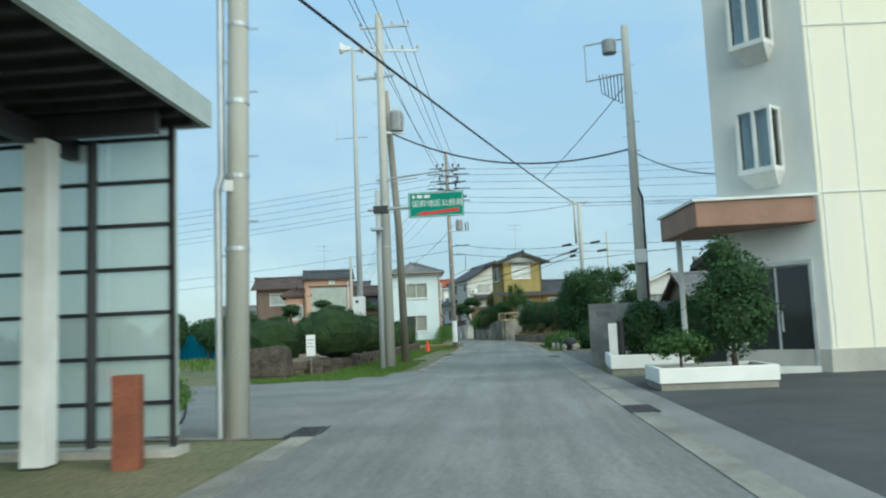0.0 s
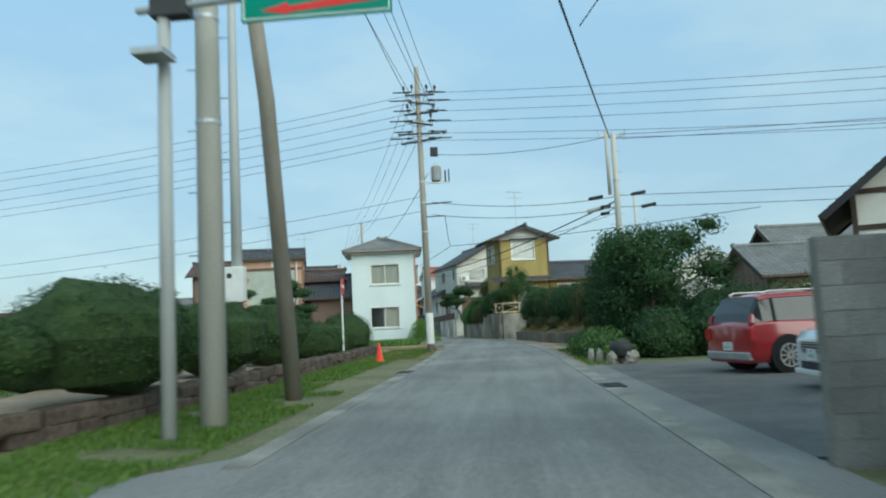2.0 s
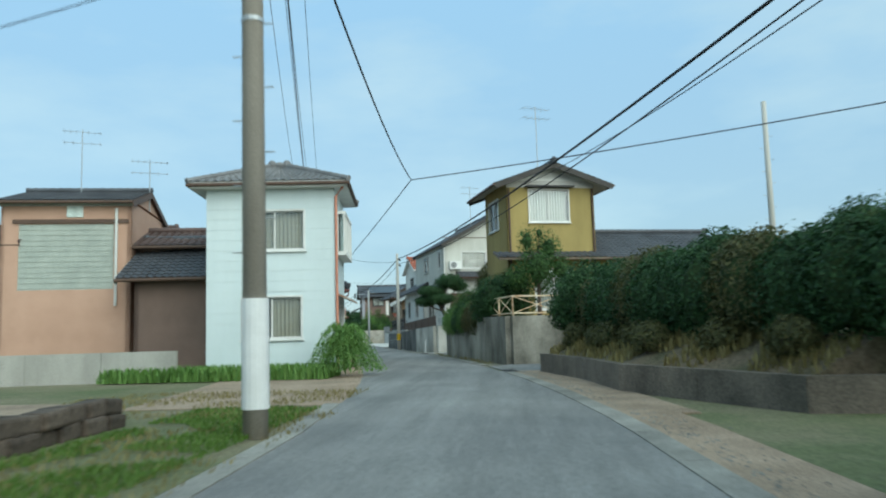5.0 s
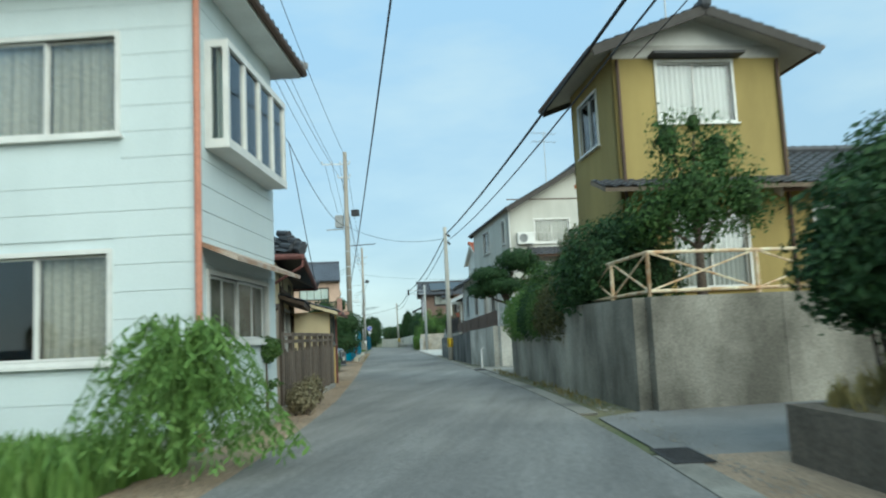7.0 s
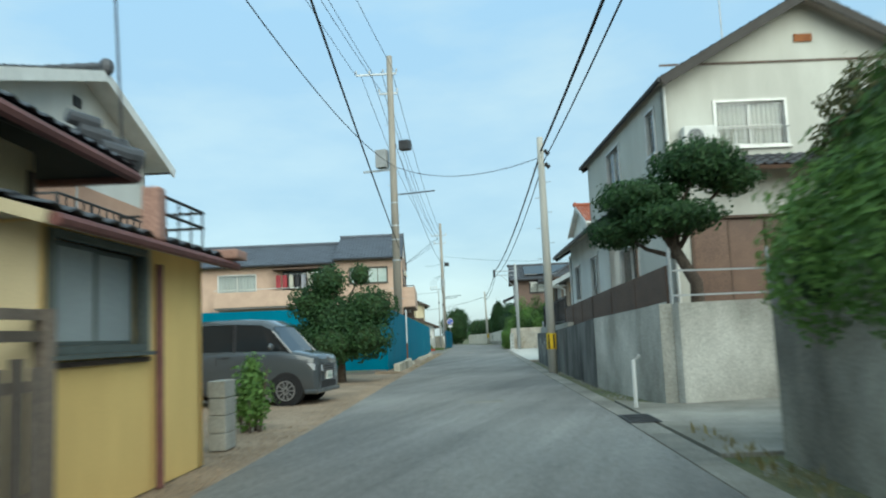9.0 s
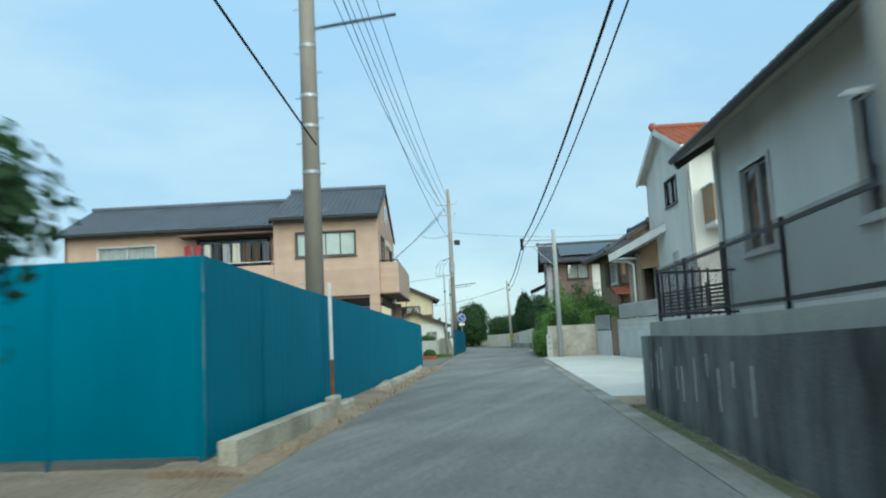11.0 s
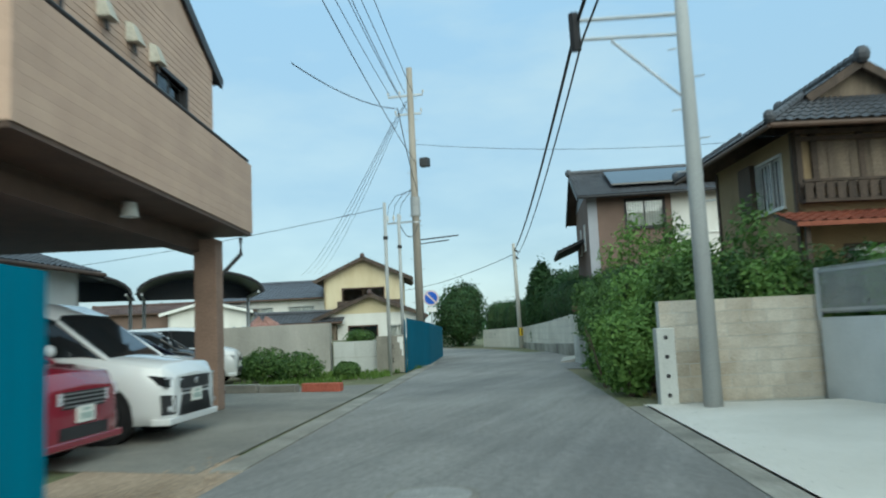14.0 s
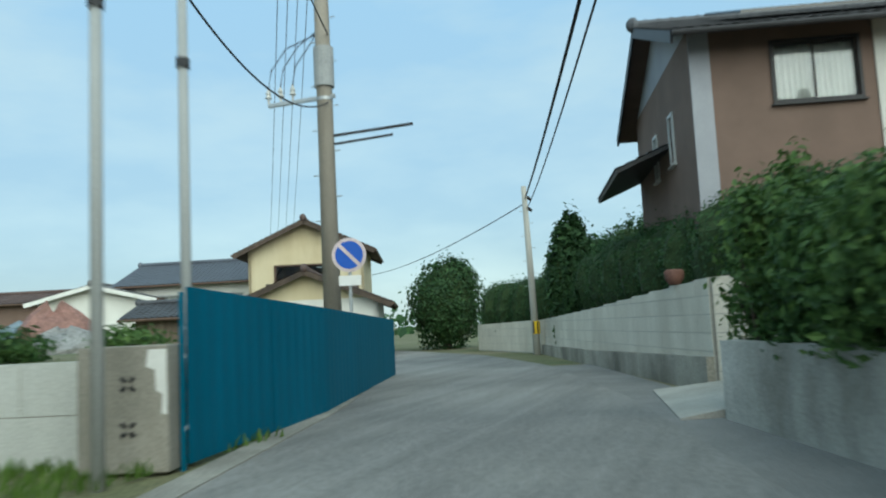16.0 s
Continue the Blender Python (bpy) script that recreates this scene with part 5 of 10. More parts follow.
def beige_house():
    e = thing("house", "large beige-clad house with a slate-blue roof and open garage below", "house", -26.74, 120.98, 0, 19)
    w, d, z0, z1 = 4.4, 8.4, 3.15, 6.68
    olive = mat("frame_olive", (0.09, 0.085, 0.07), (0.07, 0.065, 0.055), 2, 0.5, 0.05)
    hs = {"F": [(0.98, 3.42, 4.88, 5.85, dict(panes=4, glass=frosted_green, mframe=olive, proud=0.1))],
          "R": [(1.3, 2.6, 3.9, 5.75, dict(panes=2, curtain=curtain_green, mframe=trim_black)), (5.6, 6.9, 4.6, 5.6, dict(panes=2, mframe=trim_black))]}
    volume(e, 0, 0, w, d, z0, z1, beige_tile, hs, board=0.11)
    gable(e, 0, 0, w, d, z1, 1.76, "x", 0.5, tile_blue, beige_tile, 0.05, under=trim_black, fascia=trim_black, rib=0.22, wave=0.012, mg=trim_black, ends=False)
    fm = side_map("R", 0, 0, w, d)
    for u0 in (3.75, 4.4):
        g = G()
        bar(g, fm, u0, u0 + 0.5, 0.0, 0.03, 6.75, 7.55)
        wn_ = part("window", g, alu, e)
        part("pane", bar(G(), fm, u0 + 0.05, u0 + 0.45, 0.03, 0.034, 6.8, 7.5), car_glass, wn_)
    bal = part("balcony", G().box(w, w + 0.78, 0.32, d - 0.22, 3.14, 3.25), trim_brown, e, "beige clad balcony on the road side")
    for seg in ((w, w + 0.8, 0.3, 0.42), (w + 0.68, w + 0.8, 0.42, d - 0.2), (w, w + 0.68, d - 0.32, d - 0.2)):
        n = 11
        for i in range(n):
            z = 3.2 + i * 0.118
            part("siding_board", G().box(seg[0], seg[1], seg[2], seg[3], z, z + 0.1165), beige_tile, bal)
    part("handrail", G().tube([(w, 0.36, 4.58), (w + 0.74, 0.36, 4.58), (w + 0.74, d - 0.25, 4.58)], 0.03, 8), trim_black, bal)
    brown = mat("column_brown", (0.3, 0.2, 0.15), (0.24, 0.16, 0.12), 2, 0.8, 0.2)
    part("column", G().box(w - 0.05, w + 0.35, 7.4, 7.8, 0, 3.02), brown, e, "brown clad column", bevel=0.01)
    part("column", G().box(0.1, 0.5, 0.1, 0.5, 0, 3.15), brown, e, bevel=0.01)
    pier = part("pier", G().box(w - 0.42, w - 0.02, 0.02, 0.4, 0, 3.15), beige_tile, e, "beige clad corner pier")
    for i in range(28):
        part("siding_board", G().box(w - 0.43, w - 0.01, 0.005, 0.41, i * 0.112, i * 0.112 + 0.106), beige_tile, pier)
    for u_ in (3.55, 4.45, 5.3):
        vh = part("vent_hood", G().hexa([(w, u_, 5.55), (w + 0.2, u_, 5.55), (w + 0.2, u_ + 0.28, 5.55), (w, u_ + 0.28, 5.55)], [(w, u_, 5.85), (w + 0.1, u_ + 0.04, 5.83), (w + 0.1, u_ + 0.24, 5.83), (w, u_ + 0.28, 5.85)]), curtain_beige, e, "pale vent hood on the wall")
        part("vent_pipe", G().tube([(w + 0.08, u_ + 0.14, 5.55), (w + 0.1, u_ + 0.14, 5.4)], 0.03, 8), trim_black, vh)
    part("garage_lamp", G().tube([(w + 0.3, 3.9, 2.9), (w + 0.3, 3.9, 3.09)], [0.12, 0.09], 14), trim_white, e, "white round lamp under the balcony")
    part("garage_ceiling", G().box(0, w, 0.05, d - 0.1, 3.02, 3.145), trim_brown, e)
    part("beam", G().box(w - 0.25, w + 0.05, 0.4, d - 0.4, 2.8, 3.02), trim_brown, e)
    part("rain_pipe", G().tube([(w + 0.6, d - 0.3, 3.1), (w + 0.6, d - 0.3, 2.8), (w + 0.32, d - 0.6, 2.4), (w + 0.32, d - 0.6, 2.0)], 0.04, 8), trim_black, e)
    # lower wing
    volume(e, -9.5, 1.2, 9.5, 6.5, 0, 6.6, beige_tile, {"F": [(5.9, 9.0, 4.2, 5.9, dict(panes=3, mframe=trim_black)), (1.5, 4.0, 4.5, 5.8, W2)]})
    gable(e, -9.5, 1.2, 9.5, 6.5, 6.6, 1.45, "x", 0.5, tile_blue, beige_tile, 0.25, under=trim_black, fascia=trim_black, rib=0.22, wave=0.012, mg=trim_black, ends=False)
    part("awning", G().box(-4.2, -0.02, 0.2, 1.2, 6.0, 6.08), trim_brown, e)
    bw = part("balcony_wall", G().box(-8.0, -0.02, 0.05, 0.2, 3.6, 4.6), beige_tile, e)
    part("balcony_rail", G().tube([(-8.0, 0.12, 4.75), (-0.05, 0.12, 4.75)], 0.025, 8), alu, bw)
    part("balcony_floor", G().box(-8.0, -0.02, 0.2, 1.2, 3.5, 3.62), plaster_grey, e)
    rng = random.Random(5)
    for k in range(9):
        x_ = -4.0 + k * 0.42
        c = rng.choice([curtain_beige, wood_dark, tile_blue, wood_dark, mat("cloth_red", (0.35, 0.06, 0.07), (0.28, 0.05, 0.06), 4, 0.95, 0.2), trim_black, mat("cloth_grey", (0.3, 0.3, 0.33), (0.25, 0.25, 0.27), 4, 0.95, 0.2)])
        vs = []
        for q in range(5):
            vs += [(x_ + q * 0.08, 0.55 + 0.03 * math.sin(q * 2.1 + k), 4.75 + 0.1 * rng.random()), (x_ + q * 0.075, 0.55 + 0.05 * math.sin(q * 1.7 + k), 5.65)]
        part("hanging_cloth", G().add(vs, [(2 * q, 2 * q + 2, 2 * q + 3, 2 * q + 1) for q in range(4)]), c, e)


def red_roof_house():
    e = thing("house", "new white two-storey house with an orange-red tile roof", "house", -10.0, 121.6, 0.6, 18)
    w, d = 8.0, 6.0
    volume(e, 0, 0, w, d, -0.4, 7.2, plaster_white, {"F": [(1.7, 3.4, 5.2, 6.4, dict(panes=2, curtain=curtain_green, mframe=trim_white)), (2.2, 4.2, 1.6, 3.4, W2)], "L": [(3.05, 4.6, 5.3, 6.25, dict(panes=2, mframe=trim_black))]})
    gable(e, 0, 0, w, d, 7.2, 1.3, "x", 0.5, tile_red, plaster_white, 0.3, under=trim_white, fascia=trim_white, mg=trim_white)
    wood_clad = mat("wood_clad", (0.36, 0.24, 0.14), (0.28, 0.18, 0.1), 2, 0.6, 0.1, 40)
    bal = part("balcony", G().box(0.5, 6.5, -1.2, 0, 4.0, 4.15), trim_white, e, "wood-clad balcony with white edges")
    for i in range(7):
        z = 4.15 + i * 0.18
        part("siding_board", G().box(0.5, 6.5, -1.2, -1.1, z, z + 0.172), wood_clad, bal)
        part("siding_board", G().box(0.5, 0.6, -1.1, 0, z, z + 0.172), wood_clad, bal)
    part("handrail", G().box(0.45, 6.55, -1.25, -1.05, 5.42, 5.48).box(0.45, 0.65, -1.05, 0, 5.42, 5.48), trim_white, bal)
    part("solar_panel", G().hexa([(2.2, 0.1, 7.36), (7.8, 0.1, 7.36), (7.8, 2.3, 8.32), (2.2, 2.3, 8.32)], [(2.2, 0.1, 7.43), (7.8, 0.1, 7.43), (7.8, 2.3, 8.39), (2.2, 2.3, 8.39)]), car_glass, e, "dark glossy solar panel")
    part("rain_pipe", G().tube([(0.12, -0.06, 0), (0.12, -0.06, 7.0)], 0.04, 8), trim_white, e)
    gw = part("grille_window", G().box(-0.06, -0.001, 1.75, 1.8, 2.5, 3.45).box(-0.06, -0.001, 2.45, 2.5, 2.5, 3.45).box(-0.06, -0.001, 1.8, 2.45, 2.5, 2.55).box(-0.06, -0.001, 1.8, 2.45, 3.4, 3.45), alu, e)
    part("pane", G().box(-0.02, -0.001, 1.8, 2.45, 2.55, 3.4), frosted_m, gw)
    for k in range(7):
        part("grille_bar", G().box(-0.05, -0.035, 1.86 + k * 0.09, 1.875 + k * 0.09, 2.55, 3.4), alu, gw)


def porch_wing():
    e = thing("house_porch", "taupe rendered entrance porch with a red-tiled lean-to roof", "porch", -11.06, 124.86, 0.9, -33.4)
    taupe = mat("render_taupe", (0.3, 0.25, 0.2), (0.24, 0.2, 0.16), 1, 0.85, 0.2)
    clad = MATS["wood_clad"]
    slope("roof", e, (-2.98, 3.0, 3.5), (-2.98, 0, 3.5), (0.5, 0, 4.6), (0.5, 3.0, 4.6), tile_red, under=trim_white)
    part("bargeboard", G().beam((-2.98, -0.02, 3.33), (0.5, -0.02, 4.43), 0.06, 0.3), trim_white, e)
    part("eave_board", G().box(-3.06, -2.95, 0.02, 3.0, 3.2, 3.46), trim_white, e)
    part("soffit", G().box(-2.94, -2.2, 0.05, 2.9, 3.24, 3.3), trim_white, e)
    part("gable_wall", G().add([(-2.05, 0.9, 2.8), (0.4, 0.9, 2.8), (0.4, 0.9, 4.42), (-2.05, 0.9, 3.66), (-2.05, 1.0, 2.8), (0.4, 1.0, 2.8), (0.4, 1.0, 4.42), (-2.05, 1.0, 3.66)], [(0, 1, 2, 3), (7, 6, 5, 4), (0, 4, 5, 1), (1, 5, 6, 2), (2, 6, 7, 3), (3, 7, 4, 0)]), clad, e, "wood-toned gable panel")
    part("side_wall", G().box(-2.72, -2.4, 0.85, 1.05, -0.2, 3.28), taupe, e)
    part("side_wall", G().box(-2.3, -2.06, 0.85, 1.05, -0.2, 3.5).box(-2.72, -2.6, 1.05, 2.9, -0.2, 3.28), taupe, e)
    # back wall painted near black for the deep shade under the porch roof
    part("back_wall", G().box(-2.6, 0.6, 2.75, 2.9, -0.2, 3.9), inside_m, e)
    part("door", G().box(-1.9, -0.8, 2.69, 2.74, 0.1, 2.2), wood_dark, e, "dark wooden entrance door")
    part("porch_floor", G().box(-2.58, 0.4, 1.06, 2.68, -0.2, 0.1), conc_pale, e)
    part("rain_pipe", G().tube([(-2.34, 0.75, 0.2), (-2.34, 0.75, 3.0), (-2.5, 0.6, 3.15), (-2.9, 0.1, 3.2)], 0.05, 8), trim_white, e)


def hip_gable(parent, x0, y0, w, d, z, rise, over, g, m, mwall, under=None):
    """Hipped skirt with a small gable above it at each end; ridge along own y; g: how far the gable stands back from the eave."""
    xa, xb, ya, yb = x0 - over, x0 + w + over, y0 - over, y0 + d + over
    xm, t = (xa + xb) / 2, rise / ((xb - xa) / 2)
    zk, zr, y1, y2 = z + g * t, z + rise, ya + g, yb - g
    slope("roof", parent, (xa, ya, z), (xb, ya, z), (xb - g, y1, zk), (xa + g, y1, zk), m, under=under)
    slope("roof", parent, (xb, yb, z), (xa, yb, z), (xa + g, y2, zk), (xb - g, y2, zk), m, under=under)
    slope("roof", parent, (xa, yb, z), (xa, ya, z), (xa + g, y1, zk), (xa + g, y2, zk), m, under=under)
    slope("roof", parent, (xb, ya, z), (xb, yb, z), (xb - g, y2, zk), (xb - g, y1, zk), m, under=under)
    slope("roof", parent, (xa + g, y2 + 0.3, zk), (xa + g, y1 - 0.3, zk), (xm, y1 - 0.3, zr), (xm, y2 + 0.3, zr), m, under=under)
    slope("roof", parent, (xb - g, y1 - 0.3, zk), (xb - g, y2 + 0.3, zk), (xm, y2 + 0.3, zr), (xm, y1 - 0.3, zr), m, under=under)
    ridge_cap(parent, (xm, y1 - 0.35, zr + 0.08), (xm, y2 + 0.35, zr + 0.08), m, 0.13)
    for yy, s in ((y1, 1), (y2, -1)):
        part("gable_wall", G().add([(xa + g, yy, zk), (xb - g, yy, zk), (xm, yy, zr - 0.08), (xa + g, yy + s * 0.1, zk), (xb - g, yy + s * 0.1, zk), (xm, yy + s * 0.1, zr - 0.08)], [(0, 1, 2), (5, 4, 3), (0, 3, 4, 1), (1, 4, 5, 2), (2, 5, 3, 0)]), mwall, parent)
        for xx in (xa + g, xb - g):
            part("bargeboard", G().beam((xx, yy - s * 0.3, zk - 0.1), (xm, yy - s * 0.3, zr - 0.1), 0.05, 0.2), wood_dark, parent)
    for cx, cy, gx, gy in ((xa, ya, xa + g, y1), (xb, ya, xb - g, y1), (xa, yb, xa + g, y2), (xb, yb, xb - g, y2)):
        ridge_cap(parent, (cx, cy, z + 0.05), (gx, gy, zk + 0.05), m, 0.1, False)
        part("end_tile", G().ell((cx, cy, z + 0.12), (0.14, 0.14, 0.16), 8, 6), m, parent)
    for a, b in (((xa, ya), (xb, ya)), ((xa, ya), (xa, yb)), ((xb, ya), (xb, yb))):
        part("gutter", G().tube([(*a, z - 0.08), (*b, z - 0.08)], 0.06, 8), trim_brown, parent)


def dark_wood_house():
    e = thing("house", "old house with dark board shutters, ochre plaster and tiled roof", "house", -14.45, 137.33, 0.8, 20)
    w, d = 3.9, 5.0
    tan = mat("plaster_tan", (0.33, 0.24, 0.14), (0.24, 0.175, 0.1), 1, 0.88, 0.2)
    volume(e, 0, 0, w, d, 0, 4.65, tan, {"F": [(1.0, 3.0, 0.2, 1.9, dict(panes=2, mframe=wood_dark))], "L": [(2.9, 4.3, 3.0, 4.2, dict(panes=2, mframe=alu, lattice=7))]})
    ff, fl = side_map("F", 0, 0, w, d), side_map("L", 0, 0, w, d)
    for k in range(12):
        part("shutter_board", bar(G(), ff, 0.5 + k * 0.25, 0.74 + k * 0.25, 0.02, 0.05 + 0.008 * (k % 2), 3.35, 4.35), wood_grey, e)
    for u in (0.0, 0.36, 1.45, 2.5, 3.5, w - 0.14):
        part("wall_post", bar(G(), ff, u, u + 0.14, 0.0, 0.09, 2.95, 4.6), wood_dark, e)
    for z in (2.98, 3.26, 4.36, 4.52):
        part("wall_beam", bar(G(), ff, 0, w, 0.092, 0.13, z, z + 0.11), wood_dark, e)
    for k in range(16):
        part("balcony_slat", bar(G(), ff, 0.02 + k * 0.245, 0.2 + k * 0.245, 0.31, 0.34, 2.98, 3.36), wood_dark, e)
    part("balcony_rail", bar(G(), ff, 0.0, w, 0.28, 0.36, 3.37, 3.43), wood_dark, e)
    part("balcony_floor", bar(G(), ff, 0.0, w, 0.132, 0.36, 2.9, 2.97), wood_dark, e)
    part("shutter_case", bar(G(), fl, 2.0, 2.8, 0.0, 0.16, 2.9, 4.3), wood_dark, e, "dark wooden shutter case")
    for u in (0.0, d - 0.14):
        part("wall_post", bar(G(), fl, u, u + 0.14, 0.0, 0.04, 0.0, 4.6), wood_dark, e)
    hip_gable(e, 0, 0, w, d, 4.65, 1.75, 0.9, 1.5, tile_dark, wood_grey, under=wood_dark)
    slope("awning_roof", e, (-0.6, -1.1, 2.36), (w, -1.1, 2.36), (w, 0, 2.72), (-0.6, 0, 2.72), tile_maroon, under=wood_dark)
    part("awning_edge", G().beam((-0.6, -1.12, 2.33), (w, -1.12, 2.33), 0.04, 0.1), tile_red, e, "red painted awning edge")
    part("awning_post", G().beam((-0.3, -0.9, 0), (-0.3, -0.9, 2.3), 0.1), wood_dark, e)


def brown_house():
    e = thing("house", "two-storey brown house with solar panels on a dark roof", "house", -21.1, 149.2, 0.8, 14)
    w, d = 9.0, 7.0
    hs = {"F": [(1.5, 3.0, 4.2, 5.3, dict(panes=2, curtain=curtain_m, mframe=trim_black)), (4.6, 6.4, 3.9, 5.2, W2)],
          "L": [(2.6, 3.0, 3.6, 4.6, dict(panes=1)), (4.6, 5.0, 3.6, 4.6, dict(panes=1))]}
    volume(e, 0, 0, w, d, -0.3, 5.75, plaster_brown, hs)
    part("corner_trim", G().box(-0.03, 0.35, -0.03, -0.004, -0.3, 5.75), plaster_grey, e)
    part("pale_panel", G().box(3.3, 7.2, -0.03, 0.0, 2.8, 5.75), plaster_white, e)
    gable(e, 0, 0, w, d, 5.75, 1.4, "x", 0.7, tile_dark, plaster_grey, 0.45, under=trim_brown, fascia=trim_black, wave=0.012, mg=trim_black)
    part("solar_panel", G().hexa([(1.0, 0.0, 5.95), (8.2, 0.0, 5.95), (8.2, 2.6, 6.95), (1.0, 2.6, 6.95)], [(1.0, 0.0, 6.02), (8.2, 0.0, 6.02), (8.2, 2.6, 7.02), (1.0, 2.6, 7.02)]), car_glass, e, "dark glossy solar panels")
    slope("lean_to_roof", e, (-1.2, d, 3.6), (-1.2, 2.5, 3.6), (0, 2.5, 4.1), (0, d, 4.1), tile_dark, under=trim_black)


def yellow_far_house():
    e = thing("house", "weathered yellow two-storey house with a gabled single-storey front", "house", -42.5, 166.0, 0, 22)
    w, d = 5.6, 6.0
    volume(e, 0, 0, w, d, 0, 5.3, plaster_cream, {"F": [(1.3, 4.2, 3.2, 4.4, dict(panes=2, mframe=trim_brown))]})
    gable(e, 0, 0, w, d, 5.3, 1.3, "y", 0.6, tile_brown, plaster_cream, 0.6, under=wood_dark, fascia=wood_dark)
    part("balcony_rail", G().box(1.0, 5.4, -0.9, -0.82, 2.7, 3.5), wood_dark, e)
    volume(e, 0.5, -5.0, 6.0, 5.0, 0, 2.5, plaster_white, {"F": [(1.6, 3.4, 0.7, 1.7, dict(panes=2, mframe=trim_brown)), (4.2, 5.2, 0.7, 1.7, W2)]})
    gable(e, 0.5, -5.0, 6.0, 5.0, 2.5, 1.25, "y", 0.6, tile_brown, plaster_cream, 0.5, under=wood_dark, fascia=wood_dark)


def simple_house(x, y, rz, w, d, h, rise, axis, mw, mr, label, win=True, z=0, over=0.5, fas=None):
    e = thing("house", label, "house", x, y, z, rz, "distant houses")
    hs = {"F": [(w * 0.2, w * 0.45, h - 2.0, h - 0.8, W2), (w * 0.6, w * 0.85, h - 2.0, h - 0.8, W2)]} if win else {}
    if h > 4.5 and win:
        hs["F"] += [(w * 0.25, w * 0.5, 0.7, 2.1, W2)]
    volume(e, 0, 0, w, d, 0, h, mw, hs)
    gable(e, 0, 0, w, d, h, rise, axis, over, mr, mw, over, under=wood_dark, fascia=fas or trim_white)
    return e


def orange_house():
    e = thing("house", "salmon and white two-storey house with dark slate and brown roofs", "house", -18.1, 67.9, -0.5, 14)
    w, d = 4.4, 5.5
    shutter_m = mat("shutter_grey_green", (0.4, 0.43, 0.38), (0.32, 0.35, 0.31), 1.5, 0.6, 0.1)
    volume(e, 0, 0, w, d, 0, 6.75, salmon, {"F": [(0.6, 3.8, 3.6, 5.95)]})
    part("shutter", G().box(0.6, 3.8, 0.02, 0.08, 3.6, 5.95), shutter_m, e, "pale grey-green roller shutter")
    for k in range(12):
        part("shutter_rib", G().box(0.6, 3.8, 0.005, 0.02, 3.65 + k * 0.19, 3.67 + k * 0.19), shutter_m, e)
    part("lintel", G().box(0.4, 4.3, -0.06, -0.003, 5.98, 6.12), trim_brown, e)
    part("wall_vent", G().box(2.2, 2.75, -0.05, -0.003, 6.2, 6.6), curtain_green, e)
    part("eave_band", G().box(-0.05, w + 0.05, -0.05, -0.003, 6.6, 6.75), trim_white, e)
    gable(e, 0, 0, w, d, 6.85, 0.75, "x", 0.35, tile_dark, salmon, 0.12, under=trim_brown, fascia=trim_brown, wave=0.012, ends=False)
    part("rain_pipe", G().tube([(w - 0.5, -0.08, 3.0), (w - 0.5, -0.08, 6.5)], 0.05, 8), trim_white, e)
    volume(e, -1.7, 0.4, 1.7, 4.5, 0, 5.4, salmon, {"F": [(0.6, 1.5, 3.2, 4.4, W2)]})
    hip(e, -1.7, 0.4, 2.0, 4.5, 5.3, 0.7, 0.35, tile_brown, under=trim_brown)
    volume(e, w, 0.6, 2.6, 4.5, 0, 5.3, plaster_brown, {"F": [(0.6, 2.2, 3.4, 4.7, W2)]})
    gable(e, w, 0.6, 2.6, 4.5, 5.3, 0.7, "x", 0.45, tile_brown, plaster_brown, 0.35, under=trim_brown, fascia=trim_brown)
    antenna(-16.9, 70.9, 7.0, 2.6)
    antenna(-14.4, 71.5, 6.6, 1.8)


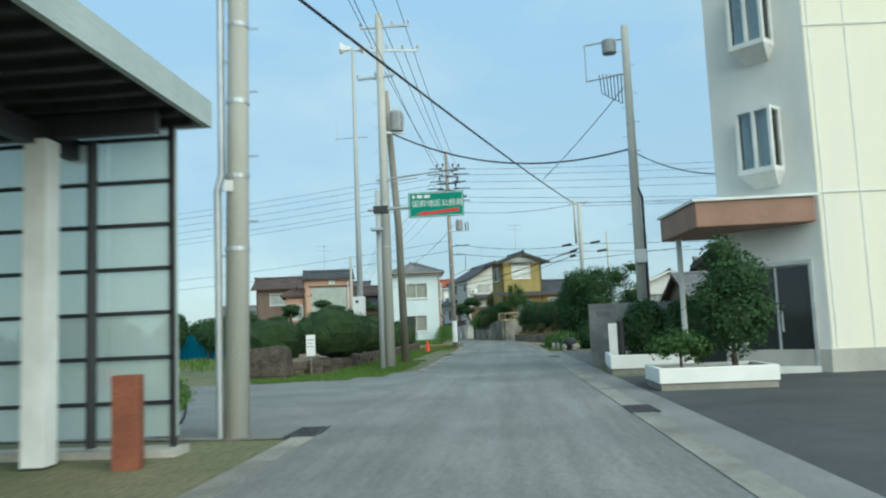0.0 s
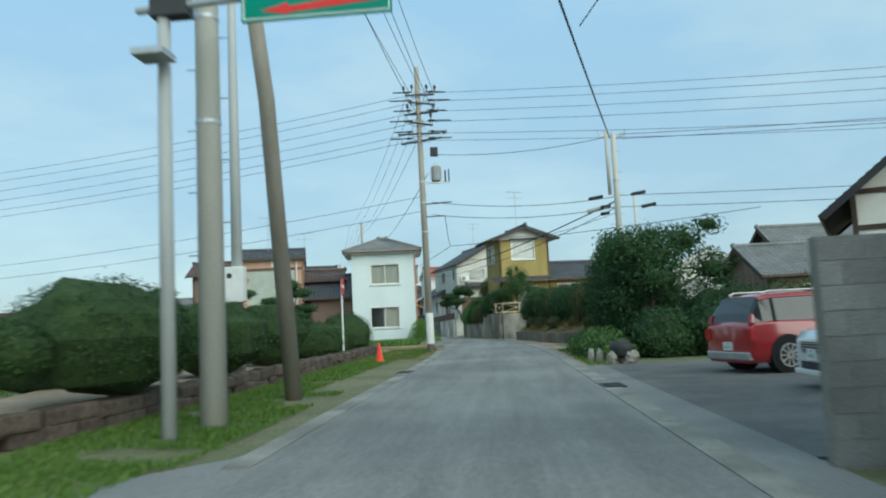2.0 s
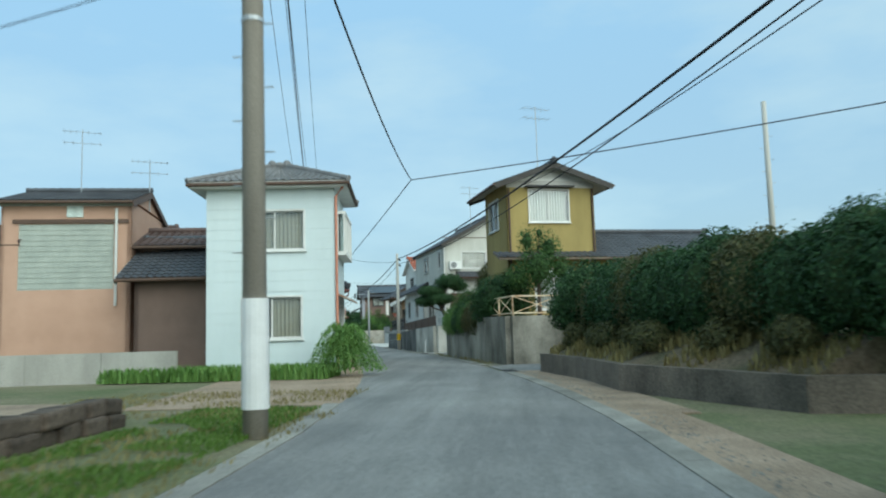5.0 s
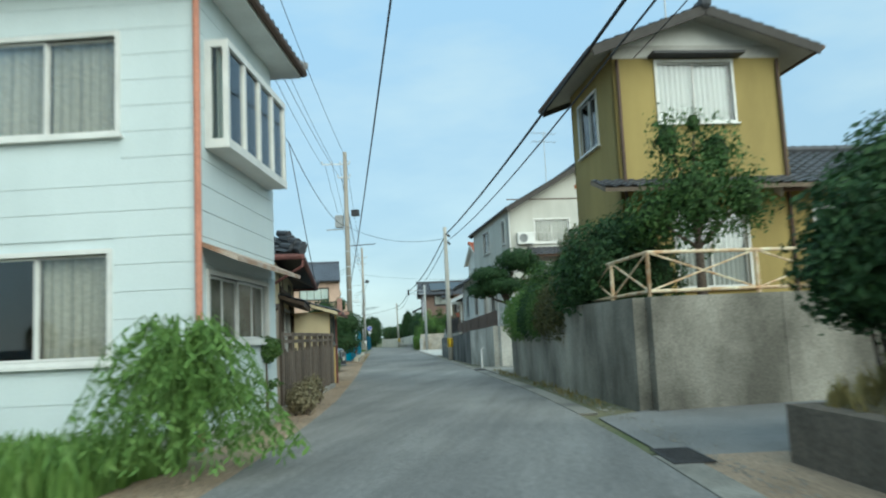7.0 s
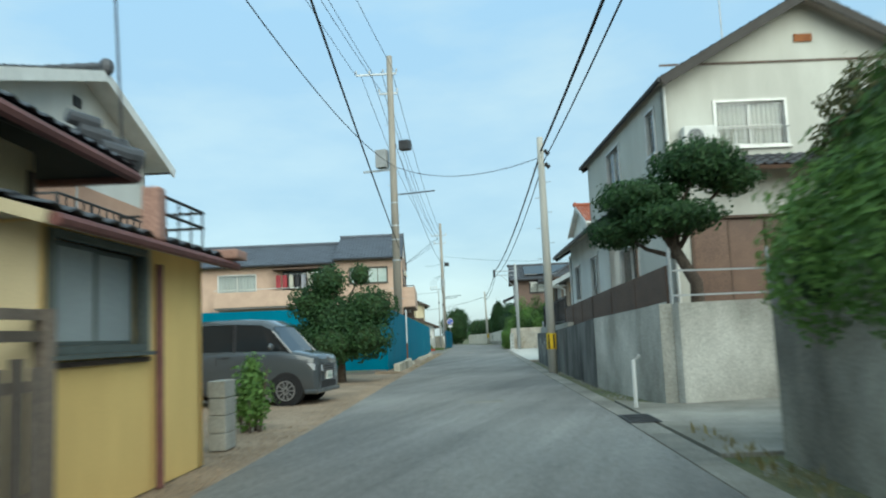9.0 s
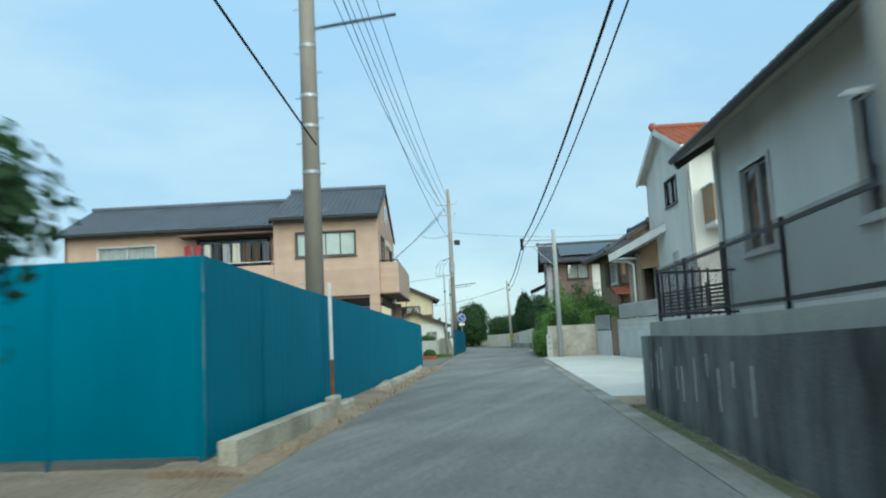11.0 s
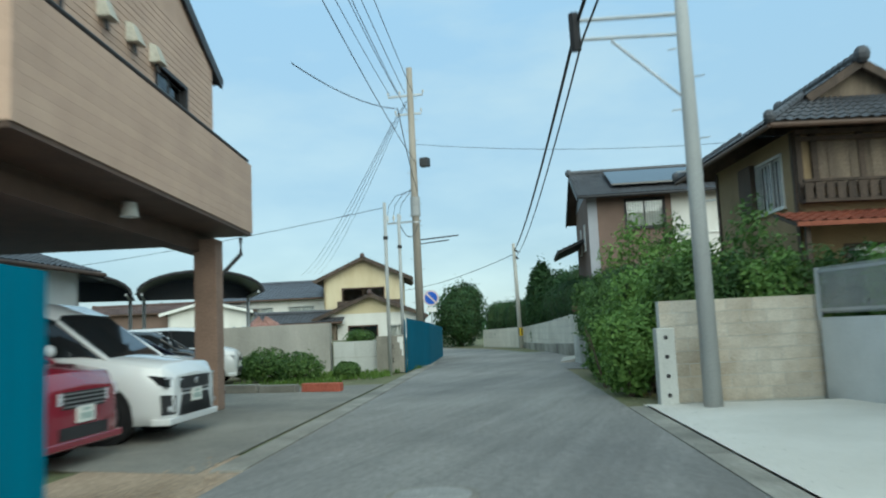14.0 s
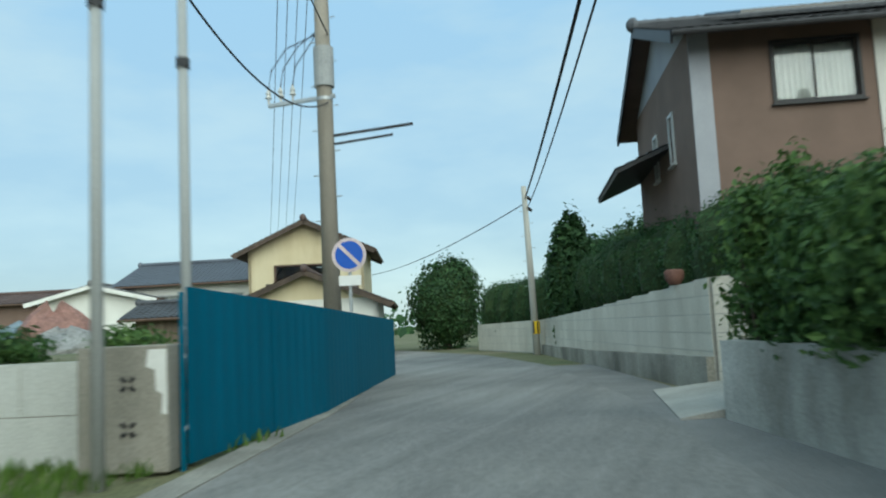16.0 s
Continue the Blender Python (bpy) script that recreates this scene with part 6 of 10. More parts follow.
def white_building():
    e = thing("building", "tall white rendered building with oriel windows and a brown porch canopy", "building", 0, 0, 0, 0)
    h = 11.0
    foot = [(7.0, 17.5), (5.3, 19.2), (6.6, 22.6), (16, 22.6), (16, 18.3)]
    part("wall", G().prism(foot[::1], 0, h), plaster_white, e)
    sm = lambda u, o, z: (7.0 + u * 0.9962 + o * 0.0872, 17.5 + u * 0.0872 - o * 0.9962, z)
    # cream layer on the south face only, coloured lighter to look sunlit
    part("side_render", bar(G(), sm, 0.02, 8.9, 0.002, 0.016, 0.5, h - 0.01), render_cream_sunlit, e)
    part("parapet", G().prism([(6.95, 17.4), (5.22, 19.15), (6.55, 22.7), (16.1, 22.7), (16.1, 18.2)], h, h + 0.3), trim_white, e)
    part("plinth", G().prism([(6.97, 17.43), (5.23, 19.17), (5.3, 19.3), (7.05, 17.6), (15.9, 18.4), (15.9, 18.22)], 0, 0.5), conc, e)
    for u_ in (0.12, 0.95, 2.4, 3.9, 5.4, 6.9):
        part("wall_rib", bar(G(), sm, u_, u_ + 0.03, 0.017, 0.03, 0.5, h), trim_white, e)
    for z in (3.95, 7.8):
        part("string_course", bar(G(), sm, 0.0, 8.9, 0.031, 0.045, z, z + 0.03), trim_white, e)
    # own frame of the slanted face: u along it, out towards the lane
    a, b = Vector((5.3, 19.2, 0)), Vector((7.0, 17.5, 0))
    du = (b - a).normalized()
    no = Vector((-du.y, du.x, 0)) * -1
    if no.x > 0:
        no = -no
    fm = lambda u, o, z: tuple(a + du * u + no * o + Vector((0, 0, z)))
    ub, ue, um = 0.88, 1.74, 1.28
    for z in (4.55, 7.55):
        ow = part("oriel_window", bar(G(), fm, ub, ue, 0, 0.5, z, z + 0.12), trim_white, e, "projecting white-framed window")
        part("head", bar(G(), fm, ub, ue, 0, 0.5, z + 1.45, z + 1.52), trim_white, ow)
        for u in (ub, um, ue - 0.07):
            part("mullion", bar(G(), fm, u, u + 0.07, 0.42, 0.5, z + 0.12, z + 1.45), trim_white, ow)
        for u in (ub, ue - 0.07):
            part("jamb", bar(G(), fm, u, u + 0.07, 0, 0.08, z + 0.12, z + 1.45), trim_white, ow)
        for u0, u1 in ((ub + 0.07, um), (um + 0.07, ue - 0.07)):
            part("pane", bar(G(), fm, u0, u1, 0.45, 0.46, z + 0.12, z + 1.45), pane_m, ow).visible_shadow = False
            part("curtain", bar(G(), fm, u0, u1, 0.30, 0.31, z + 0.12, z + 1.45), mat("curtain_blue", (0.42, 0.55, 0.62), (0.3, 0.42, 0.5), 5, 0.9, 0.1, streak=10), ow)
        for u0 in (ub + 0.03, ue - 0.04):
            part("pane", bar(G(), fm, u0, u0 + 0.01, 0.08, 0.42, z + 0.12, z + 1.45), pane_m, ow).visible_shadow = False
        lo = G()
        lo.hexa([fm(ub + 0.15, 0, z - 0.3), fm(ue - 0.15, 0, z - 0.3), fm(ue - 0.15, 0.05, z - 0.3), fm(ub + 0.15, 0.05, z - 0.3)], [fm(ub, 0, z - 0.002), fm(ue, 0, z - 0.002), fm(ue, 0.5, z - 0.002), fm(ub, 0.5, z - 0.002)])
        part("corbel", lo, trim_white, ow)
    cb = mat("canopy_brown", (0.3, 0.17, 0.12), (0.24, 0.135, 0.095), 1.5, 0.6, 0.1, 60)
    can = part("porch_canopy", G().prism([(4.3, 17.4), (6.9, 17.4), (5.6, 20.4), (4.1, 20.3)], 3.3, 3.88), cb, e, "brown sheet-metal porch canopy", bevel=0.03)
    part("canopy_edge", G().prism([(4.24, 17.34), (7.0, 17.34), (5.7, 20.46), (4.04, 20.36)], 3.88, 3.94), trim_white, can)
    part("post", G().tube([(4.45, 19.9, 0), (4.45, 19.9, 3.3)], 0.07, 12), conc_pale, can)
    dr = part("door", bar(G(), fm, 0.42, 0.5, 0.005, 0.09, 0.14, 2.4).hexa([fm(2.1, 0.09, 0.14), fm(2.18, 0.09, 0.14), fm(2.18, 0.005, 0.14), fm(2.1, 0.005, 0.14)], [fm(2.1, 0.09, 2.4), fm(2.18, 0.09, 2.4), fm(2.18, 0.005, 2.4), fm(2.1, 0.005, 2.4)]), alu, e, "aluminium framed glass entrance door")
    part("door_head", bar(G(), fm, 0.42, 2.18, 0.005, 0.09, 2.402, 2.5), alu, dr)
    for u in (0.5, 1.3):
        part("glass_leaf", bar(G(), fm, u + 0.04, u + 0.76, 0.03, 0.045, 0.2, 2.36), car_glass, dr)
        part("leaf_stile", bar(G(), fm, u, u + 0.04, 0.02, 0.06, 0.14, 2.4), alu, dr)
        part("pull_bar", bar(G(), fm, u + 0.1, u + 0.13, 0.06, 0.09, 0.9, 1.4), alu, dr)
    part("entry_step", G().prism([(4.3, 17.6), (6.9, 17.6), (5.3, 19.2), (5.4, 20.2), (4.3, 20.2)], 0, 0.14), conc_pale, e)


def rear_wing():
    x, y = P(98, 4.1)
    e = thing("house_wing", "white rear wing with dark eaves above the pale wall", "house", x, y, 1.05, 16.5)
    w, d = 3.0, 8.4
    volume(e, 0, 0, w, d, -0.2, 3.6, plaster_white, {"L": [(1.2, 2.4, 1.3, 2.6, W2), (5.0, 6.4, 1.3, 2.6, W2)]})
    gable(e, 0, 0, w, d, 3.6, 0.9, "y", 0.6, tile_dark, plaster_white, 0.5, under=curtain_beige, fascia=trim_black, mg=trim_black)
    part("rain_pipe", G().tube([(-0.06, d - 0.1, 0), (-0.06, d - 0.1, 3.2)], 0.04, 8), trim_white, e)


rear_wing()
white_house()
yellow_house()
gable_house_white()
old_house()
ochre_shed()
cream_house()
beige_house()
red_roof_house()
porch_wing()
dark_wood_house()
brown_house()
yellow_far_house()
orange_house()
white_building()

# ---- fences, walls, kerbs along the lane ----
sheet_fence("teal-blue ribbed steel hoarding on a low kerb", [P(101.0, -3.2), P(105, -3.22), P(109.5, -3.2), P(116, -3.18), (-20.72, 122.2)], 1.9, blue_sheet, tops=[2.3, 2.18, 2.08, 1.92, 1.76], base=0.1)
bank("sand_bank", "sandy bank at the foot of the hoarding", 100.5, 122.5, -2.5, -0.005, -3.1, 0.07, soil_m)
cast_wall("kerb_footing", "broken pale concrete footing under the hoarding", [P(105.2, -2.96), P(100.8, -2.99)], 0.3, mat("kerb_stone_pale", (0.56, 0.52, 0.42), (0.36, 0.33, 0.26), 1.6, 0.92, 0.5, 30, var=0.25, rnd=0.15), th=0.2, joint=1.4)
sheet_fence("teal-blue ribbed steel hoarding behind the yard", [(-31.0, 97.0), P(101.0, -3.25)], 2.0, blue_sheet, tops=[2.5, 2.3])
sheet_fence("blue ribbed steel hoarding beside the lane", [(-25.49, 140.12), (-26.3, 144.2), (-28.53, 151.6)], 1.5, blue_dark, tops=[1.64, 1.5, 1.36], base=0.03)
sheet_fence("blue sheet fence at the far side of the field", [(-62, 46), (-40, 44.5), (-21.3, 42.9), (-16, 42.6)], 1.5, blue_dark, tops=[1.5, 1.5, 1.5, 1.5])
cast_wall("retaining_wall", "stained grey concrete retaining wall", [(6.0, 73.2), (-0.3, 70.75), P(77, 2.74), P(82.15, 2.82)], [1.74, 1.74, 1.8, 1.8], conc_old)
cast_wall("retaining_wall", "pale concrete retaining wall with dark stains", [(-1.5, 89.8), (-4.7, 87.85), P(91, 2.56)], [1.6, 1.55, 1.42], conc_lime)
cast_wall("retaining_wall", "blackened concrete retaining wall with white lime streaks", [P(91, 2.56), P(93, 2.55), P(100, 2.5), (-10.36, 106.36), (-6.3, 107.9)], [1.42, 1.35, 1.15, 1.12, 1.12], conc_black)
cast_wall("wall_cap", "set-back grey concrete cap course", [P(96, 2.62), P(100, 2.6), (-10.24, 106.3), (-6.3, 107.8)], [1.42, 1.36, 1.34, 1.34], conc, th=0.16)
lime = thing("lime_streaks", "white lime streaks run down the blackened wall", "stain", kind="structure")
rs = random.Random(14)
pa, pb = Vector(P(100, 2.5)), Vector((-10.36, 106.36))
out = Vector((-(pb - pa).y, (pb - pa).x)).normalized() * 0.006
for k in range(11):
    c = pa.lerp(pb, (k + 0.5 + rs.uniform(-0.45, 0.45)) / 11) + out * 34.5
    along = (pb - pa).normalized()
    ln_, tp_, wd_ = rs.uniform(0.15, 0.6), rs.uniform(0.7, 0.97), rs.uniform(0.006, 0.02)
    lo_, hi_ = along * wd_ * 0.4, along * wd_
    z0_, z1_ = tp_ - ln_, tp_
    part("streak", G().hexa([(*(c - lo_), z0_), (*(c + lo_), z0_), (*(c + lo_ - out * 2), z0_), (*(c - lo_ - out * 2), z0_)], [(*(c - hi_), z1_), (*(c + hi_), z1_), (*(c + hi_ - out * 2), z1_), (*(c - hi_ - out * 2), z1_)]), conc_pale, lime)
tagged(part("passage", G().prism([P(82.35, 2.12), P(87.9, 2.12), (-4.9, 87.75), (-1.6, 89.7), (3, 91), (1, 86.3), (-1, 86.2), (-3.3, 83.2)], -0.03, 0.012), conc_dark), "worn grey concrete passage between the retaining walls", "pavement", kind="structure")
terrace("raised earth garden behind the retaining wall", [(-0.2, 71.1), (6, 73.5), (14, 78), (10, 90), (-1, 86), P(82.1, 3.0), P(77, 2.95)], 1.55)
terrace("raised earth yard behind the pale wall", [(-4.55, 88.15), (-1.5, 90.1), (10, 96), (6, 112), (-6.3, 107.6), (-10.1, 106.2), P(100, 2.8), P(93, 2.85)], 1.05)
terrace("raised earth garden of the new houses", [(-10.1, 121), (-5.7, 110.2), (4, 112), (2, 150), (-13, 150), (-13.6, 131.4), (-13.6, 129.4)], 1.4)
terrace("raised earth garden behind the overgrown wall", [(-13.6, 131.4), (-16.9, 130.7), (-17.3, 132.0), (-18.15, 135.3), (-19.3, 140.3), (-20.4, 143.45), (-19.3, 143.9), (-19.4, 146.5), (-20.7, 146.9), (-23.7, 154.2), (-26.5, 161.6), (-20, 166), (-8, 150)], 0.75)
cast_wall("garden_wall", "pale smooth rendered wall along the driveway", [(-6.0, 109.5), (-10.45, 120.5), (-13.65, 128.35)][::-1], 1.15, block_white, th=0.17, joint=3.2)
block_wall("garden_wall", "grey block courses on the pale wall", [(-5.91, 109.46), (-10.36, 120.46), (-13.56, 128.31)], 0.4, conc_pale, z0=1.15, cap=conc_pale)
block_wall("garden_wall", "weathered block wall across the driveway end", [(-17.2, 130.0), (-14.95, 130.85)], 1.5, block_m, mj=conc_pale)
cast_wall("garden_wall", "short pale rendered wall beside the gate", [(-14.1, 128.95), (-14.95, 130.6)][::-1], 1.15, block_white, th=0.16)
tagged(part("gate_post", G().box(-0.14, 0.14, -0.14, 0.14, -0.1, 1.75), wood_grey, bevel=0.01), "square brown gate post between the pale walls", "post").matrix_world = pose(-13.82, 128.75, 0, 0, 0, 22)
cast_wall("wall_footing", "stained brown concrete footing of the block wall", [(-21.04, 146.58), (-24.05, 153.98), (-26.95, 161.28)], [0.5, 0.36, 0.3], conc_old, th=0.14, joint=2.0)
cast_wall("retaining_wall", "grey rendered wall under the hedge", [(-17.55, 131.97), (-18.4, 135.27), (-19.55, 140.27), (-20.74, 143.4), (-19.4, 144.0)], [0.9, 0.9, 0.85, 0.85, 0.85], conc_lime)
block_wall("garden_wall", "pale grey block wall under the hedge", [(-19.6, 146.3), (-20.99, 146.6), (-24.0, 154.0), (-26.9, 161.3), (-31.2, 167.0)], [1.7, 1.7, 1.4, 1.2, 1.1], wall_beige, bl=1.2, bh=0.3, mj=conc)
apron = G().hexa([(-22.0, 146.7, -0.05), (-21.4, 143.25, -0.05), (-19.5, 144.1, -0.05), (-19.6, 146.2, -0.05)], [(-22.0, 146.7, 0.012), (-21.4, 143.25, 0.012), (-19.5, 144.1, 0.34), (-19.6, 146.2, 0.34)])
tagged(part("concrete_apron", apron, conc), "worn pale concrete ramp at the wall corner", "ramp", kind="structure")
block_wall("garden_wall", "low grey block wall behind the parking ground", [(-26.35, 140.05), (-27.75, 139.6)], [1.0, 1.0], conc_pale, bl=1.6, bh=0.5)
cast_wall("garden_wall", "weathered sheet-faced boundary wall", [(-27.85, 139.55), (-31.7, 139.0), (-44.0, 140.2)][::-1], [1.7, 1.6, 1.6], conc, joint=2.7)
tagged(part("wall_pillar", G().box(-0.42, 0.42, -0.14, 0.14, 0, 1.12), conc_dark, None, bevel=0.015), "square concrete wall pillar with pierced blocks", "pillar", kind="structure").matrix_world = pose(-25.95, 139.9, 0, 0, 0, 16)
wp = thing("pillar_facing", "pierced ornaments and peeled white paint on the pillar", "facing", -25.95, 139.9, 0, 16, kind="structure")
for cz in (0.78, 0.38):
    for k in range(4):
        a = radians(45 + 90 * k)
        part("pierced_hole", G().beam((0.05 + 0.03 * math.cos(a), -0.143, cz + 0.03 * math.sin(a)), (0.05 + 0.085 * math.cos(a), -0.143, cz + 0.085 * math.sin(a)), 0.012, 0.035), trim_black, wp)
part("peeled_paint", G().add([(0.24, -0.144, 1.08), (0.41, -0.144, 1.08), (0.41, -0.144, 0.5), (0.36, -0.144, 0.52), (0.37, -0.144, 0.68), (0.31, -0.144, 0.72), (0.3, -0.144, 0.9), (0.22, -0.144, 0.93)], [(0, 1, 2, 3, 4, 5, 6, 7)]), trim_white, wp)
block_wall("garden_wall", "dark grey block wall", [(2.42, 23.17), (9.5, 23.6)], 1.84, block_grey)
cast_wall("low_wall", "low brown retaining wall under the hedge", [(5.2, 53.8), (3.9, 54.0), P(58, 3.0), P(61.6, 3.1), P(65.4, 2.85), (3.6, 66.8)][::-1], [0.5, 0.52, 0.52, 0.52, 0.5, 0.5], mat("wall_brown", (0.2, 0.165, 0.13), (0.09, 0.078, 0.062), 1.0, 0.92, 0.4, 25, streak=1.5, var=0.3), th=0.25)
eb = G()
foot = [(4.05, 54.15), P(58, 3.12), P(61.6, 3.22), P(65.3, 2.98)]
head = [(5.0, 54.2), (3.15, 58.4), (2.5, 62.0), (2.05, 65.6)]
for i in range(3):
    for k in range(6):
        f0, f1 = (Vector(foot[i]).lerp(Vector(foot[i + 1]), q) for q in (k / 6, (k + 1) / 6))
        h0, h1 = (Vector(head[i]).lerp(Vector(head[i + 1]), q) for q in (k / 6, (k + 1) / 6))
        w0, w1 = (0.06 * math.sin((6 * i + q) * 1.7) for q in (k, k + 1))
        eb.hexa([(*f0, -0.1), (*f1, -0.1), (*h1, -0.1), (*h0, -0.1)], [(*f0, 0.47), (*f1, 0.47), (*h1, 1.02 + w1), (*h0, 1.02 + w0)])
        eb.hexa([(*h0, -0.1), (*h1, -0.1), (h1.x + 4, h1.y, -0.1), (h0.x + 4, h0.y, -0.1)], [(*h0, 1.02 + w0), (*h1, 1.02 + w1), (h1.x + 4, h1.y, 1.1), (h0.x + 4, h0.y, 1.1)])
tagged(part("earth_bank", eb, bank_m), "bare brown earth bank rising behind the low wall", "soil", kind="structure")
terrace("earth bank behind the low wall", [(5.2, 54.0), (4.0, 54.3), P(58, 3.15), P(61.6, 3.25), P(65.3, 3.0), (3.6, 66.6), (14, 68.4), (14, 54)], 0.44)
cast_wall("low_wall", "grey boundary wall beside the white house", [(-24, 63.6), (-10.5, 65.4)], [0.9, 0.9], conc, th=0.12)
slabs("gutter_left", "concrete gutter slabs", -8, 10, RL - 0.3, RL, gutter_m)
slabs("gutter_left", "concrete gutter slabs", 24, 57, RL - 0.3, RL, gutter_m)
slabs("gutter_right", "concrete gutter slabs", -8, 66, RR, RR + 0.32, gutter_m)
slabs("gutter_right", "concrete gutter slabs", 70, 129, RR, RR + 0.3, gutter_m)
slabs("gutter_left", "concrete gutter slabs", 125, 152, RL - 0.33, RL, gutter_m)


def grate(x, y, rz):
    e = thing("drain_cover", "dark steel drain grating set in the gutter", "drain cover", x, y, 0.013, rz, "drain covers")
    part("rim", G().box(-0.45, 0.45, -0.2, -0.17, 0, 0.012).box(-0.45, 0.45, 0.17, 0.2, 0, 0.012).box(-0.45, -0.42, -0.17, 0.17, 0, 0.012).box(0.42, 0.45, -0.17, 0.17, 0, 0.012), iron, e)
    for i in range(14):
        part("bar", G().box(-0.4 + i * 0.06, -0.37 + i * 0.06, -0.17, 0.17, 0, 0.01), iron, e)


for y_, o_ in ((11.6, 1.95), (31.0, 1.97), (65.9, 2.0), (85.2, 1.95), (10.2, -2.65), (37.5, -2.66)):
    grate(*P(y_, o_), heading(y_) + 90)

# kerb stones under the long hoarding
rng = random.Random(8)
kerb = thing("kerb_stones", "rough pale kerb stones under the hoarding", "kerb", kind="structure")
kerb_m = mat("kerb_stone_pale", (0.56, 0.52, 0.42), (0.36, 0.33, 0.26), 1.6, 0.92, 0.5, 30, var=0.25, rnd=0.15)
for i in range(32):
    y_ = 105.6 + i * 0.52
    if 107.4 < y_ < 111.0 or rng.random() < 0.06:
        continue
    x0, y0 = P(y_, -2.99) if y_ < 119 else P(y_, -2.99 - 0.28 * ((y_ - 119) / 3.2) ** 2)
    big = 105.7 < y_ < 106.6
    hh = 0.33 if big else 0.15 + 0.05 * rng.random()
    g = G().box(-0.25, 0.25, -0.1 - 0.04 * rng.random(), 0.09, -0.05, hh)
    o = part("stone", g, kerb_m, kerb, bevel=0.035)
    o.matrix_world = pose(x0, y0, 0, rng.uniform(-4, 4), rng.uniform(-4, 4), heading(y_) + 90 + rng.uniform(-6, 6))

# low stone wall of the clipped garden
stones = thing("stone_wall", "low dark stone wall round the clipped garden", "wall", kind="structure")
line_pts = [(-7.6, 23.6), (-6.6, 24.6), (-6.05, 28), (-5.95, 40.5), (-6.0, 46), (-6.4, 54)]
for (xa, ya), (xb, yb) in zip(line_pts, line_pts[1:]):
    n = max(1, int(math.hypot(xb - xa, yb - ya) / 0.55))
    for i in range(n):
        for lay in range(2):
            k = (i + 0.5 + 0.3 * rng.uniform(-1, 1)) / n
            g = G().box(-0.26 - 0.08 * rng.random(), 0.26 + 0.08 * rng.random(), -0.2, 0.2, -0.115 - 0.02 * rng.random(), 0.115 + 0.02 * rng.random())
            o = part("stone", g, stone_m, stones, bevel=0.05)
            o.matrix_world = pose(xa + (xb - xa) * k + rng.uniform(-0.05, 0.05), ya + (yb - ya) * k, 0.07 + 0.22 * lay, rng.uniform(-6, 6), rng.uniform(-6, 6), math.degrees(math.atan2(yb - ya, xb - xa)))
tagged(part("garden_bed", G().prism([(-7.8, 23.9), (-6.7, 24.8), (-6.15, 28), (-6.05, 40.5), (-6.1, 46), (-6.5, 54.2), (-14, 55), (-12, 40), (-8.4, 26.8)], -0.02, 0.3), soil_m), "raised earth bed behind the stone wall", "ground", kind="structure")
bo = G().hexa([(-0.7, -0.5, 0), (0.72, -0.55, 0), (0.75, 0.5, 0), (-0.72, 0.55, 0)], [(-0.6, -0.38, 0.98), (0.52, -0.45, 1.06), (0.64, 0.4, 1.02), (-0.57, 0.42, 0.92)])
tagged(part("boulder", bo, mat("boulder_brown", (0.1, 0.078, 0.06), (0.045, 0.036, 0.03), 2.5, 0.95, 0.9, 12, var=0.35), bevel=0.16), "large dark brown boulder on the grass corner", "boulder").matrix_world = pose(-7.35, 23.2, -0.05)


wood_fence_m = mat("wood_fence_grey", (0.19, 0.155, 0.125), (0.1, 0.082, 0.068), 3.0, 0.88, 0.4, 30, streak=8, var=0.25, rnd=0.25)


def wood_fence():
    """Dark picket fence with two top rails along the old house."""
    e = thing("picket_fence", "grey-brown weathered wooden picket fence with top rails", "fence")
    ys = [73.0 + i * 1.0 for i in range(8)]
    off = lambda y_: -3.3 + 0.33 * (y_ - 73) / 6.1
    for y_ in ys:
        x, y = P(y_, off(y_))
        part("post", G().box(x - 0.05, x + 0.05, y - 0.05, y + 0.05, -0.1, 1.5), wood_fence_m, e)
    for a, b in zip(ys, ys[1:]):
        for z in (0.3, 1.0, 1.32, 1.46):
            part("rail", G().beam((*P(a, off(a)), z), (*P(b, off(b)), z), 0.05, 0.07), wood_fence_m, e)
        for k in range(5):
            y_ = a + 0.07 + k * 0.185
            x, y = P(y_, off(y_) + 0.04)
            x2, y2 = P(y_ + 0.14, off(y_) + 0.04)
            top_z = 1.18 if k % 2 else 1.12
            part("picket", G().hexa([(x, y, 0.12), (x2, y2, 0.12), (x2 - 0.02, y2, 0.12), (x - 0.02, y, 0.12)], [(x, y, top_z), (x2, y2, top_z), (x2 - 0.02, y2, top_z), (x - 0.02, y, top_z)]), wood_fence_m, e)
    tagged(part("fence_footing", G().beam((*P(72.8, -3.31), 0.0), (*P(80.0, -2.93), 0.0), 0.2, 0.2), conc), "low concrete footing under the picket fence", "footing", kind="structure")


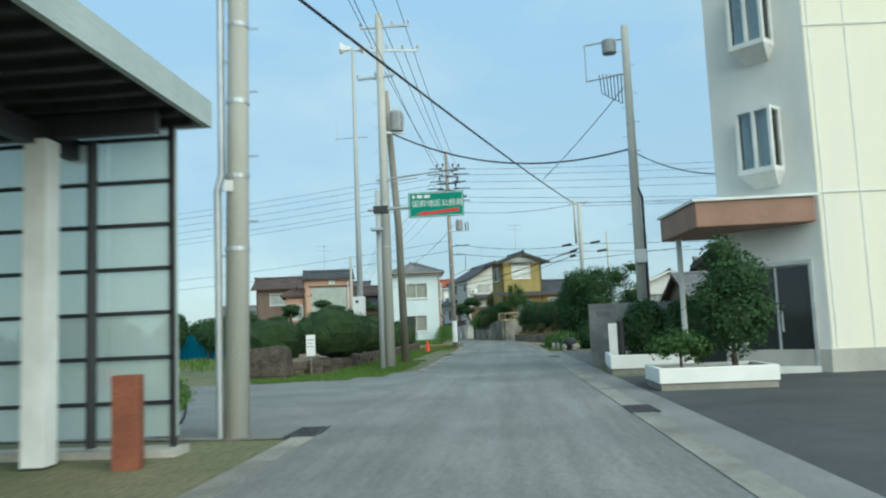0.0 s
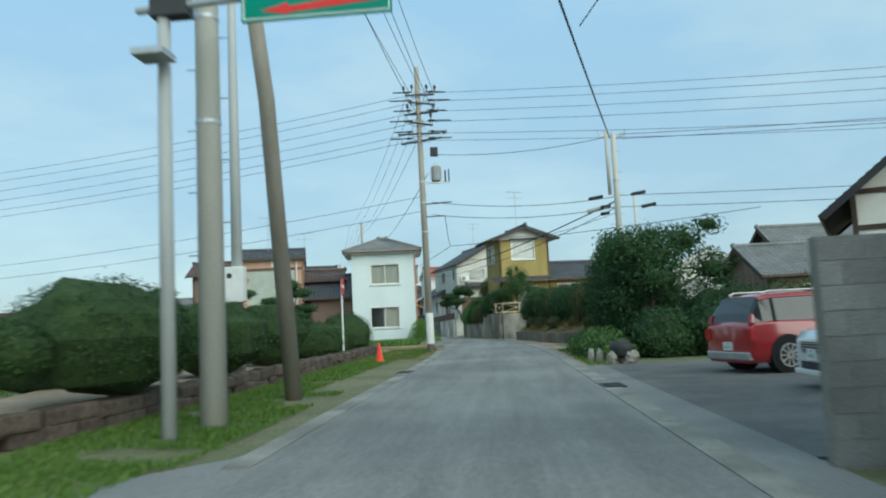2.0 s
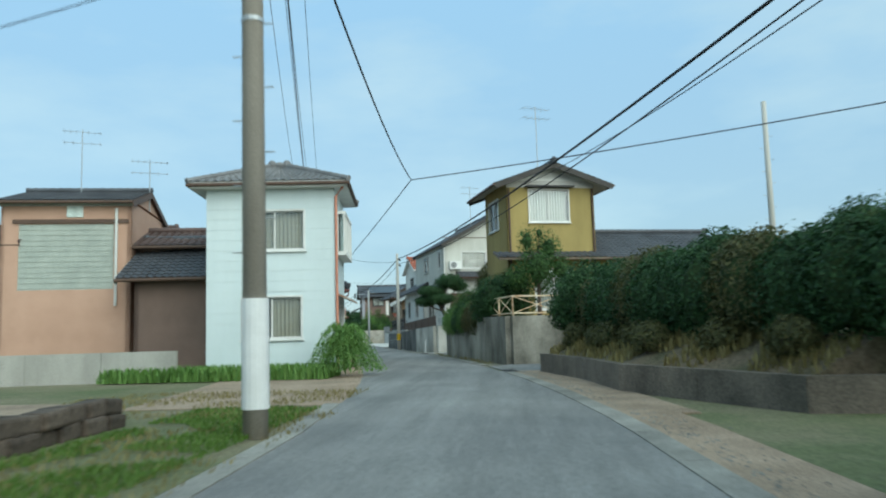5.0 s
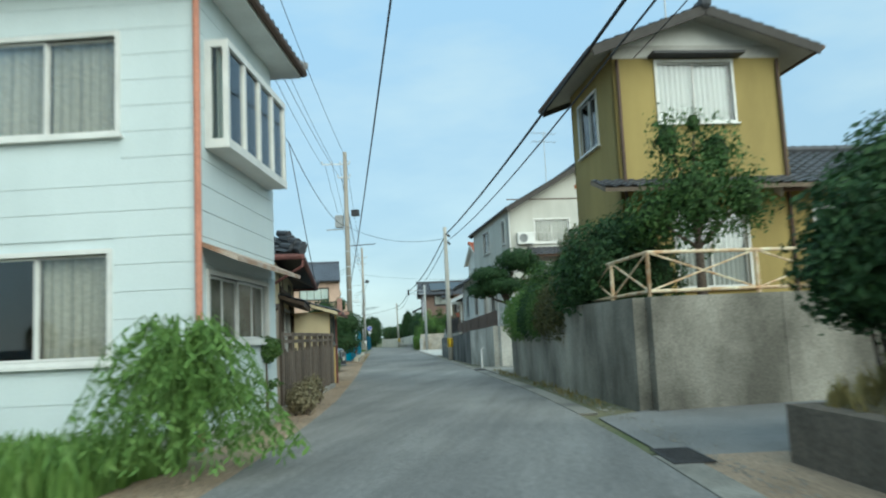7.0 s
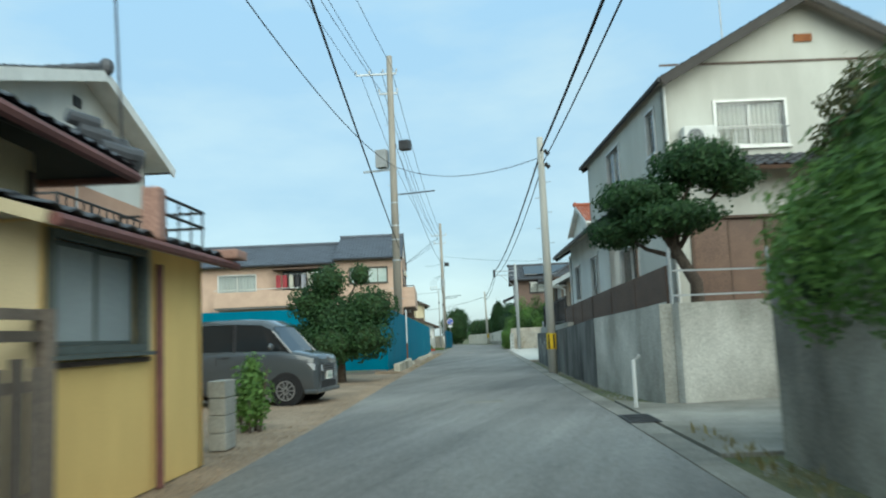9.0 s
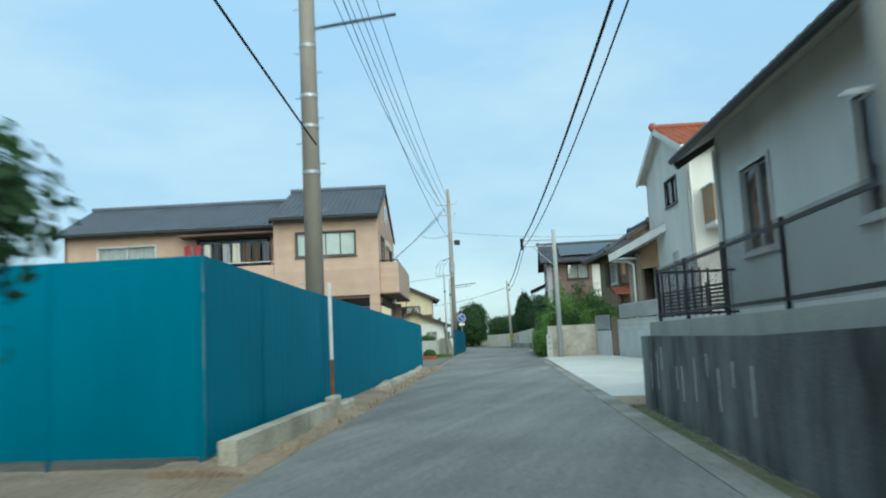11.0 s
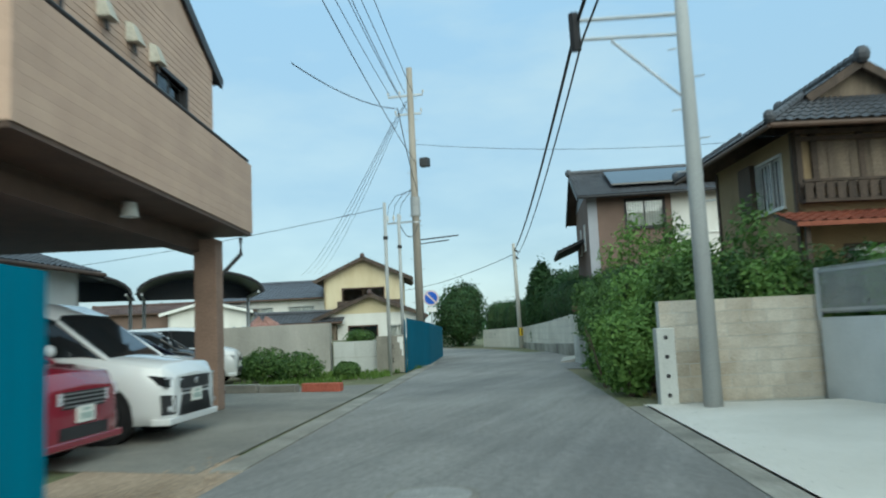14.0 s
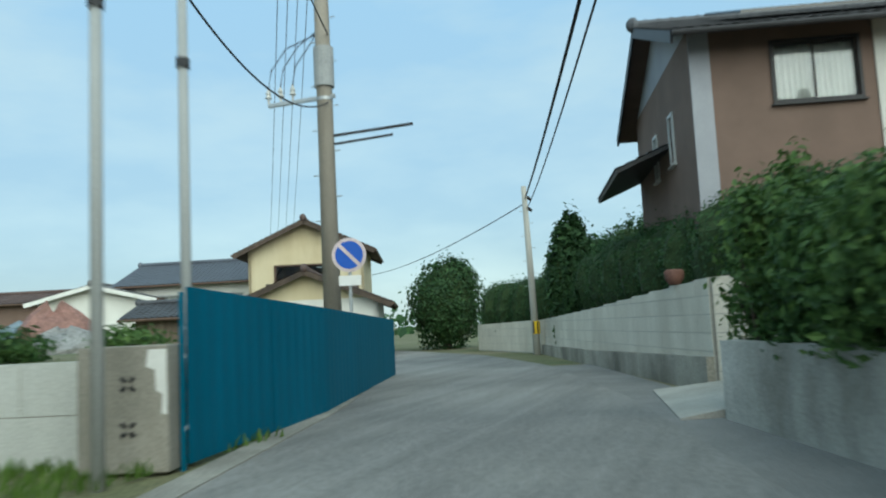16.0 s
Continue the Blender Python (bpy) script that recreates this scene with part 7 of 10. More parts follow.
def board_gate():
    e = thing("board_gate", "weathered grey-brown vertical board gate", "gate")
    for k in range(9):
        y_ = 71.35 + k * 0.17
        x, y = P(y_, -3.3)
        x2, y2 = P(y_ + 0.16, -3.3)
        z = 1.86 + 0.03 * (k % 3)
        part("board", G().hexa([(x, y, 0.08), (x2, y2, 0.08), (x2 - 0.03, y2, 0.08), (x - 0.03, y, 0.08)], [(x, y, z), (x2, y2, z), (x2 - 0.03, y2, z), (x - 0.03, y, z)]), wood_pale, e)
    for y_ in (71.3, 72.95):
        x, y = P(y_, -3.36)
        part("post", G().box(x - 0.06, x + 0.06, y - 0.06, y + 0.06, -0.1, 2.05), wood_dark, e)
    part("top_rail", G().beam((*P(71.25, -3.36), 2.0), (*P(73.0, -3.36), 2.0), 0.09, 0.07), wood_dark, e)


wood_fence()
board_gate()


def pipe_rail(label, pts, z0, h, m, diag=True):
    """Welded pipe railing with crossed braces."""
    e = thing("railing", label, "railing")
    for (p, q) in zip(pts, pts[1:]):
        ln = math.hypot(q[0] - p[0], q[1] - p[1])
        n = max(1, round(ln / 1.6))
        for i in range(n + 1):
            k = i / n
            x, y = p[0] + (q[0] - p[0]) * k, p[1] + (q[1] - p[1]) * k
            part("post", G().tube([(x, y, z0 - 0.1), (x, y, z0 + h)], 0.035, 8), m, e)
        for z in (z0 + 0.12, z0 + h):
            part("rail", G().tube([(*p, z), (*q, z)], 0.03, 8), m, e)
        if diag:
            for i in range(n):
                a = [p[j] + (q[j] - p[j]) * i / n for j in (0, 1)]
                b = [p[j] + (q[j] - p[j]) * (i + 1) / n for j in (0, 1)]
                part("brace", G().tube([(*a, z0 + 0.12), (*b, z0 + h)], 0.018, 6), m, e)
                part("brace", G().tube([(*a, z0 + h), (*b, z0 + 0.12)], 0.018, 6), m, e)


pipe_rail("rusty cream-painted pipe railing on the concrete wall", [P(73.8, 2.85), (-0.2, 70.95), (3.4, 72.4)], 1.72, 0.75, paint_cream)


def slat_fence(label, pts, z0s, h, m, vertical=True, pitch=0.11, board=0.085):
    e = thing("slat_fence", label, "fence")
    for k, (p, q) in enumerate(zip(pts, pts[1:])):
        ln = math.hypot(q[0] - p[0], q[1] - p[1])
        d = ((q[0] - p[0]) / ln, (q[1] - p[1]) / ln)
        za, zb = z0s[k], z0s[k + 1]
        zz = lambda u: za + (zb - za) * u / ln
        n = max(1, round(ln / 1.9))
        for i in range(n + 1):
            u = ln * i / n
            part("post", G().tube([(p[0] + d[0] * u, p[1] + d[1] * u, zz(u) - 0.05), (p[0] + d[0] * u, p[1] + d[1] * u, zz(u) + h)], 0.03, 8), m, e)
        if vertical:
            for z in (0.1, h - 0.06):
                part("rail", G().beam((*p, za + z), (*q, zb + z), 0.03, 0.04), m, e)
            for i in range(int(ln / pitch)):
                u = (i + 0.5) * pitch
                x, y = p[0] + d[0] * u, p[1] + d[1] * u
                part("slat", G().hexa([(x - d[0] * board / 2, y - d[1] * board / 2, zz(u) + 0.05), (x + d[0] * board / 2, y + d[1] * board / 2, zz(u) + 0.05), (x + d[0] * board / 2 - d[1] * 0.012, y + d[1] * board / 2 + d[0] * 0.012, zz(u) + 0.05), (x - d[0] * board / 2 - d[1] * 0.012, y - d[1] * board / 2 + d[0] * 0.012, zz(u) + 0.05)],
                                      [(x - d[0] * board / 2, y - d[1] * board / 2, zz(u) + h), (x + d[0] * board / 2, y + d[1] * board / 2, zz(u) + h), (x + d[0] * board / 2 - d[1] * 0.012, y + d[1] * board / 2 + d[0] * 0.012, zz(u) + h), (x - d[0] * board / 2 - d[1] * 0.012, y - d[1] * board / 2 + d[0] * 0.012, zz(u) + h)]), m, e)
        else:
            for i in range(int(h / pitch)):
                z = 0.08 + i * pitch
                part("slat", G().beam((*p, za + z), (*q, zb + z), 0.02, board), m, e)


slat_fence("brown close-slatted fence on the pale retaining wall", [(-4.75, 88.1), P(93, 2.7), P(98, 2.67)], [1.55, 1.36, 1.25], 0.62, trim_brown, pitch=0.075, board=0.07)
slat_fence("grey pipe laundry rail above the retaining wall", [(-4.7, 88.05), (-1.6, 89.95)], [1.6, 1.62], 0.85, steel, vertical=False, pitch=0.4, board=0.03)
slat_fence("dark iron fence of upright bars", [P(98, 2.68), P(100, 2.66), (-10.2, 106.2), (-6.4, 107.7)], [1.4, 1.37, 1.35, 1.35], 0.85, trim_black, pitch=0.13, board=0.022)
slat_fence("black slatted aluminium fence on the pale block wall", [(-5.91, 109.46), (-10.36, 120.46), (-11.4, 123.0)], [1.62, 1.62, 1.62], 0.95, trim_black, vertical=False, pitch=0.12, board=0.075)
slat_fence("grey mesh fence on the pale block wall", [(-11.4, 123.0), (-13.5, 128.2)], [1.62, 1.62], 0.66, steel, pitch=0.07, board=0.025)

slat_fence("grey mesh fence on the short pale wall", [(-14.1, 128.95), (-14.95, 130.6)], [1.16, 1.16], 0.72, steel, pitch=0.07, board=0.025)

# ---- bicycle shelter beside the lane ----


def shelter():
    e = thing("shelter", "open-sided shelter with a ribbed steel roof and translucent sheet walls", "shelter", -4.0, 8.9, 0, 0)
    # own x leftwards is negative; own y towards the start of the lane is negative
    part("roof_beam", G().box(-9.0, 0.1, -0.6, -0.48, 3.68, 3.95), trim_black, e)
    part("roof_beam", G().box(-1.3, -1.15, -9.0, 0.2, 3.55, 3.8), trim_black, e)
    for i in range(22):
        y_ = -9.0 + i * 0.43
        part("roof_rib", G().box(-9.0, 0.25, y_, y_ + 0.07, 3.92, 4.02), iron, e)
    part("roof_sheet", G().box(-9.0, 0.3, -9.2, 0.3, 4.02, 4.06), iron, e)
    fas = mat("fascia_pale", (0.45, 0.5, 0.48), (0.36, 0.41, 0.39), 1.0, 0.5, 0.05, 60)
    part("fascia", G().box(0.3, 0.38, -9.25, 0.38, 3.96, 4.3), fas, e, "pale grey-green metal fascia")
    part("fascia", G().box(-9.0, 0.3, 0.3, 0.38, 3.96, 4.3), fas, e)
    part("post", G().box(-1.28, -1.02, -0.9, -0.64, 0, 3.6), trim_white, e, "white-painted square steel post")
    part("post", G().box(-1.28, -1.02, -6.4, -6.14, 0, 3.6), trim_white, e, "white-painted square steel post")
    part("down_pipe", G().tube([(-0.85, -0.25, 0.1), (-0.85, -0.25, 3.7)], 0.06, 10), trim_black, e)
    for i in range(10):
        x0 = -8.6 + i * 0.87
        part("wall_sheet", G().box(x0, x0 + 0.86, -0.012, 0.0, 0.18, 3.85), poly_m, e)
    for k in range(7):
        z = 0.55 + k * 0.53
        part("batten", G().box(-8.7, 0.04, -0.05, -0.013, z, z + 0.05), trim_black, e)
    part("corner_post", G().box(0.0, 0.06, -0.05, 0.02, 0, 3.9), trim_black, e)
    part("footing", G().box(-8.8, 0.15, -0.25, 0.15, -0.1, 0.06), conc, e)


shelter()
tagged(part("wooden_post", G().box(-0.14, 0.14, -0.1, 0.1, -0.1, 0.95), mat("post_rust", (0.25, 0.09, 0.05), (0.17, 0.06, 0.035), 3, 0.8, 0.2), bevel=0.01), "short rust-brown square post", "post").matrix_world = pose(-4.05, 7.95, 0, 0, 0, 8)


def planter(x, y, rz, w, d, h=0.46):
    e = thing("planter", "low white concrete planter box", "planter", x, y, 0, rz, "white planters")
    g = G()
    t = 0.1
    g.box(0, w, 0, t, 0.12, h).box(0, w, d - t, d, 0.12, h).box(0, t, t, d - t, 0.12, h).box(w - t, w, t, d - t, 0.12, h)
    part("rim", g, mat("planter_white", (0.8, 0.79, 0.75), (0.7, 0.69, 0.65), 1.2, 0.7, 0.1, 60, var=0.05), e, bevel=0.012)
    part("soil", G().box(t, w - t, t, d - t, 0.0, h - 0.07), soil_m, e)
    part("base", G().box(0.03, w - 0.03, 0.03, d - 0.03, -0.05, 0.12), conc_dark, e)


planter(2.72, 14.5, 0, 2.15, 1.5, 0.4)
planter(2.5, 19.5, -4, 2.0, 2.5)


def pierced_pillar(x, y, rz, h):
    e = tagged(new("wall_pillar"), "pale weathered concrete pillar with a column of round holes", "pillar", kind="structure")
    e.matrix_world = pose(x, y, 0, 0, 0, rz)
    part("shaft", G().box(-0.13, 0.13, -0.13, 0.13, -0.1, h), conc_pale, e, bevel=0.012)
    for k in range(4):
        part("hole", G().tube([(0, -0.125, 0.14 + k * h * 0.25), (0, -0.1315, 0.14 + k * h * 0.25)], 0.032, 12), trim_black, e)


pierced_pillar(-17.12, 129.83, 16, 1.1)

tagged(part("road_apron", strip(139, 153, RR, 2.75, -0.02, -0.004), asphalt_old), "patched asphalt apron along the hedge wall", "road", kind="structure")
gravel_along("edge_gravel", "loose sand and grit along the lane edge", 57, 126, RL - 0.05, RL - 0.75, 60, 0.018, soil_m, 41)
gravel_along("edge_gravel", "loose sand and grit along the gutter", 36, 129, RR + 0.4, RR + 0.9, 30, 0.02, gutter_m, 42)
gravel_along("edge_gravel", "grit washed onto the asphalt edge", 20, 150, RR + 0.05, RR - 0.35, 25, 0.008, asphalt_old, 43)
gravel_along("edge_gravel", "grit washed onto the asphalt edge", 22, 150, RL - 0.05, RL + 0.35, 25, 0.008, asphalt_old, 44)


def manhole(x, y):
    e = thing("manhole_cover", "round worn steel manhole cover in the asphalt", "manhole cover", x, y, 0.001, 0, "manhole covers")
    part("ring", G().tube([(0, 0, -0.01), (0, 0, 0.006)], 0.36, 28), gutter_m, e)
    part("lid", G().tube([(0, 0, 0.0), (0, 0, 0.01)], 0.3, 28), mat("manhole_iron", (0.3, 0.29, 0.27), (0.2, 0.195, 0.18), 6.0, 0.6, 0.3, 60), e)


manhole(-18.41, 123.58)
tagged(part("road_patch", G().box(-0.35, 0.35, -0.2, 0.2, -0.02, 0.004), gutter_m), "small pale repair patch in the asphalt", "road", kind="structure").matrix_world = pose(-8.05, 88.65, 0, 0, 0, 16)

# ---- clipped bushes of the corner garden ----
CL = "dense green shrub clipped into a rounded mound"
for i, (x, y, z, r, rz_) in enumerate([(-6.45, 28.3, 0.58, 1.42, 0.96), (-6.45, 26.3, 0.85, 0.44, 0.4), (-7.2, 31.2, 0.5, 1.0, 0.8), (-7.0, 34.6, 0.5, 1.25, 0.9), (-7.1, 39.0, 0.5, 1.25, 0.92), (-7.0, 43.6, 0.25, 1.1, 0.75), (-7.1, 47.0, 0.25, 0.8, 0.7), (-7.1, 50.2, 0.2, 1.15, 1.0), (-10.2, 33, 0.3, 1.5, 1.0), (-10.5, 41, 0.3, 1.6, 1.1)]):
    shrub("clipped_shrub", CL, "shrub", x, y, z, [((0, 0, rz_ * 0.75), (r, r * 1.05, rz_))], 11000 if r > 0.9 else 4200, 0.032, leaf_clip, 10 + i, 0.93, "clipped shrubs", rough=0.25)


def layered_pine(x, y, z, h, seed, group="layered pines"):
    """Garden pine trained into flat cloud layers."""
    rng = random.Random(seed)
    blobs = [((0.0, 0.0, h), (0.55, 0.5, 0.24))]
    for k in range(5):
        a = rng.uniform(0, 6.28)
        d = rng.uniform(0.45, 0.95)
        blobs.append(((d * math.cos(a), d * math.sin(a), h * (0.45 + 0.11 * k)), (rng.uniform(0.4, 0.65), rng.uniform(0.4, 0.6), 0.2)))
    return shrub("garden_pine", "dark green garden pine trained in flat cloud layers", "tree", x, y, z, blobs, 5000, 0.05, leaf_dark, seed, 0.8, group, 0.09)


layered_pine(-9.3, 49.0, 0.2, 3.0, 31)
layered_pine(-11.2, 46.0, 0.2, 2.9, 32)
layered_pine(-12.4, 43.5, 0.2, 2.6, 33)
shrub("clipped_tree", "dark evergreen clipped into a tall block before the blue fence", "tree", -18.3, 41.3, 0, [((0, 0, 1.75), (0.62, 0.62, 1.0)), ((0, 0, 2.1), (0.6, 0.6, 0.6))], 6000, 0.06, leaf_dark, 251, 0.9, "", 0.07, rough=0.5)
for i, (x, y, h, r) in enumerate([(-22.3, 41.0, 1.9, 0.75), (-20.9, 41.4, 2.2, 0.6), (-24.4, 41.0, 2.0, 0.9), (-26.8, 41.3, 1.8, 0.8), (-16.5, 41.4, 1.9, 0.7), (-15.3, 41.2, 1.5, 0.65), (-29.5, 41.2, 2.3, 1.0)]):
    shrub("garden_tree", "small dark garden tree before the blue fence", "tree", x, y, 0, [((0, 0, h * 0.75), (r, r, h * 0.28)), ((r * 0.4, 0, h * 0.5), (r * 0.7, r * 0.7, h * 0.22))], 2600, 0.07, [leaf_dark, leaf_fresh][i % 2], 252 + i, 0.6, "trees before the blue fence", 0.05, rough=1.5)
for i, (x, y, h) in enumerate([(-22.0, 62.0, 3.6), (-24.2, 61.0, 3.0), (-33.5, 63.0, 2.9), (-29.5, 66.0, 3.0)]):
    shrub("garden_tree", "broad dark tree behind the blue fence", "tree", x, y, 0, [((0, 0, h * 0.72), (1.5, 1.3, h * 0.26)), ((1.2, 0, h * 0.55), (1.1, 1.0, h * 0.22)), ((-1.2, 0.2, h * 0.5), (1.1, 1.0, h * 0.25))], 3200, 0.11, leaf_dark, 262 + i, 0.75, "trees behind the blue fence", 0.12)
# right side of the first stretch
shrub("clipped_tree", "tall dense evergreen clipped into a rounded block", "tree", 4.25, 46.1, 0, [((0, 0, 2.2), (1.25, 1.3, 2.2)), ((0.2, 0.1, 3.2), (1.0, 1.0, 1.1))], 14000, 0.06, leaf_dark, 41, 0.9, "", 0.12)
shrub("garden_tree", "loose dark broadleaf tree with gaps in its crown", "tree", 5.0, 44.0, 0, [((0, 0, 3.2), (1.3, 1.3, 1.0)), ((-1.0, -0.5, 3.5), (0.9, 0.9, 0.8)), ((1.2, 0.3, 3.8), (1.0, 1.0, 0.7)), ((0.3, 1.0, 4.1), (0.7, 0.7, 0.5)), ((0.2, -1.0, 2.4), (1.1, 0.9, 0.7)), ((2.0, -0.6, 2.7), (0.8, 0.8, 0.7)), ((2.2, 0.2, 4.3), (0.6, 0.6, 0.4)), ((-0.9, 0.2, 1.6), (1.0, 0.9, 0.9))], 11000, 0.065, leaf_dark, 42, 0.5, "", 0.14, rough=1.6)
for i, (x, y, r, h, m) in enumerate([(2.9, 39.6, 0.7, 0.4, leaf_mid), (2.9, 41.2, 0.9, 0.5, leaf_mid), (3.1, 43.2, 0.95, 0.55, leaf_mid), (3.0, 45.3, 0.85, 0.45, leaf_mid), (4.6, 40.4, 1.1, 0.9, leaf_dark), (6.4, 40.2, 1.2, 1.0, leaf_dark), (8.2, 41.0, 1.3, 1.3, leaf_dark), (10.0, 41.5, 1.4, 1.5, leaf_red)]):
    shrub("shrub", "loose green shrub beside the lane", "shrub", x, y, 0, [((0, 0, h * 0.6), (r, r, h))], 4200, 0.055, m, 50 + i, 0.85, "lane-side shrubs")
for i, (x, y, r, h) in enumerate([(5.7, 46.8, 1.5, 1.5), (7.9, 46.0, 1.6, 1.5), (6.4, 44.6, 1.2, 1.1)]):
    shrub("shrub", "dense dark shrub below the garden tree", "shrub", x, y, 0, [((0, 0, h * 0.6), (r, r, h)), ((0.4, -0.3, h), (r * 0.6, r * 0.6, h * 0.5))], 7000, 0.055, leaf_dark, 58 + i, 0.85, "garden shrubs")
# hedge on the low bank
HEDGE = [(5.1, 53.6), (4.4, 55.6), (3.5, 57.6), (2.95, 59.6), (2.6, 61.5), (2.35, 63.4), (2.15, 65.2)]
for i in range(12):
    k = i * (len(HEDGE) - 1) / 11
    j = min(int(k), len(HEDGE) - 2)
    x, y = (HEDGE[j][q] + (HEDGE[j + 1][q] - HEDGE[j][q]) * (k - j) for q in (0, 1))
    h = 2.0 + 0.15 * math.sin(i * 2.1)
    shrub("hedge_shrub", "tall dark hedge shrub on the earth bank", "hedge", x + 0.35, y, 0.95, [((0, 0, h * 0.45), (0.85, 0.8, h * 0.52)), ((0.25, 0.2, h * 0.75), (0.7, 0.75, h * 0.3))], 6500, 0.045, [leaf_dark, leaf_dark, leaf_dark, leaf_red][i % 4], 60 + i, 0.82, "hedge on the low wall", rough=0.7)
for i in range(3):
    shrub("hedge_shrub", "tall dark hedge shrub behind the low wall", "hedge", 6.1 + i * 1.9, 64.8 + i * 0.6, 0.5, [((0, 0, 1.3), (1.2, 1.2, 1.3)), ((0.3, 0, 2.1), (0.8, 0.8, 0.8))], 7000, 0.06, [leaf_red, leaf_dark, leaf_dark][i], 75 + i, 0.78, "hedge on the low wall")
shrub("hedge_shrub", "big loose dark bush at the end of the low wall", "shrub", 1.75, 66.4, 0.5, [((0, 0, 1.5), (0.8, 0.8, 0.95)), ((0.3, 0.1, 2.1), (0.7, 0.7, 0.75)), ((0.9, 0.2, 1.7), (0.8, 0.9, 1.0)), ((-0.3, 0, 1.2), (0.6, 0.6, 0.55))], 14000, 0.05, leaf_dark, 79, 0.7, "hedge on the low wall")
# dry growth on the earth bank
bgr = random.Random(33)
bk = G()
for k in range(5200):
    i = bgr.randrange(3)
    q, s = bgr.random(), bgr.random() ** 0.7
    f = Vector(foot[i]).lerp(Vector(foot[i + 1]), q).lerp(Vector(head[i]).lerp(Vector(head[i + 1]), q), s)
    if noise.noise(Vector((f.x * 1.1, f.y * 1.1, 5))) > -0.15:
        blade(bk, f.x, f.y, bgr.uniform(0.06, 0.26), bgr, 0.46 + 0.55 * s)
tagged(part("bank_grass", bk, grass_dry), "dry grass and weeds on the earth bank", "grass", kind="stuff")
for i in range(7):
    k = (i + 0.5) / 7 * 2.999
    j = int(k)
    f = Vector(foot[j]).lerp(Vector(foot[j + 1]), k - j).lerp(Vector(head[j]).lerp(Vector(head[j + 1]), k - j), 0.55 + 0.2 * (i % 2))
    shrub("shrub", "straggly brownish shrub on the earth bank", "shrub", f.x, f.y, 0.72, [((0, 0, 0.3), (0.4, 0.5, 0.35))], 1800, 0.04, leaf_red, 220 + i, 0.4, "bank shrubs")
# garden of the mustard house
shrub("garden_tree", "feathery brownish green conifer in front of the mustard house", "tree", 0.85, 72.7, 1.5, [((0, 0, 2.1), (0.85, 0.8, 1.0)), ((-0.4, 0, 3.2), (0.4, 0.4, 0.6)), ((0.45, 0.1, 2.9), (0.5, 0.5, 0.7)), ((-0.75, 0, 1.8), (0.6, 0.6, 0.6)), ((0.9, 0.0, 2.0), (0.5, 0.5, 0.7)), ((0.1, 0.1, 3.5), (0.25, 0.25, 0.35))], 7500, 0.048, leaf_fresh, 81, 0.5, "", 0.08, rough=1.6)
shrub("garden_tree", "dense dark green evergreen in the terrace garden", "tree", -0.75, 74.0, 1.5, [((0, 0, 1.05), (0.95, 1.0, 0.95)), ((0.5, -0.2, 1.5), (0.7, 0.7, 0.6)), ((-0.4, 0.4, 0.7), (0.8, 0.8, 0.7)), ((0.8, 0.1, 0.8), (0.7, 0.7, 0.7))], 11000, 0.05, leaf_dark, 82, 0.75, "", 0.08)
for i in range(6):
    x, y = P(75.0 + i * 1.2, 3.05)
    shrub("overhanging_shrub", "loose green shrub hanging over the retaining wall", "shrub", x, y, 1.5, [((0, 0, 0.45), (0.75, 0.9, 0.6)), ((-0.45, 0, 0.1), (0.4, 0.75, 0.55)), ((0.7, 0.2, 0.8), (0.7, 0.7, 0.55))], 11000, 0.034, [leaf_red, leaf_red, leaf_mid, leaf_dark, leaf_light, leaf_light][i], 90 + i, 0.55, "shrubs over the retaining wall", low=-0.7)
shrub("garden_tree", "low spreading garden tree above the retaining wall", "tree", -1.9, 81.0, 1.5, [((0, 0, 1.05), (1.2, 1.3, 0.8)), ((-0.5, 0.4, 0.7), (1.0, 1.2, 0.7)), ((0.5, 0.2, 1.4), (0.8, 0.8, 0.5))], 8000, 0.055, leaf_mid, 97, 0.7, "", 0.1)
# pine of the white gabled house
shrub("garden_pine", "dark layered pine leaning over the retaining wall", "tree", -4.3, 90.6, 1.05, [((-0.9, 0.3, 2.7), (0.9, 0.9, 0.4)), ((0.2, 0.3, 3.3), (0.9, 0.8, 0.5)), ((-1.4, 0.6, 2.1), (0.7, 0.7, 0.35)), ((-0.3, -0.2, 2.2), (0.9, 0.8, 0.35)), ((0.8, 0.6, 3.0), (0.6, 0.6, 0.35))], 12000, 0.05, leaf_dark, 101, 0.75, "", 0.12)
shrub("garden_tree", "broadleaf tree with reddish young leaves by the white gabled house", "tree", -1.2, 88.6, 1.0, [((0, 0, 3.4), (1.0, 1.0, 0.9)), ((-0.5, 0.2, 2.9), (0.7, 0.7, 0.6)), ((0.6, -0.2, 2.7), (0.9, 0.9, 0.8))], 9000, 0.055, leaf_red, 102, 0.65, "", 0.09)
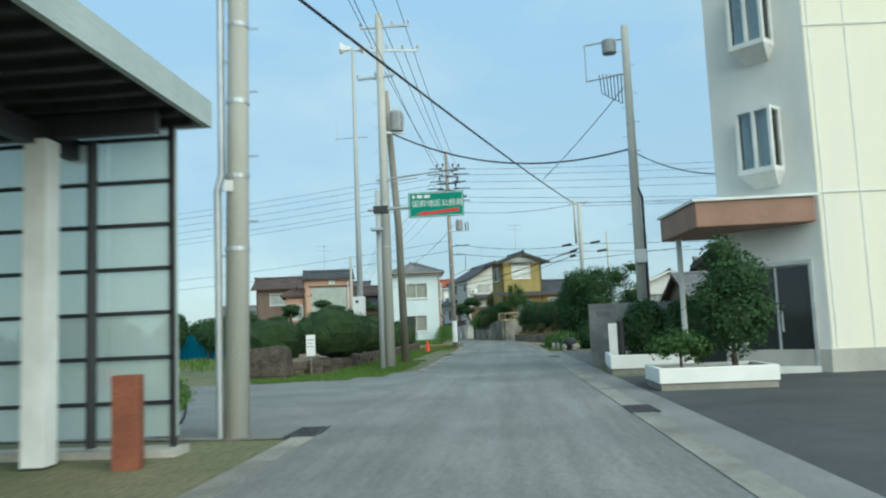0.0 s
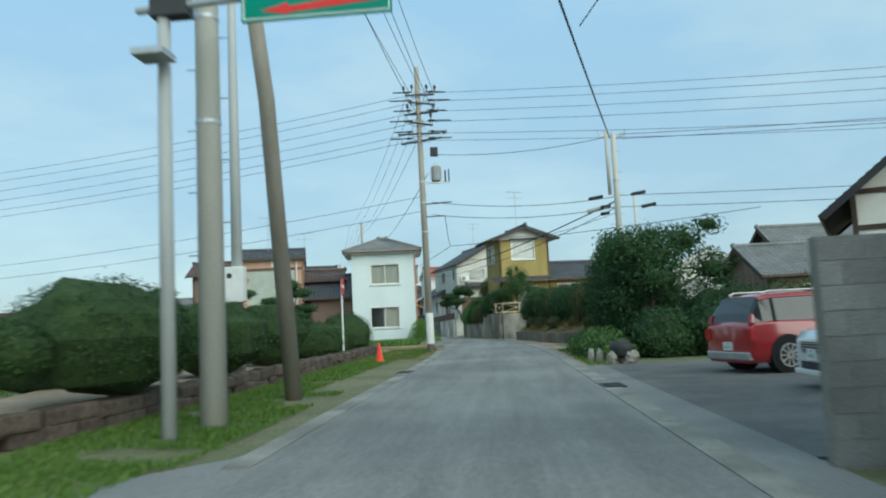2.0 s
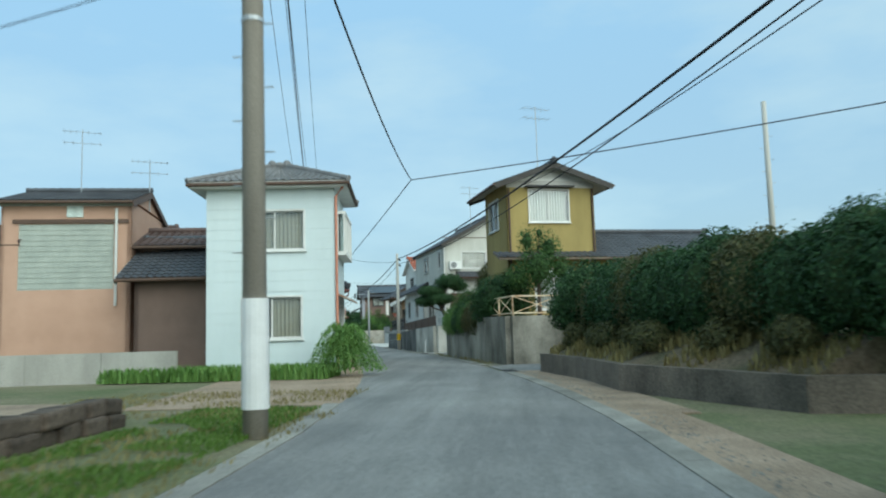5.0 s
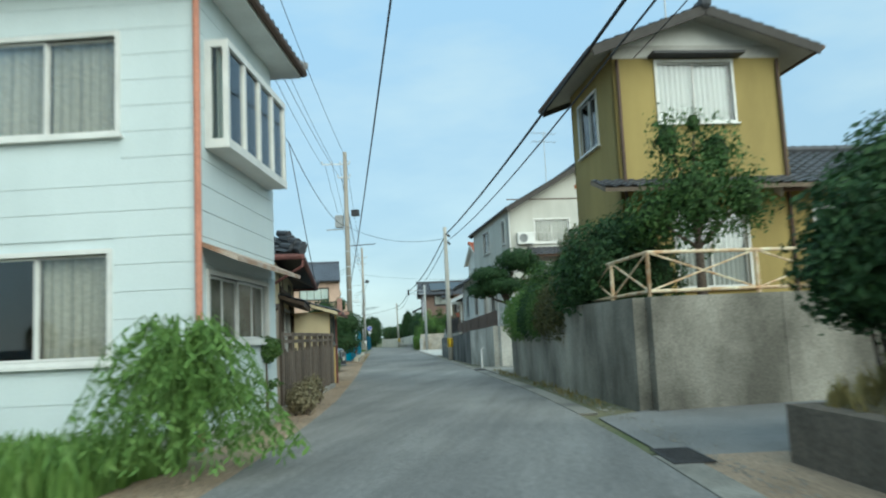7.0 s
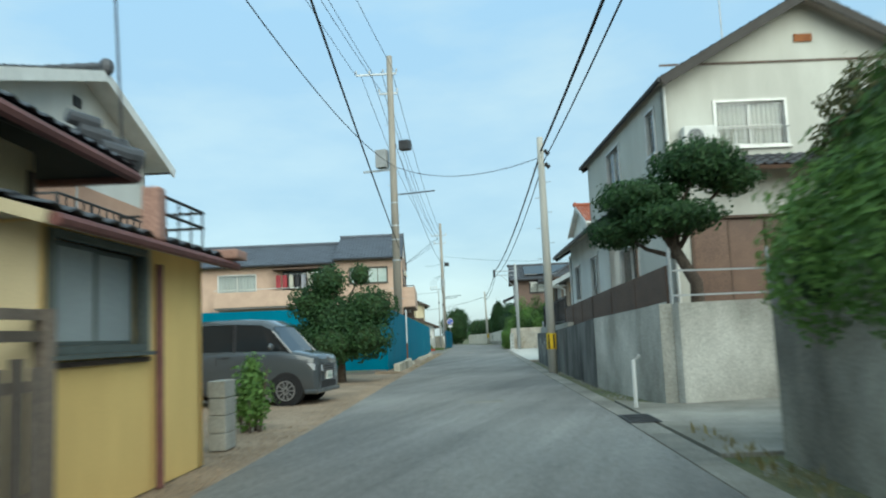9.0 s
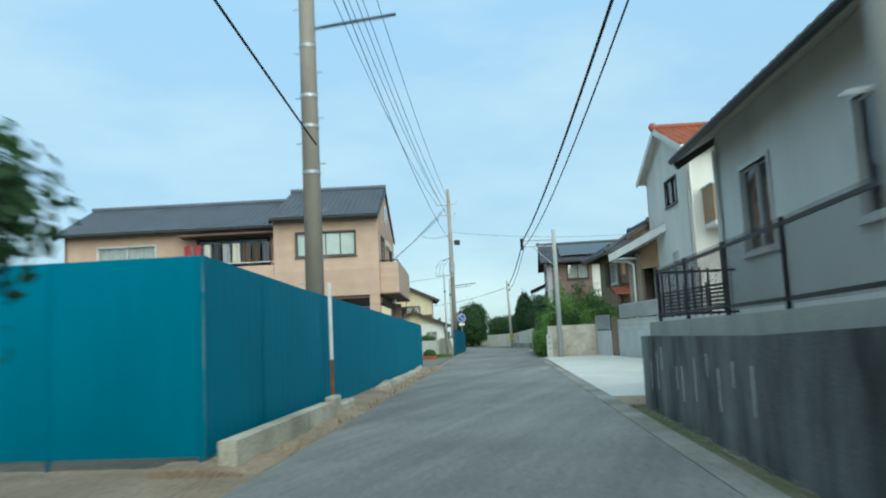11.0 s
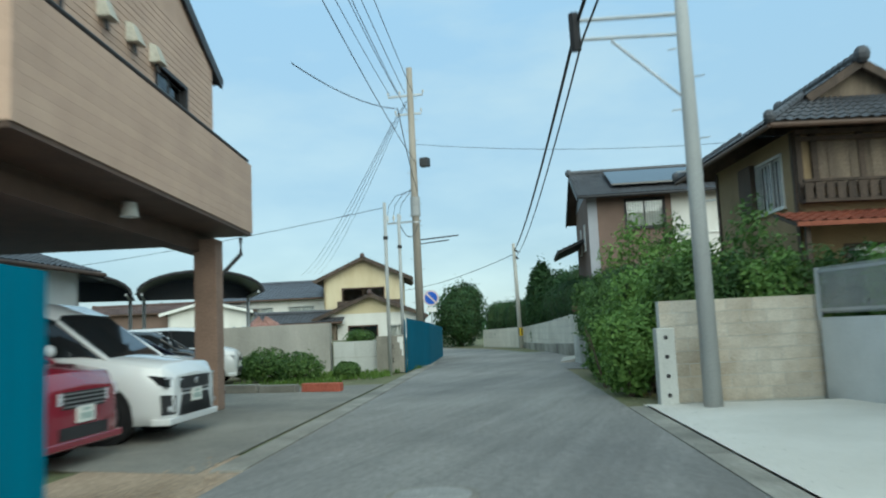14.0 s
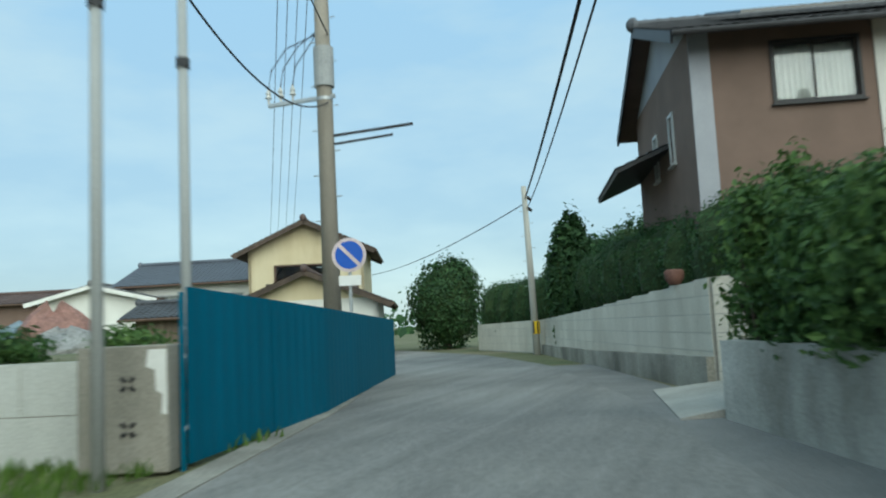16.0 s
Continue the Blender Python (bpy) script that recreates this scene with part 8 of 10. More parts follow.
# weeping bush at the corner of the white house
rng = random.Random(6)
wb = thing("weeping_shrub", "fresh green shrub with long drooping fronds", "shrub", -5.3, 65.55, 0)
g = G()
gl = G()
for k in range(260):
    a = rng.uniform(0, 6.28)
    reach = rng.uniform(0.35, 1.05)
    hgt = rng.uniform(1.1, 2.4)
    pts = [(0.25 * math.cos(a) * s + reach * math.cos(a) * s * s, 0.25 * math.sin(a) * s + reach * math.sin(a) * s * s, hgt * (2.6 * s - 2.5 * s * s) + 0.05) for s in (0, 0.25, 0.5, 0.75, 1.0)]
    pts = [(x, y, max(0.04, z)) for x, y, z in pts]
    g.tube(pts, [0.008, 0.007, 0.006, 0.004, 0.002], 4)
    for q in range(34):
        s = rng.uniform(0.15, 1)
        i = min(3, int(s * 4))
        f = s * 4 - i
        p = Vector(pts[i]).lerp(Vector(pts[i + 1]), f)
        t = Vector((rng.uniform(-1, 1), rng.uniform(-1, 1), -0.8)).normalized()
        b = t.cross(Vector((rng.uniform(-1, 1), rng.uniform(-1, 1), 1))).normalized()
        sz = rng.uniform(0.03, 0.07)
        o = len(gl.v)
        gl.v += [tuple(p), tuple(p + t * sz + b * sz * 0.3), tuple(p + t * sz * 2), tuple(p + t * sz - b * sz * 0.3)]
        gl.f.append((o, o + 1, o + 2, o + 3))
part("stem", g, leaf_light, wb)
part("crown", gl, leaf_light, wb)
# tree by the hoarding and yard
shrub("garden_tree", "dense dark green broadleaf tree in the earth yard", "tree", -14.2, 95.6, 0, [((0, 0, 1.6), (1.1, 1.1, 0.9)), ((-0.8, 0, 2.3), (0.8, 0.8, 0.6)), ((0.9, 0.2, 2.1), (0.8, 0.8, 0.6)), ((-0.2, -0.3, 2.9), (0.6, 0.6, 0.5)), ((-1.1, 0.2, 1.2), (0.8, 0.8, 0.6)), ((0.9, -0.3, 1.2), (0.8, 0.7, 0.6)), ((0.4, 0.6, 3.1), (0.35, 0.35, 0.4)), ((0.1, -0.9, 1.1), (0.8, 0.6, 0.6))], 15000, 0.055, leaf_dark, 111, 0.75, "", 0.11)
shrub("shrub", "pale green feathery shrub at the end of the ochre annex", "shrub", -10.35, 84.7, 0, [((0, 0, 0.45), (0.3, 0.3, 0.45)), ((0.05, 0, 0.85), (0.16, 0.16, 0.25))], 1500, 0.04, leaf_light, 112, 0.35, "yard shrubs", rough=1.6)
straw = leafmat("leaves_straw", (0.12, 0.105, 0.06), (0.26, 0.23, 0.14), (0.42, 0.38, 0.25))
for i, (y, o) in enumerate([(73.2, -2.95), (74.4, -2.95), (72.2, -2.8)]):
    shrub("shrub", "straw-coloured dry weeds at the fence foot", "shrub", *P(y, o), 0, [((0, 0, 0.25), (0.3, 0.3, 0.25)), ((0.1, 0.1, 0.45), (0.15, 0.15, 0.16))], 1500, 0.032, straw, 115 + i, 0.4, "weeds at the fence", rough=1.6)
for i, (x, y) in enumerate([(-16.9, 131.6), (-16.2, 131.9), (-15.5, 131.8), (-14.9, 131.9), (-14.3, 131.7), (-13.8, 130.9), (-13.5, 131.9)]):
    shrub("shrub", "rank weedy shrub behind the block wall", "shrub", x, y, 0.6 if x > -16.5 else 0.72, [((0, 0, 0.7), (0.5, 0.5, 0.7)), ((0.2, 0.1, 1.3), (0.3, 0.3, 0.45)), ((-0.25, 0, 1.2), (0.25, 0.3, 0.4))], 2600, 0.05, [leaf_mid, leaf_fresh, leaf_light][i % 3], 230 + i, 0.45, "weeds behind the wall", rough=1.6)
bp = thing("block_post", "stub of stacked grey concrete blocks at the yard corner", "post", -9.72, 83.1, 0, 16)
for k in range(4):
    part("block", G().box(-0.1 - 0.008 * (k % 2), 0.1, -0.19, 0.19 + 0.01 * (k % 3), 0.005 + 0.2 * k, 0.197 + 0.2 * k), conc, bp, bevel=0.008)
# potted tree by the white house
shrub("small_tree", "small bare-stemmed tree with a tuft of leaves", "tree", -6.3, 69.85, 0, [((0, 0, 1.2), (0.26, 0.26, 0.2)), ((0.1, 0.1, 0.65), (0.12, 0.12, 0.08))], 900, 0.04, leaf_mid, 119, 0.4, "", 0.045)
# planters of the white building
shrub("planter_cypress", "dense loose-edged evergreen in the white planter", "tree", 4.35, 15.45, 0.25, [((0, 0, 1.05), (0.7, 0.68, 0.75)), ((0.12, 0, 1.75), (0.6, 0.58, 0.6)), ((-0.1, 0.05, 2.3), (0.35, 0.35, 0.4)), ((-0.45, -0.1, 1.4), (0.35, 0.35, 0.4)), ((0.5, -0.1, 1.15), (0.35, 0.4, 0.4))], 9000, 0.045, leaf_dark, 121, 0.72, "planter shrubs", 0.05, rough=1.5)
shrub("planter_shrub", "low spreading shrub in the white planter", "shrub", 3.3, 15.3, 0.25, [((0, 0, 0.6), (0.5, 0.45, 0.25)), ((0.35, 0.1, 0.45), (0.35, 0.3, 0.25)), ((-0.35, 0, 0.5), (0.3, 0.3, 0.2))], 1900, 0.045, leaf_fresh, 122, 0.3, "planter shrubs", 0.03, rough=1.6)
shrub("planter_shrub", "rounded dark shrub behind the white planter", "shrub", 3.7, 21.2, 0.38, [((0, 0, 0.7), (0.6, 0.6, 0.75))], 4500, 0.05, leaf_dark, 123, 0.85, "planter shrubs", 0.04)
shrub("planter_shrub", "rounded dark shrub behind the white planter", "shrub", 4.6, 20.6, 0.2, [((0, 0, 0.8), (0.6, 0.6, 0.8))], 4500, 0.05, leaf_dark, 124, 0.85, "planter shrubs", 0.04)
# overgrown garden of the last stretch
for i, (x, y, z, r, h, m) in enumerate([(-17.75, 131.5, 0, 0.5, 1.35, leaf_light), (-17.2, 132.6, 0.6, 0.6, 1.5, leaf_light), (-17.9, 135.0, 0.55, 0.75, 1.8, leaf_light), (-18.75, 135.7, 0.0, 0.5, 1.6, leaf_mid), (-18.4, 137.0, 0.62, 0.75, 1.7, leaf_mid), (-19.0, 138.9, 0.66, 0.8, 1.6, leaf_mid), (-19.5, 140.6, 0.66, 0.75, 1.6, leaf_mid), (-19.8, 142.2, 0.6, 0.7, 1.7, leaf_fresh), (-20.3, 143.2, 0.66, 0.5, 2.0, leaf_mid), (-18.3, 133.5, 0, 0.42, 1.4, leaf_light), (-18.95, 136.8, 0, 0.45, 1.5, leaf_light), (-16.2, 133.2, 0.7, 0.9, 1.35, leaf_light), (-16.7, 136.5, 0.7, 1.0, 1.6, leaf_light), (-17.4, 139.5, 0.7, 1.0, 1.7, leaf_fresh), (-18.3, 142.2, 0.7, 1.0, 2.0, leaf_mid)]):
    shrub("overgrown_shrub", "overgrown loose green shrub spilling over the wall", "shrub", x, y, z, [((0, 0, h * 0.5), (r, r * 1.1, h * 0.46)), ((0.3, 0.25, h * 0.9), (r * 0.45, r * 0.5, h * 0.28)), ((-0.25, -0.35, h * 0.72), (r * 0.4, r * 0.45, h * 0.26)), ((-0.2, 0.4, h * 0.3), (r * 0.75, r * 0.7, h * 0.3))], 4600, 0.052, m, 130 + i, 0.42, "overgrown shrubs", rough=1.9)
for i, (x, y, up) in enumerate([(-17.0, 138.0, -0.75), (-18.5, 140.0, 0.3), (-17.6, 141.8, 0.5), (-16.9, 134.6, -0.8), (-15.6, 134.9, -0.3)]):
    shrub("sapling", "airy young tree with thin upright shoots", "tree", x, y, 0.7, [((0, 0, 2.5 + up), (0.5, 0.5, 0.75)), ((0.55, 0.2, 2.0 + up), (0.45, 0.45, 0.5)), ((-0.55, -0.1, 2.0 + up), (0.45, 0.45, 0.5)), ((0.1, 0.3, 1.5 + up * 0.5), (0.6, 0.6, 0.5))], 1300, 0.065, [leaf_mid, leaf_light][i % 2], 145 + i, 0.3, "airy saplings", 0.035, solid=False, rough=1.6)
for i in range(11):
    k = i / 10
    x, y = -20.3 + (-26.8 + 20.3) * k + 0.55, 147.3 + (163.0 - 147.3) * k + 0.3
    shrub("hedge_shrub", "clipped dark evergreen hedge above the block wall", "hedge", x, y, 0.75, [((0, 0, 1.4), (1.05, 1.2, 1.25)), ((-0.1, 0.6, 1.55), (0.9, 0.9, 1.05))], 7000, 0.045, leaf_dark, 150 + i, 0.9, "hedge above the block wall", rough=0.5)
for i in range(4):
    shrub("hedge_shrub", "clipped low hedge above the far end of the block wall", "hedge", -27.2 - i * 1.0, 163.2 + i * 1.25, 0.5, [((0, 0, 1.15), (0.85, 0.95, 1.3))], 5000, 0.05, leaf_dark, 300 + i, 0.9, "hedge above the block wall", rough=0.5)
for i, (x, y, r, h) in enumerate([(-34.0, 170.5, 1.8, 4.4), (-26.5, 168, 2.0, 4.6), (-24.0, 165, 2.0, 4.8), (-22.2, 160.5, 1.8, 4.6), (-25.6, 159.6, 0.75, 4.5)]):
    shrub("round_tree", "dense rounded evergreen tree", "tree", x, y, 0, [((0, 0, h * 0.5), (r, r, h * 0.52)), ((r * 0.3, 0.2, h * 0.75), (r * 0.6, r * 0.6, h * 0.28))], 9000, 0.1, leaf_dark, 170 + i, 0.88, "far round trees", 0.15)
for i, (x, y) in enumerate([(-19.3, 147.3), (-18.3, 147.0), (-17.4, 146.6)]):
    shrub("hedge_shrub", "clipped dark evergreen hedge beside the gate wall", "hedge", x, y, 0.75, [((0, 0, 1.4), (1.0, 1.0, 1.2))], 7000, 0.045, leaf_dark, 190 + i, 0.9, "hedge above the block wall", rough=0.5)
pot = thing("clay_pot", "round terracotta pot standing on the block wall", "pot", -21.62, 147.95, 1.66)
part("bowl", G().tube([(0, 0, 0), (0, 0, 0.1), (0, 0, 0.22), (0, 0, 0.26)], [0.09, 0.16, 0.17, 0.13], 16), mat("terracotta", (0.2, 0.1, 0.075), (0.13, 0.065, 0.05), 4, 0.8, 0.2), pot, smooth=True)
# yard plants of the parking ground
for i, (x, y, r) in enumerate([(-27.2, 136.6, 0.6), (-28.6, 137.2, 0.7), (-29.8, 138.2, 0.5), (-26.3, 137.6, 0.35)]):
    shrub("shrub", "low weedy green shrub on rough ground", "shrub", x, y, 0, [((0, 0, r * 0.6), (r, r, r * 0.7))], 2200, 0.05, leaf_mid, 180 + i, 0.5, "weeds by the parking ground")
# far treelines
rng = random.Random(12)
fg = G()
for k in range(150):
    a = rng.uniform(-1.15, 1.15)
    d = rng.uniform(150, 260)
    x, y = d * math.sin(a) - 5, d * math.cos(a) + 60
    if -60 < x < 20 and y < 200:
        continue
    for _ in range(70):
        p = Vector((x + rng.gauss(0, 3.2), y + rng.gauss(0, 3), abs(rng.gauss(1.4, 1.4))))
        s = rng.uniform(0.35, 0.9)
        n = Vector((rng.uniform(-1, 1), -1 + rng.uniform(-0.5, 0.5), rng.uniform(-0.2, 1))).normalized()
        t = n.cross(Vector((rng.uniform(-1, 1), 0.1, rng.uniform(-1, 1)))).normalized()
        b = n.cross(t)
        o = len(fg.v)
        fg.v += [tuple(p - t * s), tuple(p + b * s * 0.7), tuple(p + t * s), tuple(p - b * s * 0.7)]
        fg.f.append((o, o + 1, o + 2, o + 3))
tagged(part("far_woods", fg, leaf_dark), "distant low line of dark trees", "trees", kind="stuff")

# ---- grass ----
grass("lawn_grass", "short green verge grass with bare patches", [(-5.9, 24.0, -3.4, 32), (-5.8, 32, -4.2, 46), (-5.8, 46, -3.6, 56), (-8.5, 22.0, -3.6, 24.2), (-7.2, 21.0, -4.4, 22.2)], 700, 0.06, grass_m, 21)
grass("dry_grass", "dry yellowish verge grass", [(-9.5, 54.5, -3.5, 60), (-5.6, 44, -3.1, 55)], 110, 0.06, grass_dry, 22)
grass("field_grass", "short field grass beyond the side road", [(-40, 30, -12, 43)], 14, 0.25, grass_m, 23)
grass("house_grass", "tall fresh grass at the foot of the white house", [(-12.5, 64.4, -5.6, 66.3)], 420, 0.32, leaf_light, 24)
grass_along("edge_grass", "weeds along the foot of the wall", 71, 84, 2.15, 2.5, 90, 0.08, grass_dry, 25)
grass_along("edge_grass", "grass and weeds along the overgrown wall", 130, 138, 2.2, 2.7, 70, 0.07, grass_dry, 26)
grass_along("edge_grass", "thin weeds at the foot of the hoarding", 102, 122, -2.75, -2.45, 40, 0.06, grass_dry, 27)
grass("yard_grass", "patch of green grass beside the parking ground", [(-29.5, 138.6, -25.6, 142.0), (-28.5, 135.0, -25.2, 138.6)], 160, 0.12, grass_m, 28)
grass_along("edge_grass", "grass beside the gutter and shrubs", 37, 47, 2.2, 2.8, 150, 0.1, grass_m, 29)

# ---- vehicles ----


def car(label, x, y, rz, L, W, H, prof, roofline, paint, wheel_r=0.3, axles=(0.18, 0.8), plate="front", gr="bars", rails=False, grp="parked cars"):
    """Car whose nose points along own -y... own x is across, own y from nose (0) to tail (L).
    prof: (share of length, hood or belt height, half width share); roofline: (share of length, height, half width share)."""
    e = thing("car", label, "car", x, y, 0, rz, grp)
    zb = 0.2
    secs = []
    for s, zt, ws in prof:
        w = W / 2 * ws
        yy = s * L
        secs.append([(-w * 0.9, yy, zb), (-w, yy, zb + 0.16), (-w * 1.0, yy, zb + (zt - zb) * 0.62), (-w * 0.965, yy, zt - 0.05), (-w * 0.86, yy, zt), (0, yy, zt + 0.025),
                     (w * 0.86, yy, zt), (w * 0.965, yy, zt - 0.05), (w * 1.0, yy, zb + (zt - zb) * 0.62), (w, yy, zb + 0.16), (w * 0.9, yy, zb)])
    g = G()
    n = len(secs[0])
    vs = [p for s in secs for p in s]
    fs = [(i * n + k, i * n + k + 1, (i + 1) * n + k + 1, (i + 1) * n + k) for i in range(len(secs) - 1) for k in range(n - 1)]
    fs += [(i * n + n - 1, i * n, (i + 1) * n, (i + 1) * n + n - 1) for i in range(len(secs) - 1)]
    fs += [tuple(range(n))[::-1], tuple(range((len(secs) - 1) * n, len(secs) * n))]
    g.add(vs, fs)
    body = part("body", g, paint, e, bevel=0.02)
    body.data.polygons.foreach_set("use_smooth", [True] * len(body.data.polygons))
    # greenhouse
    belt = lambda s: next((a[1] + (b[1] - a[1]) * (s - a[0]) / (b[0] - a[0]) for a, b in zip(prof, prof[1:]) if a[0] <= s <= b[0]), prof[-1][1])
    gs = []
    for s, zt, ws in roofline:
        yy = s * L
        w0 = W / 2 * 0.9
        w1 = W / 2 * ws
        z0 = belt(s) - 0.03
        gs.append([(-w0, yy, z0), (-w0 + (w0 - w1) * 0.85, yy, z0 + (zt - z0) * 0.85), (-w1 * 0.9, yy, zt), (0, yy, zt + 0.015), (w1 * 0.9, yy, zt), (w0 - (w0 - w1) * 0.85, yy, z0 + (zt - z0) * 0.85), (w0, yy, z0)])
    g = G()
    n = 7
    g.add([p for s in gs for p in s], [(i * n + k, i * n + k + 1, (i + 1) * n + k + 1, (i + 1) * n + k) for i in range(len(gs) - 1) for k in range(n - 1)] + [tuple(range(n))[::-1], tuple(range((len(gs) - 1) * n, len(gs) * n))])
    part("window_glass", g, car_glass, e, "dark tinted glass", smooth=False)
    r = G()
    top = [s for s in gs if s[3][2] > H - 0.22]
    up = [[(p[0] * 1.012, p[1], p[2] + 0.012) for p in (s[1], s[2], s[3], s[4], s[5])] for s in top]
    r.add([p for s in up for p in s], [(i * 5 + k, i * 5 + k + 1, (i + 1) * 5 + k + 1, (i + 1) * 5 + k) for i in range(len(up) - 1) for k in range(4)])
    part("roof_panel", r, paint, e, smooth=True)
    # pillars
    for sgn in (0, 6):
        m1 = 1 if sgn == 0 else 5
        part("front_pillar", G().tube([gs[0][sgn], gs[1][m1]], 0.035, 6).tube([gs[1][m1], top[0][m1]], 0.035, 6), paint, e)
        for fr in (0.42, 0.7):
            i = min(range(len(gs)), key=lambda j: abs(roofline[j][0] - (roofline[0][0] + (roofline[-1][0] - roofline[0][0]) * fr)))
            part("door_pillar", G().tube([gs[i][sgn], gs[i][m1]], 0.04, 6), trim_black, e)
        part("rear_pillar", G().tube([gs[-1][sgn], gs[-1][m1], gs[-2][m1]], 0.06, 6), paint, e)
    # wheels
    for a in axles:
        for sx in (-1, 1):
            cx = sx * (W / 2 - 0.1)
            cy = a * L
            part("wheel_arch", G().tube([(sx * (W / 2 - 0.22), cy, wheel_r + 0.02), (sx * (W / 2 + 0.004), cy, wheel_r + 0.02)], wheel_r + 0.055, 24), tyre_m, e)
            wh = part("wheel", G().tube([(cx - 0.1, cy, wheel_r), (cx - 0.08, cy, wheel_r), (cx + 0.08, cy, wheel_r), (cx + 0.115, cy, wheel_r)] if sx > 0 else [(cx - 0.115, cy, wheel_r), (cx - 0.08, cy, wheel_r), (cx + 0.08, cy, wheel_r), (cx + 0.1, cy, wheel_r)], [wheel_r * 0.9, wheel_r, wheel_r, wheel_r * 0.93], 28), tyre_m, e)
            xo = cx + sx * 0.117
            rim = G().tube([(xo - sx * 0.01, cy, wheel_r), (xo, cy, wheel_r)], [wheel_r * 0.68, wheel_r * 0.66], 28)
            part("rim", rim, iron, wh)
            sp = G()
            for k in range(10):
                an = k * 0.6283
                sp.beam((xo + sx * 0.008, cy + 0.03 * math.cos(an), wheel_r + 0.03 * math.sin(an)), (xo + sx * 0.008, cy + wheel_r * 0.65 * math.cos(an), wheel_r + wheel_r * 0.65 * math.sin(an)), 0.03, 0.02)
            for k in range(24):
                a0, a1 = k * 0.2618, (k + 1) * 0.2618
                sp.beam((xo + sx * 0.006, cy + wheel_r * 0.65 * math.cos(a0), wheel_r + wheel_r * 0.65 * math.sin(a0)), (xo + sx * 0.006, cy + wheel_r * 0.65 * math.cos(a1), wheel_r + wheel_r * 0.65 * math.sin(a1)), 0.03, 0.02)
            part("spoke", sp, rim_m, wh)
    zh = prof[0][1]
    w = W / 2
    for sx in (-1, 1):
        part("headlight", G().hexa([(sx * w * 0.5, -0.012, zh - 0.16), (sx * w * 0.93, 0.05, zh - 0.13), (sx * w * 0.93, 0.3, zh - 0.06), (sx * w * 0.5, 0.2, zh - 0.14)], [(sx * w * 0.5, -0.012, zh - 0.04), (sx * w * 0.95, 0.06, zh + 0.0), (sx * w * 0.93, 0.34, zh + 0.03), (sx * w * 0.5, 0.2, zh - 0.02)]), lamp_clear if gr == "bars" else car_glass, e)
        if gr == "black":
            part("light_strip", G().hexa([(sx * w * 0.52, -0.02, zh - 0.07), (sx * w * 0.94, 0.045, zh - 0.03), (sx * w * 0.94, 0.06, zh - 0.03), (sx * w * 0.52, 0.0, zh - 0.07)], [(sx * w * 0.52, -0.02, zh - 0.045), (sx * w * 0.955, 0.045, zh - 0.0), (sx * w * 0.95, 0.06, zh), (sx * w * 0.52, 0.0, zh - 0.045)]), lamp_clear, e)
        part("tail_light", G().box(sx * w * 0.72 if sx > 0 else -w * 0.98, w * 0.98 if sx > 0 else -w * 0.72, L - 0.1, L + 0.012, prof[-1][1] - 0.28, prof[-1][1] - 0.05), lamp_red, e)
        i = 1
        part("mirror", G().ell((sx * (w + 0.09), roofline[1][0] * L - 0.05, belt(roofline[1][0]) + 0.07), (0.1, 0.06, 0.08), 10, 6), paint, e, smooth=True)
        part("door_handle", G().box(sx * (w * 0.995) - 0.015, sx * (w * 0.995) + 0.015, L * 0.52, L * 0.52 + 0.18, prof[len(prof) // 2][1] - 0.13, prof[len(prof) // 2][1] - 0.1), paint, e)
        for fr in (0.36, 0.6):
            part("door_seam", G().box(sx * w * 0.985 - 0.006, sx * w * 0.985 + 0.006 + 0.006 * sx, L * fr, L * fr + 0.012, 0.36, prof[len(prof) // 2][1] - 0.08), trim_black, e)
    if gr == "bars":
        gl = part("grille", G().box(-w * 0.48, w * 0.48, -0.012, 0.05, zh - 0.2, zh - 0.03), trim_black, e)
        for k in range(4):
            part("grille_bar", G().box(-w * 0.46, w * 0.46, -0.022, -0.012, zh - 0.185 + k * 0.042, zh - 0.17 + k * 0.042), rim_m, gl)
    if gr == "black":
        gl = part("grille", G().hexa([(-w * 0.5, -0.016, zh - 0.22), (w * 0.5, -0.016, zh - 0.22), (w * 0.5, 0.05, zh - 0.22), (-w * 0.5, 0.05, zh - 0.22)], [(-w * 0.55, -0.016, zh - 0.02), (w * 0.55, -0.016, zh - 0.02), (w * 0.55, 0.05, zh - 0.02), (-w * 0.55, 0.05, zh - 0.02)]), trim_black, e)
        part("grille_bar", G().box(-w * 0.52, w * 0.52, -0.026, -0.016, zh - 0.2, zh - 0.175), rim_m, gl)
        part("badge", G().ell((0, -0.02, zh - 0.09), (0.06, 0.012, 0.045), 12, 6), rim_m, gl, smooth=True)
        lg = part("lower_grille", G().hexa([(-w * 0.62, -0.014, 0.3), (w * 0.62, -0.014, 0.3), (w * 0.62, 0.05, 0.3), (-w * 0.62, 0.05, 0.3)], [(-w * 0.5, -0.014, zh - 0.25), (w * 0.5, -0.014, zh - 0.25), (w * 0.5, 0.05, zh - 0.25), (-w * 0.5, 0.05, zh - 0.25)]), trim_black, e)
        for sx in (-1, 1):
            fp = part("fog_lamp_pocket", G().hexa([(sx * w * 0.74, -0.01, 0.33), (sx * w * 0.96, 0.09, 0.33), (sx * w * 0.8, 0.2, 0.33), (sx * w * 0.7, 0.1, 0.33)], [(sx * w * 0.74, -0.01, 0.56), (sx * w * 0.98, 0.09, 0.58), (sx * w * 0.8, 0.2, 0.56), (sx * w * 0.7, 0.1, 0.56)]), trim_black, e)
